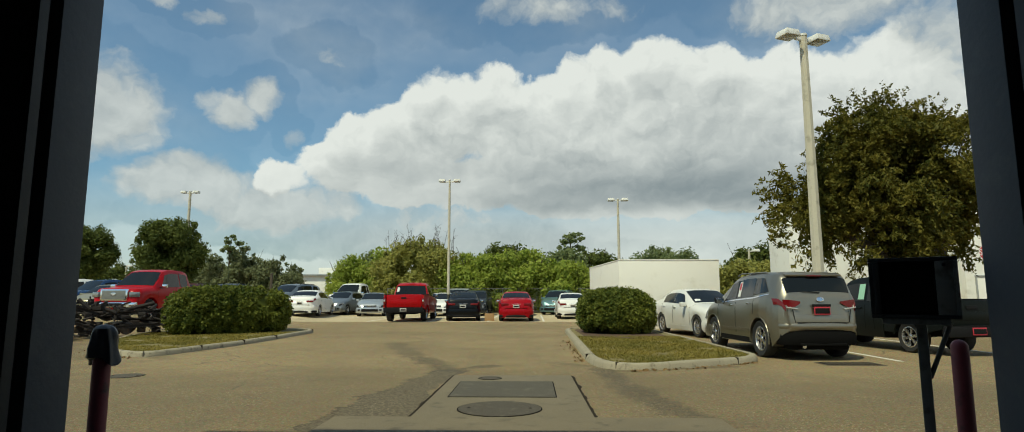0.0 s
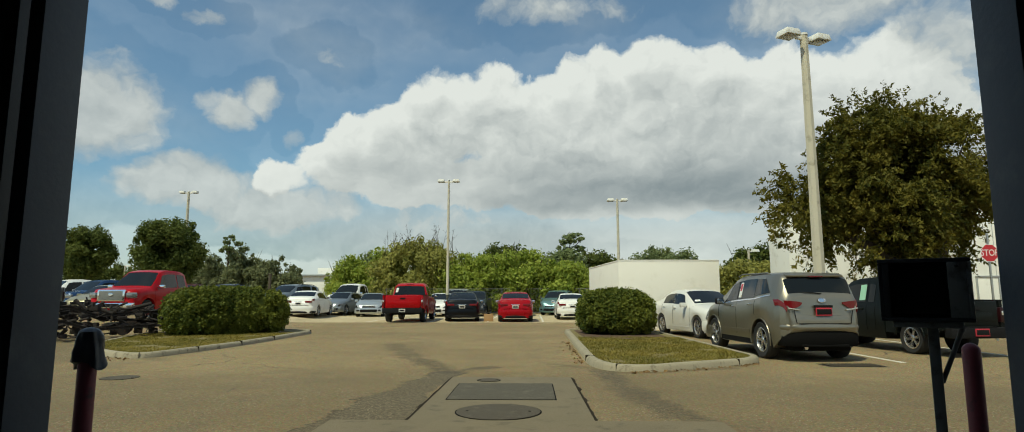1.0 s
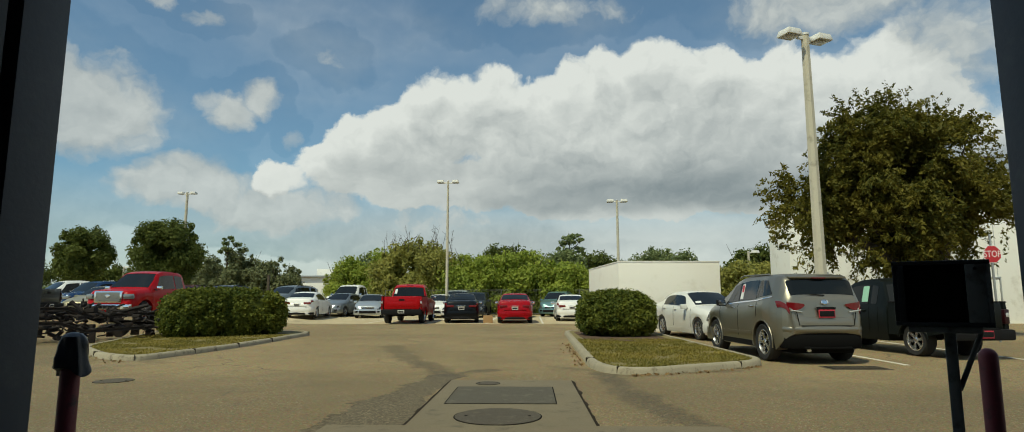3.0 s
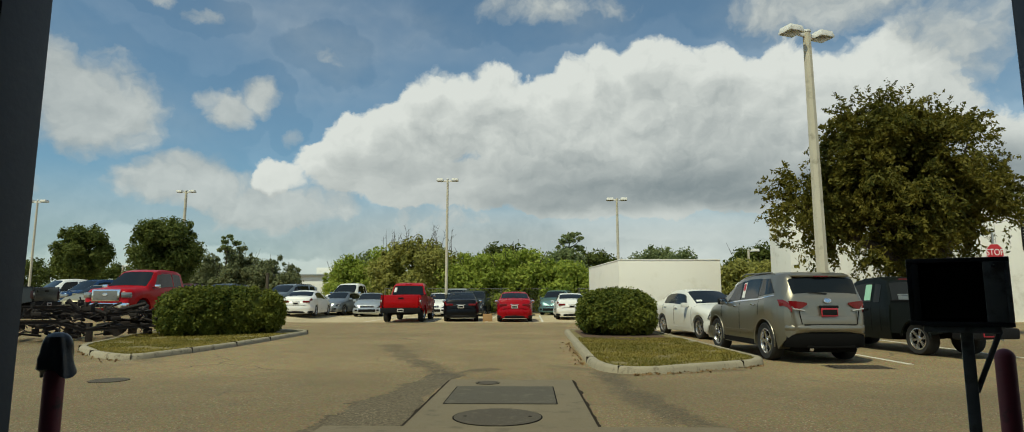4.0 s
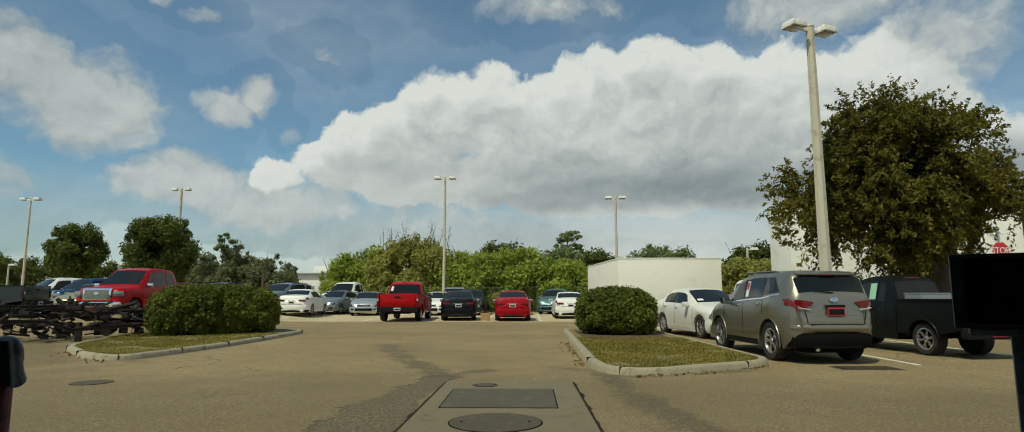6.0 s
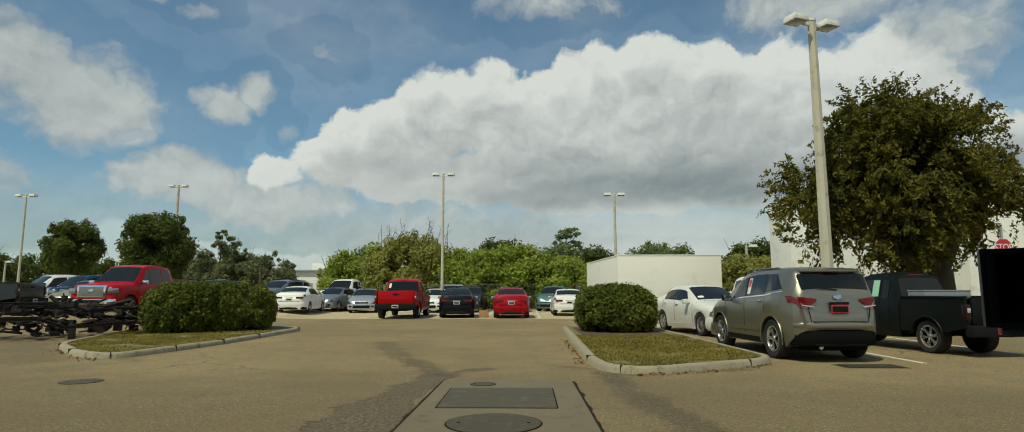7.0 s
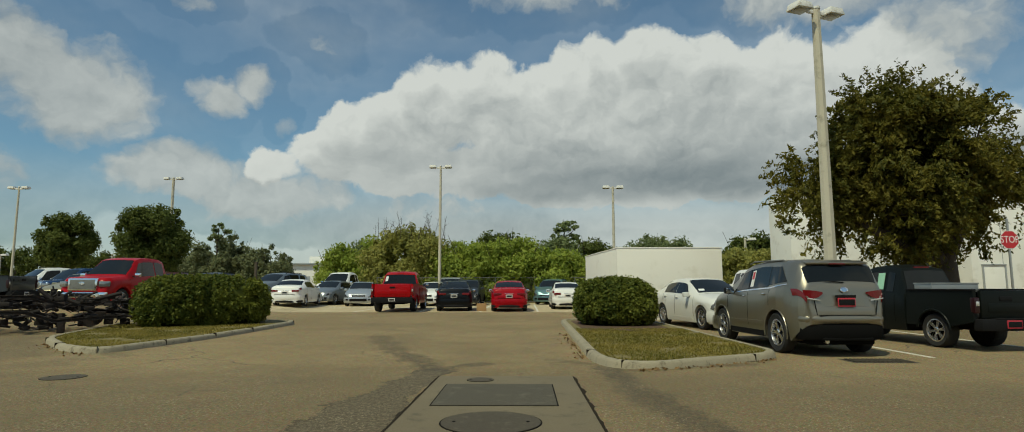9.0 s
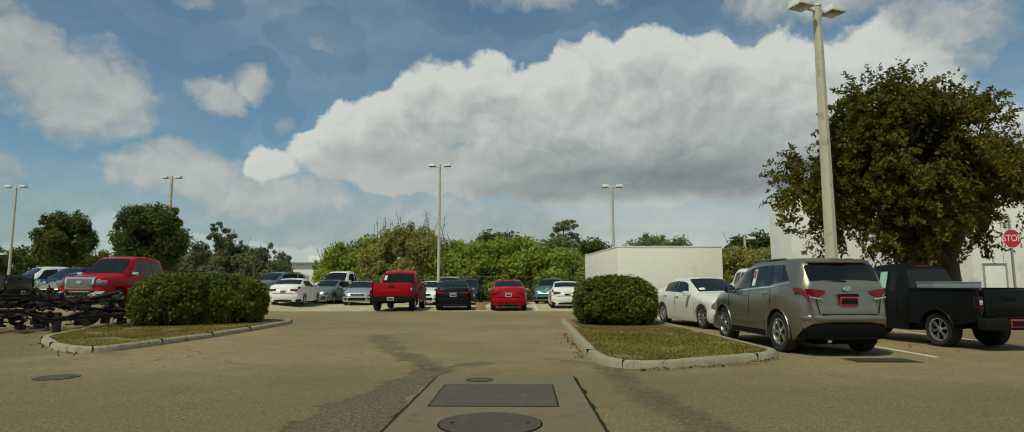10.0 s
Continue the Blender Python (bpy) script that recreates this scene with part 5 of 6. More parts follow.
def wheel_meshes(r, w, spokes):
    key = (round(r, 3), round(w, 3), spokes)
    if key in WHEELS:
        return WHEELS[key]
    bm = bmesh.new()
    ri = r * 0.66
    lathe(bm, [(ri, -w * 0.42), (r * 0.9, -w * 0.5), (r * 0.975, -w * 0.40), (r, -w * 0.25), (r, w * 0.25), (r * 0.975, w * 0.40), (r * 0.9, w * 0.5), (ri, w * 0.42), (ri * 0.97, w * 0.1), (ri * 0.97, -w * 0.3)], 30, True)
    bmesh.ops.holes_fill(bm, edges=[e for e in bm.edges if e.is_boundary])
    t = part("tmp", bm, M_TYRE)
    bm = bmesh.new()
    lathe(bm, [(ri * 1.0, w * 0.36), (ri * 1.01, w * 0.43), (ri * 0.93, w * 0.44), (ri * 0.88, w * 0.30), (ri * 0.86, -w * 0.1)], 30, True)
    lathe(bm, [(0.0, w * 0.40), (0.045, w * 0.41), (0.062, w * 0.36), (0.062, w * 0.1), (0.0, w * 0.1)], 14, True)
    for i in range(spokes):
        a = i * math.tau / spokes
        for da in (-0.11, 0.11):
            m = Matrix.Rotation(a + da, 4, "Z") @ Matrix.Translation((ri * 0.52, 0, w * 0.30))
            rr = bmesh.ops.create_cube(bm, size=1.0, matrix=m @ Matrix.Rotation(-0.06, 4, "Y") @ Matrix.Diagonal((ri * 0.86, ri * 0.12, w * 0.12, 1)))
    rim = part("tmp", bm, M_RIM)
    bm = lathe(bmesh.new(), [(ri * 0.87, -w * 0.05), (ri * 0.87, 0.0), (0.01, 0.01)], 20)
    back = part("tmp", bm, M_UNDER)
    WHEELS[key] = (t.data, rim.data, back.data)
    for o in (t, rim, back):
        bpy.data.objects.remove(o)
    return WHEELS[key]


def add_wheels(car, W, r, axles, w=0.22, spokes=5):
    t, rim, back = wheel_meshes(r, w, spokes)
    for a in axles:
        for s in (-1, 1):
            o = new("wheel", t)
            o.parent = car
            o.matrix_basis = Matrix.Translation((s * (W / 2 - w * 0.5 - 0.025), a, r)) @ Matrix.Rotation(radians(90 * s), 4, "Y") @ Matrix.Rotation(a + s, 4, "Z")
            for nm, d in (("rim", rim), ("brake_disc", back)):
                q = new(nm, d)
                q.parent = o


def plate_bar(car, y, z, face, red=False):
    """A number plate with a plain bar in place of its writing."""
    p = part("plate", box(bmesh.new(), (0, y, z), (0.31, 0.016, 0.15), 0.006), M_PLATERED if red else M_PLATEWHITE, car)
    part("plate_panel", box(bmesh.new(), (0, y + face * 0.010, z), (0.28, 0.006, 0.10) if red else (0.24, 0.006, 0.07), 0.002), M_TRIM if red else M_TRIM, p)
    return p


def bumper_bar(end, W, z0, z1, way, wrap=0.5, out=0.0):
    """A bumper that wraps round the corners; way: 1 at the nose, -1 at the tail."""
    w = W / 2
    half = [(0.992 * w, wrap), (0.985 * w, wrap * 0.6), (0.95 * w, wrap * 0.30), (0.87 * w, wrap * 0.13), (0.72 * w, 0.02), (0.45 * w, -0.015), (0.0, -0.03)]
    path = half + [(-x, d) for x, d in half[-2::-1]]
    h = z1 - z0
    prof = [(-0.06, z0), (-0.01, z0 + 0.004), (0.012, z0 + 0.2 * h), (0.02, z0 + 0.5 * h), (0.014, z0 + 0.8 * h), (-0.004, z1 - 0.004), (-0.06, z1)]
    bm = bmesh.new()
    rows = []
    for i, (x, d) in enumerate(path):
        p, q = Vector(path[max(0, i - 1)]), Vector(path[min(len(path) - 1, i + 1)])
        t = (q - p).normalized()
        n = Vector((t.y, -t.x))
        n = -n if n.x * x - n.y * 0.4 * (1 if abs(x) < 0.8 * w else 0) < -1e-6 or (abs(x) < 1e-6 and n.y > 0) else n
        rows.append([bm.verts.new((x + n.x * (o + out), end - way * (d + n.y * (o + out)), z)) for o, z in prof])
    for r0, r1 in zip(rows, rows[1:]):
        for j in range(len(prof) - 1):
            bm.faces.new((r0[j], r0[j + 1], r1[j + 1], r1[j]))
        bm.faces.new((r0[-1], r0[0], r1[0], r1[-1]))
    bm.faces.new(rows[0])
    bm.faces.new(rows[-1][::-1])
    return bm


def mirrors(car, x, y, z, mat):
    for s in (-1, 1):
        bm = box(bmesh.new(), (s * (x + 0.11), y, z), (0.20, 0.12, 0.14), 0.035)
        m = part("mirror", bm, mat, car)
        part("mirror_arm", box(bmesh.new(), (s * (x - 0.01), y + 0.02, z - 0.05), (0.12, 0.05, 0.035), 0.01), M_TRIM, m)
        part("mirror_glass", box(bmesh.new(), (s * (x + 0.11), y - 0.062, z), (0.16, 0.008, 0.11), 0.003), M_CHROME, m)


SEDAN = dict(
    top=[(2.32, 0.60), (2.28, 0.70), (2.12, 0.79), (1.75, 0.88), (1.02, 1.00), (0.55, 1.22), (0.14, 1.405), (-0.1, 1.44), (-0.45, 1.455), (-0.9, 1.42), (-1.25, 1.30), (-1.68, 1.12), (-2.1, 1.085), (-2.24, 1.05), (-2.30, 0.93), (-2.32, 0.8)],
    belt=[(2.32, 0.55), (2.2, 0.68), (1.75, 0.80), (1.02, 0.91), (0, 0.95), (-1.2, 0.99), (-2.1, 1.0), (-2.25, 0.96), (-2.32, 0.74)],
    plan=[(2.32, 0.62), (2.27, 0.76), (2.1, 0.89), (1.8, 0.965), (1.4, 0.99), (0.5, 1.0), (-1.2, 1.0), (-1.8, 0.975), (-2.1, 0.92), (-2.27, 0.84), (-2.32, 0.76)])
SUV = dict(
    top=[(2.43, 0.70), (2.39, 0.86), (2.2, 0.98), (1.7, 1.09), (1.22, 1.16), (0.75, 1.42), (0.36, 1.62), (0.1, 1.69), (-0.5, 1.735), (-1.3, 1.705), (-1.85, 1.635), (-2.08, 1.58), (-2.20, 1.40), (-2.33, 1.17), (-2.39, 1.08), (-2.42, 0.98), (-2.43, 0.85)],
    belt=[(2.43, 0.66), (2.3, 0.82), (1.7, 1.0), (1.2, 1.06), (0, 1.11), (-1.2, 1.18), (-1.9, 1.24), (-2.2, 1.2), (-2.36, 1.06), (-2.43, 0.80)],
    plan=[(2.43, 0.66), (2.36, 0.80), (2.15, 0.91), (1.8, 0.97), (1.2, 1.0), (-1.5, 1.0), (-1.8, 0.985), (-2.1, 0.955), (-2.28, 0.91), (-2.38, 0.85), (-2.43, 0.76)])


def scale_tab(tab, fy, fz):
    return {k: [(y * fy, z * (fz if k != "plan" else 1)) for y, z in v] for k, v in tab.items()}


def sedan(name, x, y, yaw, mat, label, L=4.64, W=1.776, H=1.455, tab=SEDAN, wheel=0.315, clear=0.19, suv=False, spokes=5, red_plate=False, mirror_mat=None, group="parked cars", z=0.0, category="car", decals=()):
    fy, fz = L / (4.64 if not suv else 4.86), H / (1.455 if not suv else 1.735)
    t = scale_tab(tab, fy, fz)
    ax = (1.36 * fy, -1.31 * fy) if not suv else (1.47 * fy, -1.32 * fy)
    sh = Shell(L, W, H, clear, wheel, ax, t["top"], t["belt"], t["plan"], 0.70 if not suv else 0.76)
    car = empty(name, pose(x, y, z + rise(x, y), 0, 0, yaw), label, category, group)
    body = part("body", sh.mesh(), mat, car, sharp=38)
    part("underbody", box(bmesh.new(), (0, 0, clear + 0.16), (W * 0.62, L * 0.88, 0.30), 0.04), M_UNDER, car)
    add_wheels(car, W, wheel, ax, 0.215 if not suv else 0.235, spokes)
    hl, tl = L / 2, -L / 2
    if not suv:
        ws, rw = (0.16, 0.96), (-1.02, -1.64)
        sides = [(0.60, -0.325, 0.34), (-0.35, -1.16, 0.0)]
        cut = -1.25
    else:
        ws, rw = (0.33, 1.17), (-2.085, -2.31)
        sides = [(0.72, -0.125, 0.36), (-0.15, -1.10, 0.0), (-1.125, -1.80, 0.22)]
        cut = None
    part("windscreen", sh.patch(ws[1] * fy, ws[0] * fy, 7.9, 10, both=True, ny=8), M_GLASS, car)
    part("rear_window", sh.patch(rw[0] * fy, rw[1] * fy, 7.9, 10, both=True, ny=6), M_GLASS, car)
    for a, b, sl in sides:
        for s in (-1, 1):
            part("side_window", sh.patch(a * fy, b * fy, 6.12, 6.92, s, 0.006, 8, 4, -sl * fy), M_GLASS, car)
    # doors: joints and handles
    for yj in ((0.92, -0.33, -1.2) if not suv else (1.0, -0.13, -1.1)):
        for s in (-1, 1):
            part("door_joint", sh.patch(yj * fy - 0.006, yj * fy + 0.006, 3.2, 6.0, s, 0.0035, 1, 8), M_UNDER, body)
    for yh in ((-0.16, -1.02) if not suv else (0.08, -0.90)):
        for s in (-1, 1):
            p = sh.at(yh * fy, 5.0)
            part("door_handle", box(bmesh.new(), (s * (p.x + 0.012), yh * fy, p.z), (0.035, 0.18, 0.03), 0.01), mat if not suv else M_CHROME, car)
    mirrors(car, sh.at(0.62 * fy, 6).x, (0.66 if not suv else 0.80) * fy, sh.at(0.62 * fy, 6).z + 0.05, mirror_mat or mat)
    for s in (-1, 1):
        part("sill_trim", sh.patch(0.85 * fy, -0.8 * fy, 2.1, 3.0, s, 0.004, 8, 3), M_TRIM if suv else mat, body)
    zt = sh.section(tl)[6][1]
    if suv:
        # tail lamps reaching on to the tailgate, bumper, spoiler, rails, badge
        for s in (-1, 1):
            part("tail_lamp", box(bmesh.new(), (s * W * 0.418, -2.255 * fy, 0.985 * fz), (0.09, 0.30, 0.12 * fz), 0.03, Matrix.Rotation(radians(s * 17), 4, "Z")), M_TAIL, car)
            lb = box(bmesh.new(), (s * W * 0.30, -2.425 * fy, 0.975 * fz), (W * 0.23, 0.06, 0.13 * fz), 0.022)
            for v in lb.verts:
                f = max(0.0, min(1.0, (abs(v.co.x) / W - 0.185) / 0.23))
                v.co.z = 0.995 * fz + (v.co.z - 0.995 * fz) * (0.45 + 0.55 * f)
                v.co.y += 0.05 * f * f
            inner = part("tail_lamp_inner", lb, M_TAIL, car)
            part("lamp_strip", box(bmesh.new(), (s * W * 0.325, -2.447 * fy, 0.935 * fz), (W * 0.14, 0.02, 0.028), 0.009, Matrix.Rotation(radians(-s * 9), 4, "Y")), M_CLEAR, inner)
            part("reflector", box(bmesh.new(), (s * 0.55, tl - 0.028, 0.50), (0.16, 0.03, 0.03), 0.008), M_TAIL, car)
            bm = bmesh.new()
            xr, zr = sh.at(-0.6 * fy, 7.7).x, sh.at(-0.6 * fy, 8).z
            for p, q in (((xr, 0.1, zr - 0.02), (xr, -0.05, zr + 0.025)), ((xr, -0.05, zr + 0.025), (xr, -1.5, zr + 0.005)), ((xr, -1.5, zr + 0.005), (xr, -1.65, zr - 0.04))):
                rod(bm, (s * p[0], p[1] * fy, p[2]), (s * q[0], q[1] * fy, q[2]), 0.018, n=8)
            part("roof_rail", bm, M_TRIM, car)
        part("spoiler", box(bmesh.new(), (0, -2.05 * fy, 1.605 * fz), (W * 0.66, 0.24, 0.05), 0.02, Matrix.Rotation(radians(14), 4, "X")), mat, car)
        part("brake_light", box(bmesh.new(), (0, -2.175 * fy, 1.578 * fz), (0.30, 0.02, 0.022), 0.005), M_TAIL, car)
        part("rear_bumper", bumper_bar(tl - 0.035, W * 0.97, 0.47, 0.66, -1, 0.55), mat, car)
        part("bumper_skirt", bumper_bar(tl - 0.03, W * 0.965, 0.26, 0.47, -1, 0.55), M_TRIM, car)
        for a_ in ax:
            for s in (-1, 1):
                bm = bmesh.new()
                rr = wheel * 1.16
                pts = [(a_ + rr * math.cos(v), wheel + rr * math.sin(v)) for v in np.linspace(-0.25, math.pi + 0.25, 18)]
                for p, q in zip(pts, pts[1:]):
                    rod(bm, (s * (W / 2 - 0.012), p[0], p[1]), (s * (W / 2 - 0.012), q[0], q[1]), 0.028, n=6)
                part("arch_trim", bm, M_TRIM, car)
        part("bumper_step", box(bmesh.new(), (0, tl - 0.03, 0.662), (1.0, 0.06, 0.016), 0.006), M_TRIM, car)
        part("tailgate_joint", box(bmesh.new(), (0, tl - 0.045, 0.685), (1.1, 0.02, 0.010)), M_UNDER, car, smooth=False)
        plate_bar(car, tl - 0.05, 0.81, -1, red_plate)
        bd = part("badge", lathe(bmesh.new(), [(0.075, 0), (0.075, 0.012), (0.055, 0.016), (0.05, 0.006)], 24), M_CHROME, car, "chrome oval badge")
        bd.matrix_basis = Matrix.Translation((0, tl - 0.022, 0.965 * fz)) @ Matrix.Rotation(radians(90), 4, "X") @ Matrix.Diagonal((1.2, 0.8, 1, 1))
        part("rear_wiper", rod(bmesh.new(), (-0.02, -2.35 * fy, 1.17 * fz), (-0.38, -2.325 * fy, 1.215 * fz), 0.010, 0.006, 6), M_TRIM, car)
        part("exhaust", rod(bmesh.new(), (-0.5, tl + 0.02, 0.26), (-0.5, tl + 0.25, 0.26), 0.035, n=12), M_CHROME, car)
    else:
        for s in (-1, 1):
            part("tail_lamp", sh.patch((-2.02) * fy, -2.285 * fy, 4.9, 6.05, s, 0.010, 5, 4), M_TAIL, car)
            part("tail_lamp_inner", box(bmesh.new(), (s * W * 0.31, tl - 0.006, 0.835 * fz), (W * 0.20, 0.07, 0.10), 0.02), M_TAIL, car)
        part("rear_bumper", bumper_bar(tl - 0.035, W * 0.965, 0.33, 0.62, -1, 0.5), mat, car)
        part("bumper_skirt", bumper_bar(tl - 0.02, W * 0.95, 0.20, 0.33, -1, 0.45), M_TRIM, car)
        part("boot_joint", box(bmesh.new(), (0, tl - 0.048, 0.642), (W * 0.6, 0.02, 0.012)), M_UNDER, car, smooth=False)
        plate_bar(car, tl - 0.05, 0.735 * fz, -1, red_plate)
        part("badge_strip", box(bmesh.new(), (0, tl - 0.04, 0.845 * fz), (0.42, 0.025, 0.025), 0.008), M_CHROME, car)
    # nose
    for s in (-1, 1):
        lamp = part("headlamp", sh.patch(1.90 * hl / 2.32, 2.305 * hl / 2.32, 4.55, 6.0, s, 0.010, 8, 4, 0.10), M_HEADLAMP, car)
        part("lamp_bezel", sh.patch(2.10 * hl / 2.32, 2.26 * hl / 2.32, 4.85, 5.6, s, 0.015, 4, 3), M_TRIM, lamp)
        part("fog_recess", box(bmesh.new(), (s * W * 0.36, hl + 0.01, 0.40), (0.16, 0.10, 0.10), 0.03), M_TRIM, car)
    part("front_bumper", bumper_bar(hl + 0.03, W * 0.985, 0.22, 0.52, 1, 0.60), mat, car)
    part("lower_grille", box(bmesh.new(), (0, hl + 0.06, 0.38), (W * 0.56, 0.06, 0.17), 0.025), M_TRIM, car)
    g = part("grille", box(bmesh.new(), (0, hl + 0.015, 0.62 * fz), (W * 0.44, 0.08, 0.11 * fz), 0.02), M_TRIM, car)
    for i in range(3):
        part("grille_bar", box(bmesh.new(), (0, hl + 0.058, (0.585 + 0.035 * i) * fz), (W * 0.42, 0.012, 0.010), 0.004), M_CHROME, g)
    part("bonnet_joint", sh.patch(1.05 * fy, 1.06 * fy, 6.3, 10, both=True, off=0.003, ny=1), M_UNDER, body)
    for kind, a, b, ka, kb, s, m2 in decals:
        part(kind, sh.patch(a * fy, b * fy, ka, kb, s, 0.011, 3, 3), m2, car)
    return car


def pickup(name, x, y, yaw, mat, label, L=5.89, W=2.0, H=1.93, wheel=0.39, bed=1.7, spokes=6, trim=M_TRIM, chrome=True, crew=False, toolbox=False, sticker=None, red_plate=False, group="parked cars", bumper=None, tail=None, note=False, sill=0.36):
    """A pickup: hood and cab in one skin, and an open bed of panels."""
    hl, tl = L / 2, -L / 2
    cab_y = tl + bed + 0.08
    belt_z, hood_z = 0.60 * H, 0.585 * H
    fz = H / 1.93
    nose = hl - 0.02
    cowl = hl - 1.25 * L / 5.89
    wtop = cowl - 0.75
    top = [(hl, 0.80 * fz), (hl - 0.04, 1.08 * fz), (hl - 0.2, 1.17 * fz), (hl - 0.8, 1.22 * fz), (cowl, 1.25 * fz), (wtop, 1.84 * fz), (wtop - 0.3, 1.91 * fz), ((wtop + cab_y) / 2, H), (cab_y + 0.45, 1.90 * fz), (cab_y + 0.22, 1.83 * fz), (cab_y + 0.03, 1.24 * fz), (cab_y, 1.16 * fz)]
    belt = [(hl, 0.80 * fz), (hl - 0.2, 1.06 * fz), (cowl, 1.12 * fz), (0, 1.18 * fz), (cab_y, 1.18 * fz)]
    plan = [(hl, 0.80), (hl - 0.07, 0.90), (hl - 0.3, 0.965), (hl - 0.7, 1.0), (cab_y, 1.0)]
    axles = (hl - 0.93 * L / 5.89, tl + 1.18 * L / 5.89)
    sh = Shell(L, W, H, sill, wheel, axles, top, belt, plan, 0.74, cab_y, hl, 0.5)
    t = empty(name, pose(x, y, rise(x, y), 0, 0, yaw), label, "pickup truck", group)
    body = part("cab", sh.mesh(), mat, t, sharp=38)
    part("chassis", box(bmesh.new(), (0, -0.1, 0.50), (W * 0.56, L * 0.9, 0.26), 0.03), M_UNDER, t)
    add_wheels(t, W, wheel, axles, 0.27, spokes)
    part("windscreen", sh.patch(cowl - 0.05, wtop + 0.03, 7.85, 10, both=True, ny=8), M_GLASS, t)
    part("rear_window", sh.patch(cab_y + 0.20, cab_y + 0.055, 8.0, 10, both=True, ny=5), M_GLASS, t)
    mid = wtop - 0.95 if crew else wtop - 0.72
    for s in (-1, 1):
        part("side_window", sh.patch(wtop + 0.42, mid + 0.04, 6.12, 6.9, s, 0.006, 8, 4, -0.42), M_GLASS, t)
        part("side_window", sh.patch(mid - 0.04, cab_y + 0.34, 6.12, 6.9, s, 0.006, 6, 4), M_GLASS, t)
        for yj in (cowl - 0.12, mid, cab_y + 0.28):
            part("door_joint", sh.patch(yj - 0.006, yj + 0.006, 3.2, 6.0, s, 0.0035, 1, 8), M_UNDER, body)
        p = sh.at(mid + 0.2, 5)
        part("door_handle", box(bmesh.new(), (s * (p.x + 0.015), mid + 0.2, p.z - 0.02), (0.04, 0.2, 0.04), 0.012), M_CHROME if chrome else mat, t)
        part("headlamp", box(bmesh.new(), (s * W * 0.385, hl - 0.07, 0.955 * fz), (W * 0.19, 0.16, 0.19 * fz), 0.035, Matrix.Rotation(radians(-s * 24), 4, "Z")), M_HEADLAMP, t)
    mirrors(t, sh.at(wtop + 0.3, 6).x + 0.03, wtop + 0.42, sh.at(0, 6).z + 0.10, M_CHROME if chrome else M_TRIM)
    # nose
    g = part("grille", box(bmesh.new(), (0, hl + 0.0, 0.94 * fz), (W * 0.56, 0.12, 0.42 * fz), 0.035), M_CHROME if chrome else M_TRIM, t)
    part("grille_mesh", box(bmesh.new(), (0, hl + 0.058, 0.94 * fz), (W * 0.48, 0.02, 0.32 * fz), 0.01), M_GREYPOST, g)
    bd = part("badge", lathe(bmesh.new(), [(0.07, 0), (0.07, 0.012), (0.05, 0.016), (0.045, 0.008)], 20), M_CHROME, g)
    bd.matrix_basis = Matrix.Translation((0, hl + 0.07, 0.97 * fz)) @ Matrix.Rotation(radians(-90), 4, "X") @ Matrix.Diagonal((1.3, 0.85, 1, 1))
    part("front_bumper", box(bmesh.new(), (0, hl + 0.02, 0.59 * fz), (W * 0.92, 0.24, 0.20 * fz), 0.06), M_CHROME if chrome else mat, t)
    part("bumper_grille", box(bmesh.new(), (0, hl + 0.135, 0.59 * fz), (W * 0.42, 0.03, 0.12 * fz), 0.015), M_TRIM, t)
    part("air_dam", box(bmesh.new(), (0, hl - 0.06, 0.43 * fz), (W * 0.82, 0.16, 0.16 * fz), 0.03), M_TRIM, t)
    for s in (-1, 1):
        part("fog_lamp", rod(bmesh.new(), (s * W * 0.33, hl + 0.12, 0.58 * fz), (s * W * 0.33, hl + 0.15, 0.58 * fz), 0.06, n=16), M_CLEAR, t)
    # bed: two side panels with arches, front wall, floor, tailgate
    zb, zr = (sill + 0.22) * fz, 1.30 * fz
    y1 = cab_y - 0.03
    r = wheel * 1.16
    ya = axles[1]
    b = empty("bed", Matrix.Identity(4), "", "")
    b.parent = t
    for s in (-1, 1):
        prof = [(y1, zb), (y1, zr), (tl + 0.02, zr), (tl + 0.02, zb + 0.12)]
        arch = [(ya + r * math.cos(a), wheel + r * math.sin(a)) for a in np.linspace(math.pi, 0, 15) if wheel + r * math.sin(a) > zb]
        prof += [(arch[0][0], zb)] + arch + [(arch[-1][0], zb)]
        bm = bmesh.new()
        xo, xi = s * W / 2 * 0.992, s * (W / 2 - 0.10)
        a_ = [bm.verts.new((xo + (0 if z < zr - 0.01 else -s * 0.03), yy, z)) for yy, z in prof]
        c_ = [bm.verts.new((xi, yy, z)) for yy, z in prof]
        n = len(prof)
        bm.faces.new(a_), bm.faces.new(c_[::-1])
        for i in range(n):
            bm.faces.new((a_[i], c_[i], c_[(i + 1) % n], a_[(i + 1) % n]))
        bmesh.ops.triangulate(bm, faces=[f for f in bm.faces if len(f.verts) > 4])
        part("side_panel", bm, mat, b, sharp=30)
        part("bed_rail", box(bmesh.new(), (s * (W / 2 - 0.06), (y1 + tl) / 2, zr + 0.012), (0.11, y1 - tl - 0.05, 0.03), 0.01), trim, b)
        # arch lip
        bm = bmesh.new()
        pts = [(ya + (r + 0.015) * math.cos(a), wheel + (r + 0.015) * math.sin(a)) for a in np.linspace(0.12, math.pi - 0.12, 14)]
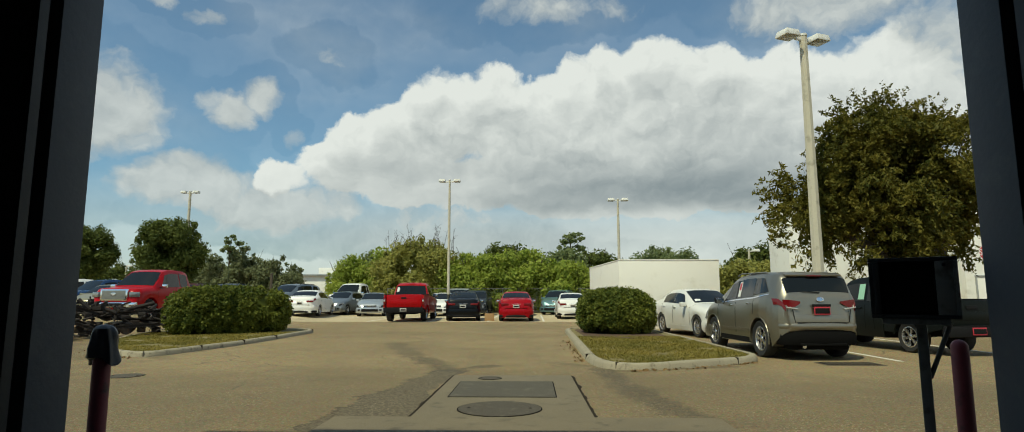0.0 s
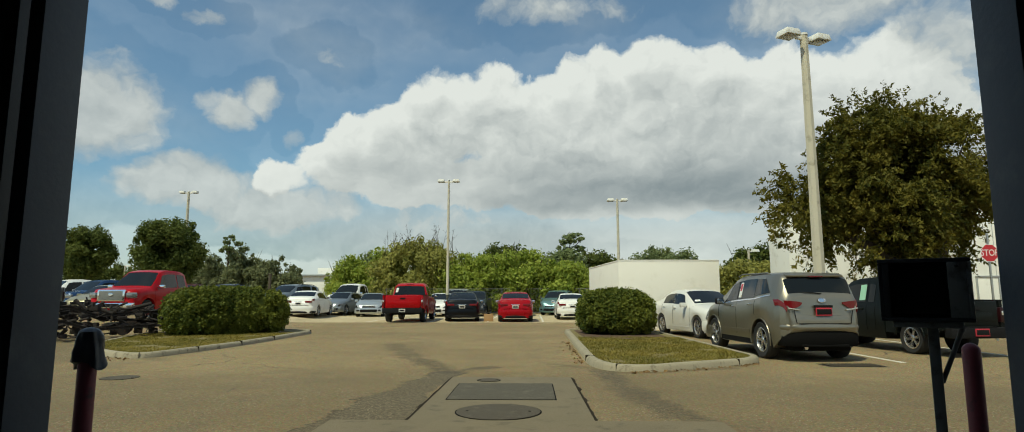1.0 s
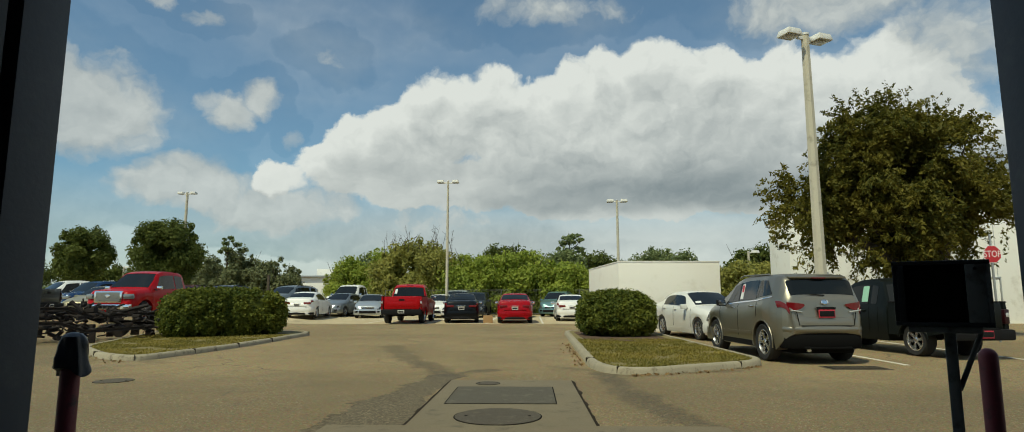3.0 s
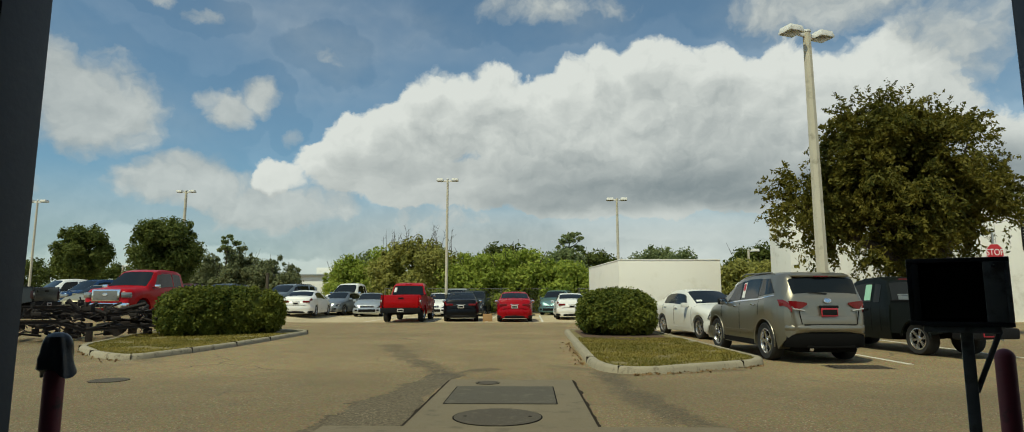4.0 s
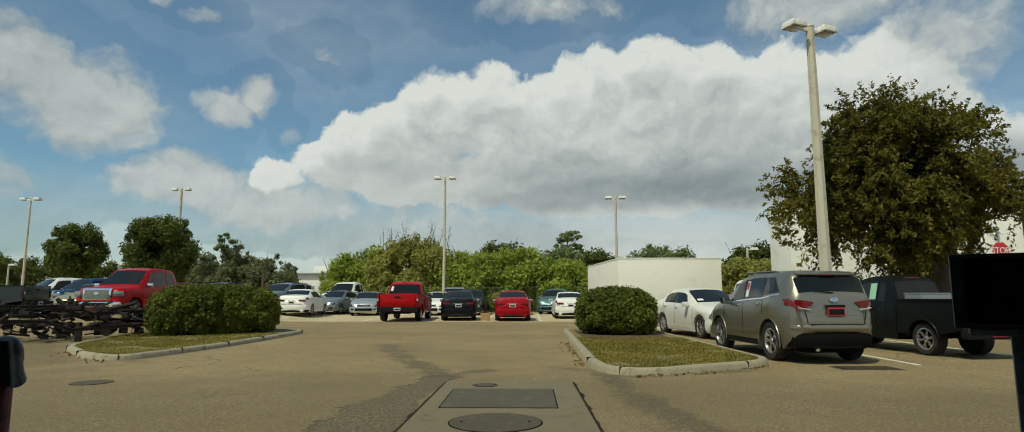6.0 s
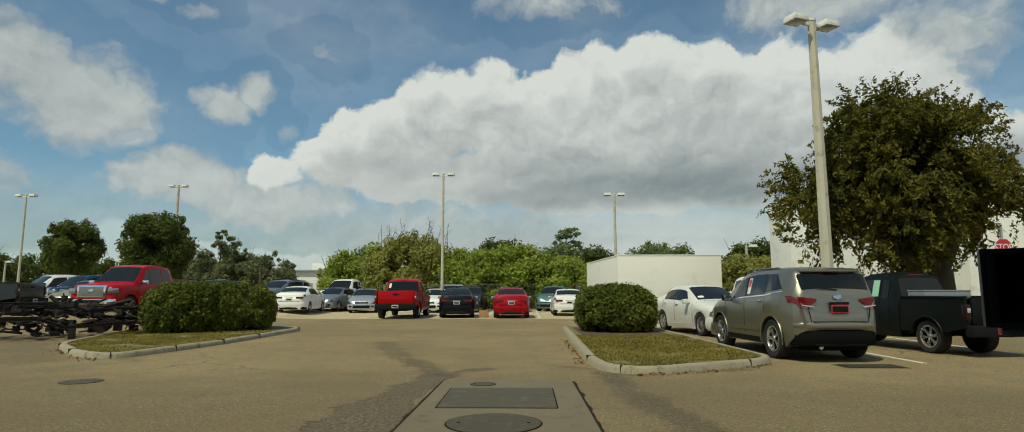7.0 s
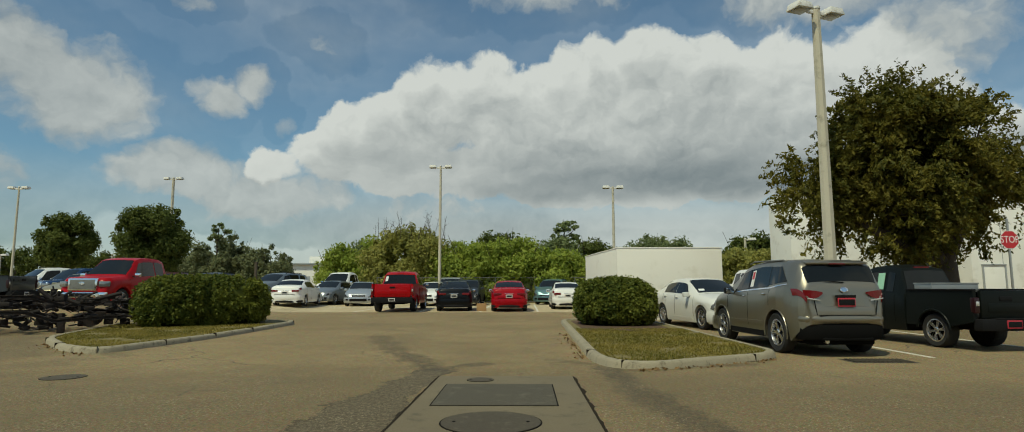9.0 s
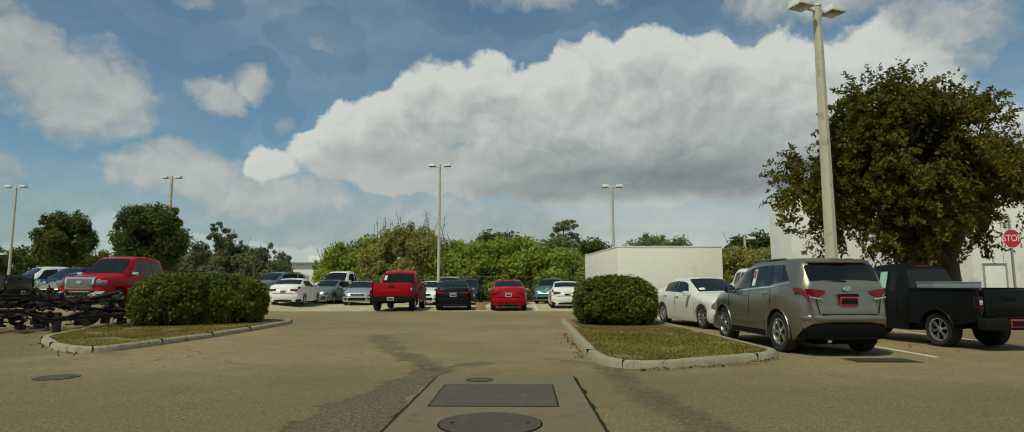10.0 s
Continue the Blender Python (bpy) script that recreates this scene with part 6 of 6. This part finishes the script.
        for p, q in zip(pts, pts[1:]):
            rod(bm, (s * (W / 2 + 0.0), p[0], p[1]), (s * (W / 2 + 0.0), q[0], q[1]), 0.022, n=6)
        part("arch_flare", bm, mat, b)
        tp = part("tail_lamp", box(bmesh.new(), (s * (W / 2 - 0.07), tl + 0.03, 0.98 * fz), (0.11, 0.11, 0.34 * fz), 0.025), tail or M_TAIL, t)
        part("reverse_lens", box(bmesh.new(), (s * (W / 2 - 0.07), tl - 0.034, 1.02 * fz), (0.07, 0.012, 0.10 * fz), 0.008), M_CLEAR, tp)
    part("bed_front", box(bmesh.new(), (0, y1 - 0.03, (zb + zr) / 2 + 0.05), (W - 0.22, 0.05, zr - zb - 0.1), 0.01), mat, b)
    part("bed_floor", box(bmesh.new(), (0, (y1 + tl) / 2, zb + 0.14), (W - 0.22, y1 - tl - 0.1, 0.06), 0.01), M_TRIM, b)
    tg = part("tailgate", box(bmesh.new(), (0, tl + 0.03, (zr + 0.70 * fz) / 2), (W - 0.34, 0.07, zr - 0.70 * fz), 0.02), mat, t)
    part("tailgate_handle", box(bmesh.new(), (0, tl - 0.012, zr - 0.15), (0.26, 0.02, 0.08), 0.012), M_TRIM, tg)
    part("tailgate_inset", box(bmesh.new(), (0, tl - 0.007, 0.93 * fz), (W - 0.62, 0.008, 0.20 * fz), 0.003), mat, tg)
    part("rear_bumper", box(bmesh.new(), (0, tl - 0.04, 0.57 * fz), (W * 0.96, 0.20, 0.25 * fz), 0.04), bumper or trim, t)
    part("bumper_step", box(bmesh.new(), (0, tl - 0.05, 0.70 * fz), (W * 0.5, 0.17, 0.02), 0.005), M_TRIM, t)
    plate_bar(t, tl - 0.148, 0.585 * fz, -1, red_plate)
    part("brake_light", box(bmesh.new(), (0, cab_y + 0.25, 1.865 * fz), (0.36, 0.04, 0.03), 0.008), M_TAIL, t)
    if toolbox:
        tb = part("toolbox", box(bmesh.new(), (0, y1 - 0.33, zr + 0.04), (W - 0.30, 0.45, 0.16), 0.015), M_GALV, t, "diamond-plate aluminium toolbox across the bed")
        part("toolbox_lid", box(bmesh.new(), (0, y1 - 0.33, zr + 0.135), (W - 0.28, 0.47, 0.03), 0.008), M_GALV, tb)
    if note:
        part("window_note", sh.patch(cab_y + 0.175, cab_y + 0.10, 8.12, 8.5, -1, 0.012, 2, 2), M_STICKER, t, "white paper note")
    if sticker:
        part("window_sticker", sh.patch(*sticker, 0.012, 3, 3), M_GREENSTICK, t, "pale green paper sticker")
    return t


def crossover(x, y, yaw, mat, label):
    """A three-row family SUV seen from behind, with a full-width rear window and wrap-round tail lamps."""
    W, H, wheel, clear = 1.72, 1.70, 0.365, 0.24
    ax = (1.225, -1.225)
    tl, hl = -2.06, 2.0
    top = [(hl, 0.62), (2.01, 0.82), (1.88, 0.95), (1.55, 1.05), (1.05, 1.13), (0.62, 1.39), (0.26, 1.585), (0.0, 1.65), (-0.5, 1.70), (-1.1, 1.695), (-1.6, 1.665), (-1.76, 1.635), (-1.83, 1.575), (-1.91, 1.42), (-1.985, 1.27), (-2.015, 1.20), (-2.035, 1.10), (-2.05, 1.0), (tl, 0.86)]
    belt = [(hl, 0.58), (1.93, 0.80), (1.55, 0.96), (1.05, 1.03), (0.0, 1.09), (-1.0, 1.14), (-1.6, 1.22), (-1.89, 1.22), (-1.985, 1.17), (-2.025, 1.08), (-2.045, 0.98), (tl, 0.80)]
    plan = [(hl, 0.66), (1.99, 0.80), (1.85, 0.90), (1.6, 0.965), (1.225, 0.995), (0.6, 0.975), (-0.5, 0.975), (-1.0, 0.99), (-1.3, 1.0), (-1.55, 0.975), (-1.75, 0.93), (-1.9, 0.88), (-2.0, 0.82), (tl, 0.74)]
    sh = Shell(hl - tl, W, H, clear, wheel, ax, top, belt, plan, 0.775, tl, hl, 0.7, (-1.66, 0.31))
    car = empty("suv", pose(x, y, 0, 0, 0, yaw), label, "SUV", "parked cars")
    body = part("body", sh.mesh(), mat, car, sharp=42)
    part("underbody", box(bmesh.new(), (0, 0, 0.37), (W * 0.66, 3.9, 0.34), 0.04), M_UNDER, car)
    add_wheels(car, W, wheel, ax, 0.235, 5)
    part("windscreen", sh.patch(1.02, 0.28, 7.9, 10, both=True, ny=8), M_GLASS, car)
    rw = part("rear_window", sh.patch(-1.835, -1.98, 7.35, 10, both=True, ny=8, nk=7), M_GLASS, car)
    part("rear_wiper", rod(bmesh.new(), (0.02, -2.01, 1.275), (-0.32, -2.0, 1.30), 0.010, 0.006, 6), M_TRIM, rw)
    for s in (-1, 1):
        part("side_window", sh.patch(0.62, -0.05, 6.14, 6.93, s, 0.006, 8, 4, -0.33), M_GLASS, car)
        part("side_window", sh.patch(-0.09, -0.93, 6.14, 6.93, s, 0.006, 8, 4), M_GLASS, car)
        part("quarter_window", sh.patch(-1.60, -0.945, 6.20, 6.91, s, 0.006, 8, 4, 0.26), M_GLASS, car)
        part("pillar_trim", sh.patch(-0.05, -0.09, 6.14, 6.93, s, 0.007, 1, 4), M_TRIM, car)
        part("window_strip", sh.patch(0.78, -1.62, 6.05, 6.10, s, 0.007, 24, 2), M_CHROME, car)
        for yj in (0.90, -0.07, -1.0):
            part("door_joint", sh.patch(yj - 0.005, yj + 0.005, 3.2, 6.0, s, 0.0035, 1, 8), M_UNDER, body)
        for yh in (0.10, -0.80):
            q = sh.at(yh, 5.05)
            part("door_handle", box(bmesh.new(), (s * (q.x + 0.014), yh, q.z), (0.035, 0.17, 0.028), 0.01), M_CHROME, car)
        part("sill_trim", sh.patch(0.80, -0.78, 2.1, 2.9, s, 0.004, 8, 3), M_TRIM, body)
        part("door_crease", sh.patch(0.74, -0.74, 3.35, 3.55, s, 0.014, 8, 3), mat, body)
        # wrap-round lamp on the flank, its taper on the tailgate and the clear strip below
        part("tail_lamp", sh.patch(-1.80, -2.03, 4.74, 5.16, s, 0.014, 8, 5, 0.06), M_TAIL, car)
        inner = bmesh.new()
        for k, (lx, zt, zb) in enumerate(((0.70, 1.145, 0.975), (0.60, 1.14, 0.985), (0.48, 1.125, 1.02), (0.40, 1.11, 1.075))):
            for dy in (0.0, 0.05):
                for zz in (zt, zb):
                    inner.verts.new((s * lx, -2.075 + 0.07 * max(0, lx - 0.55) / 0.15 + dy, zz))
        bmesh.ops.convex_hull(inner, input=inner.verts[:])
        lamp = part("tail_lamp_inner", inner, M_TAIL, car)
        part("lamp_strip", box(bmesh.new(), (s * 0.56, -2.072, 0.985), (0.22, 0.03, 0.022), 0.006, Matrix.Rotation(radians(-s * 9), 4, "Y")), M_CLEAR, lamp)
        bm = bmesh.new()
        xr, zr = sh.at(-0.6, 7.6).x, sh.at(-0.6, 8).z
        for p, q in (((0.12, -0.03), (-0.05, 0.012)), ((-0.05, 0.012), (-1.25, 0.002)), ((-1.25, 0.002), (-1.42, -0.05))):
            rod(bm, (s * xr, p[0], zr + p[1]), (s * xr, q[0], zr + q[1]), 0.015, n=8)
        part("roof_rail", bm, M_GREYPOST, car)
        for a in ax:
            bm = bmesh.new()
            rr = wheel * 1.17
            pts = [(a + rr * math.cos(v), wheel + rr * math.sin(v)) for v in np.linspace(-0.2, math.pi + 0.2, 20)]
            for p, q in zip(pts, pts[1:]):
                rod(bm, (s * (W / 2 - 0.016), p[0], p[1]), (s * (W / 2 - 0.016), q[0], q[1]), 0.012, n=6)
            part("arch_lip", bm, mat, car)
        head = part("headlamp", sh.patch(1.66, 2.0, 4.6, 6.0, s, 0.010, 8, 4, 0.10), M_HEADLAMP, car)
        part("lamp_bezel", sh.patch(1.80, 1.95, 4.9, 5.6, s, 0.015, 4, 3), M_TRIM, head)
    mirrors(car, sh.at(0.60, 6).x - 0.02, 0.68, sh.at(0.6, 6).z + 0.06, M_TRIM)
    part("spoiler", box(bmesh.new(), (0, -1.79, 1.632), (1.10, 0.18, 0.035), 0.015, Matrix.Rotation(radians(15), 4, "X")), mat, car)
    part("brake_light", box(bmesh.new(), (0, -1.885, 1.60), (0.28, 0.02, 0.02), 0.005), M_TAIL, car)
    # tailgate: pressed panel, handle bar over the plate, badge, joints
    part("tailgate_joint", box(bmesh.new(), (0, tl - 0.045, 0.715), (0.98, 0.02, 0.010)), M_UNDER, car, smooth=False)
    for s in (-1, 1):
        part("tailgate_joint", box(bmesh.new(), (s * 0.54, tl - 0.024, 0.84), (0.008, 0.02, 0.25), 0, Matrix.Rotation(radians(s * 10), 4, "Y")), M_UNDER, car, smooth=False)
    part("handle_recess", box(bmesh.new(), (0, tl - 0.028, 1.035), (0.36, 0.03, 0.05), 0.012), M_TRIM, car)
    plate_bar(car, tl - 0.045, 0.935, -1, True)
    bd = part("badge", lathe(bmesh.new(), [(0.06, 0), (0.06, 0.012), (0.045, 0.016), (0.04, 0.006)], 24), M_CHROME, car, "chrome oval badge")
    bd.matrix_basis = Matrix.Translation((0, -2.045, 1.145)) @ Matrix.Rotation(radians(80), 4, "X") @ Matrix.Diagonal((1.2, 0.8, 1, 1))
    part("rear_bumper", bumper_bar(tl - 0.035, W * 0.90, 0.575, 0.71, -1, 0.55), mat, car)
    part("bumper_skirt", bumper_bar(tl - 0.018, W * 0.89, 0.29, 0.575, -1, 0.55), M_UNDER, car)
    part("skid_plate", box(bmesh.new(), (0, tl + 0.02, 0.31), (0.9, 0.14, 0.05), 0.02), M_UNDER, car)
    part("exhaust", rod(bmesh.new(), (-0.36, tl - 0.01, 0.27), (-0.36, tl + 0.25, 0.27), 0.038, n=14), M_CHROME, car)
    # nose
    part("front_bumper", bumper_bar(hl + 0.03, W * 0.985, 0.24, 0.54, 1, 0.60), mat, car)
    part("grille", box(bmesh.new(), (0, hl + 0.015, 0.68), (W * 0.46, 0.08, 0.16), 0.02), M_TRIM, car)
    part("lower_grille", box(bmesh.new(), (0, hl + 0.06, 0.40), (W * 0.56, 0.06, 0.17), 0.025), M_TRIM, car)
    part("window_sticker", sh.patch(-0.14, -0.27, 6.2, 6.85, -1, 0.011, 3, 3), M_STICKER, car, "white paper price sticker")
    part("window_label", sh.patch(-0.16, -0.25, 6.5, 6.8, -1, 0.014, 3, 3), M_PLATERED, car, "red printed panel")
    return car


def build_vehicles():
    C = {k: paint(k, *v) for k, v in dict(
        tan=((0.29, 0.268, 0.215), 0.8, 0.33, 0.06, 0.3), graphite=((0.006, 0.008, 0.007), 0.0, 0.40, 0.06, 0.05, 0.14), white=((0.80, 0.80, 0.78), 0.0, 0.25), pearl=((0.74, 0.73, 0.68), 0.1, 0.25),
        red=((0.30, 0.002, 0.008), 0.0, 0.28, 0.06, 0.1, 0.18), truckred=((0.36, 0.002, 0.005), 0.0, 0.3, 0.06, 0.1, 0.18), black=((0.004, 0.005, 0.007), 0.0, 0.3, 0.06, 0.06, 0.2), silver=((0.50, 0.53, 0.55), 0.6, 0.3), slate=((0.22, 0.25, 0.27), 0.6, 0.3),
        steel=((0.30, 0.32, 0.33), 0.7, 0.3), teal=((0.16, 0.27, 0.28), 0.5, 0.3), gold=((0.36, 0.33, 0.22), 0.5, 0.32), navy=((0.02, 0.05, 0.13), 0.2, 0.25), charcoal=((0.035, 0.038, 0.042), 0.3, 0.3), cream=((0.62, 0.58, 0.30), 0.0, 0.3), maroon=((0.09, 0.03, 0.03), 0.2, 0.3)).items()}
    big = dict(suv=True, tab=SUV)
    # beside the island
    crossover(5.48, 13.97, 4.5, C["tan"], "metallic tan-grey family SUV with dark rear window parked in a stall")
    pickup("pickup_truck", 8.72, 15.18, 9, C["graphite"], "dark graphite pickup with an aluminium toolbox and alloy wheels", 4.7, 1.38, 1.67, 0.335, 1.58, 6, toolbox=True, chrome=False, red_plate=True, tail=M_TAILDARK, sill=0.27, sticker=(0.14, -0.06, 6.2, 6.85, -1))
    sedan("sedan", 5.58, 20.0, 191, C["pearl"], "white mid-size sedan facing the lane beside the hedge", 4.5, 1.66, 1.44, SEDAN, 0.32, 0.17, spokes=7, decals=[("window_sticker", 0.75, 0.86, 8.2, 8.9, 1, M_STICKER)])
    # first row across the lane, rear ends towards it
    sedan("sedan", -0.66, 32.4, 1.5, C["red"], "bright red compact sedan parked nose-in", red_plate=False)
    sedan("sedan", -3.46, 32.9, 5, C["black"], "black compact sedan parked nose-in", red_plate=False)
    pickup("pickup_truck", -6.1, 32.3, 2, C["truckred"], "bright red full-size pickup with black bumper parked nose-in", 5.5, 2.0, 1.93, 0.39, 1.95, 6, chrome=False, note=True)
    sedan("sedan", -12.85, 36.1, 4, C["white"], "white compact sedan parked at an angle")
    sedan("sedan", 2.36, 35.2, 0, C["white"], "older boxy white sedan parked nose-in", 4.45, 1.70, 1.40)
    # second row, noses towards the lane
    sedan("hatchback", -12.4, 41.0, 172, C["steel"], "blue-grey hatchback facing the lane", 4.5, 1.76, 1.47)
    sedan("sedan", -10.2, 40.3, 188, C["silver"], "silver sedan facing the lane", 4.8, 1.82, 1.47)
    pickup("pickup_truck", -12.9, 45.3, 170, C["white"], "tall white heavy pickup with a wide grille", 5.2, 2.03, 2.05, 0.42, 1.9, 6)
    sedan("sedan", -5.7, 40.4, 176, C["white"], "white sedan between a red pickup and a black sedan", 4.6, 1.78, 1.46)
    sedan("suv", -4.95, 43.2, 180, C["silver"], "silver off-road SUV facing the lane", 4.7, 1.88, 1.78, **big, category="SUV")
    sedan("suv", -3.5, 40.9, 178, C["charcoal"], "dark charcoal crossover behind a black sedan", 4.5, 1.8, 1.62, **big, category="SUV")
    sedan("hatchback", -0.75, 40.9, 180, C["charcoal"], "dark grey hatchback behind a red sedan", 4.5, 1.78, 1.55)
    sedan("sedan", 1.0, 47.6, 90, C["white"], "white sedan standing side-on near the scrub", 4.7, 1.8, 1.46)
    sedan("suv", 2.05, 43.0, 165, C["teal"], "grey-teal crossover facing the lane", 4.4, 1.8, 1.66, **big, category="SUV")
    sedan("suv", 5.3, 52.0, 150, C["slate"], "grey van-like SUV beyond the enclosure", 4.7, 1.9, 1.75, **big, category="SUV")
    pickup("pickup_truck", 10.2, 27.8, 180, C["white"], "white pickup behind the enclosure wall", 5.6, 2.0, 1.9, 0.39, 1.9)
    sedan("suv", -16.0, 41.0, 165, C["slate"], "dark silver SUV behind a white sedan", 4.7, 1.88, 1.72, **big, category="SUV")
    # left part of the lot
    pickup("pickup_truck", -14.95, 24.3, 181, C["truckred"], "bright red crew pickup with a chrome grille and mirrors", 5.0, 1.78, 1.95, 0.40, 1.25, crew=True)
    sedan("sedan", -20.4, 29.5, 188, C["gold"], "pale gold sedan beside a red pickup", 4.7, 1.8, 1.46)
    pickup("pickup_truck", -23.0, 25.2, 101, C["charcoal"], "dark charcoal pickup parked side-on", 5.6, 2.0, 1.9, 0.4, 1.95, chrome=False, tail=M_TAILDARK)
    pickup("pickup_truck", -27.6, 37.0, 150, C["white"], "white work pickup among parked cars", 5.6, 2.0, 1.95, 0.4, 1.9)
    sedan("sedan", -30.5, 37.5, 150, C["navy"], "dark navy sedan in the far rows", 4.7, 1.8, 1.46)
    pickup("pickup_truck", -25.4, 36.5, 160, C["navy"], "blue pickup in the far rows", 5.6, 2.0, 1.9, 0.4, 1.9)
    sedan("suv", -22.6, 40.0, 185, C["maroon"], "dark maroon SUV behind the hedge", 4.7, 1.9, 1.75, **big, category="SUV")
    sedan("suv", -20.4, 41.0, 175, C["charcoal"], "charcoal SUV behind the hedge", 4.7, 1.9, 1.75, **big, category="SUV")


def build_scrap():
    """Rusty truck chassis and axles lying beside the island."""
    s = empty("scrap_chassis", pose(-13.35, 17.6, 0, 0, 0, 30), "rusty black vehicle chassis frames and axles lying on the ground", "scrap metal")
    def beam(a, b, w, h, name="beam"):
        a, b = Vector(a), Vector(b)
        m = Matrix.Translation((a + b) / 2) @ (b - a).to_track_quat("X", "Z").to_matrix().to_4x4()
        bm = bmesh.new()
        for c, sz in (((0, 0, h / 2), ((b - a).length, w, 0.012)), ((0, 0, -h / 2), ((b - a).length, w, 0.012)), ((0, w / 2, 0), ((b - a).length, 0.012, h))):
            box(bm, c, sz)
        bmesh.ops.transform(bm, matrix=m, verts=bm.verts[:])
        part(name, bm, M_RUST, s, smooth=False)
    for z0, yo, tilt in ((0.36, -0.9, 0.12), (0.62, 0.9, -0.14), (0.74, 0.0, 0.1)):
        for sy in (-0.42, 0.42):
            pts = [(-2.6, yo + sy, z0), (-1.4, yo + sy, z0 + 0.02), (-0.9, yo + sy * 1.1, z0 + 0.2), (0.2, yo + sy * 1.1, z0 + 0.2), (0.8, yo + sy, z0 - 0.03), (2.4, yo + sy * 0.9, z0 - 0.05 + tilt)]
            for a, b in zip(pts, pts[1:]):
                beam(a, b, 0.05, 0.075)
        for xx in (-2.4, -1.2, 0.0, 1.2, 2.2):
            beam((xx, yo - 0.44, z0 + 0.03), (xx + 0.08, yo + 0.44, z0 + 0.05), 0.08, 0.1, "crossmember")
    for xx, yo in ((-1.9, -0.6), (1.5, -0.3), (0.3, 0.9)):
        bm = rod(bmesh.new(), (xx, yo - 0.75, 0.3), (xx + 0.1, yo + 0.75, 0.3), 0.05, n=12)
        bmesh.ops.create_uvsphere(bm, u_segments=14, v_segments=8, radius=0.17, matrix=Matrix.Translation((xx + 0.05, yo + 0.05, 0.3)) @ Matrix.Diagonal((1, 0.8, 1, 1)))
        for e in (-0.75, 0.75):
            rod(bm, (xx + 0.05, yo + e - 0.05, 0.3), (xx + 0.05, yo + e + 0.05, 0.3), 0.16, n=18)
        part("axle", bm, M_RUST, s)
    g = random.Random(2)
    for _ in range(290):
        a = Vector((g.uniform(-2.6, 2.5), g.uniform(-1.1, 1.5), g.uniform(0.12, 0.98)))
        d = Vector((g.uniform(-1, 1), g.uniform(-0.8, 0.8), g.uniform(-0.6, 0.6))) * g.uniform(0.15, 0.7)
        if (a + d).z < 0.06:
            d.z = 0.1
        part("rod", rod(bmesh.new(), a, a + d, g.choice((0.012, 0.02, 0.03, 0.055)), n=8), M_RUST, s)
        if _ % 3 == 0:
            part("bracket", box(bmesh.new(), a + d * 0.5, (g.uniform(0.1, 0.3), g.uniform(0.06, 0.2), g.uniform(0.05, 0.2)), 0.012, Matrix.Rotation(g.uniform(0, 3), 4, "Z")), M_RUST, s)
    for xx, yo in ((-2.4, -1.0), (-0.9, -1.0), (0.9, -0.9), (2.2, 0.6), (-2.0, 1.5)):
        part("stand", box(bmesh.new(), (xx, yo, 0.2), (0.16, 0.16, 0.4), 0.01), M_RUST, s)
    b = empty("cardboard_box", pose(-1.98, 31.2, 0, 0, 0, 4), "brown cardboard box on the asphalt between two cars", "box")
    part("carton", box(bmesh.new(), (0, 0, 0.18), (0.48, 0.4, 0.36), 0.008), M_CARD, b)
    for sx in (-1, 1):
        part("flap", box(bmesh.new(), (sx * 0.12, 0, 0.368), (0.235, 0.4, 0.008), 0.002, Matrix.Rotation(radians(-5 * sx), 4, "Y")), M_CARD, b)


def build_litter():
    g = random.Random(12)
    B = []
    for i in range(300):
        a = g.uniform(0, 1)
        B.append((1.75 + 2.5 * a, 10.25 + 1.40 * a - g.expovariate(12.0), 0.015, 0.03, 0.03, 0.006))
    for i in range(160):
        B.append((1.16 - g.expovariate(14.0), g.uniform(11.6, 17), 0.012, 0.03, 0.03, 0.005))
    for i in range(200):
        t = g.uniform(0, 1)
        B.append((-7.7 - 2.4 * t, 12.2 + 2.0 * t - g.expovariate(10.0), 0.012, 0.03, 0.03, 0.005))
    tagged(leaves("fallen_leaves", B, 700, 0.034, L_DRY, None, 3, up=1.5), "dry brown leaves gathered along the kerbs", "leaves", kind="stuff")


build_ground()
build_bay()
build_pad()
build_islands()
build_bollards()
build_screen_box()
build_buildings()
build_poles()
build_stop_sign()
build_trees()
build_fence()
build_wood_post()
build_lines()
build_vehicles()
build_scrap()
build_litter()
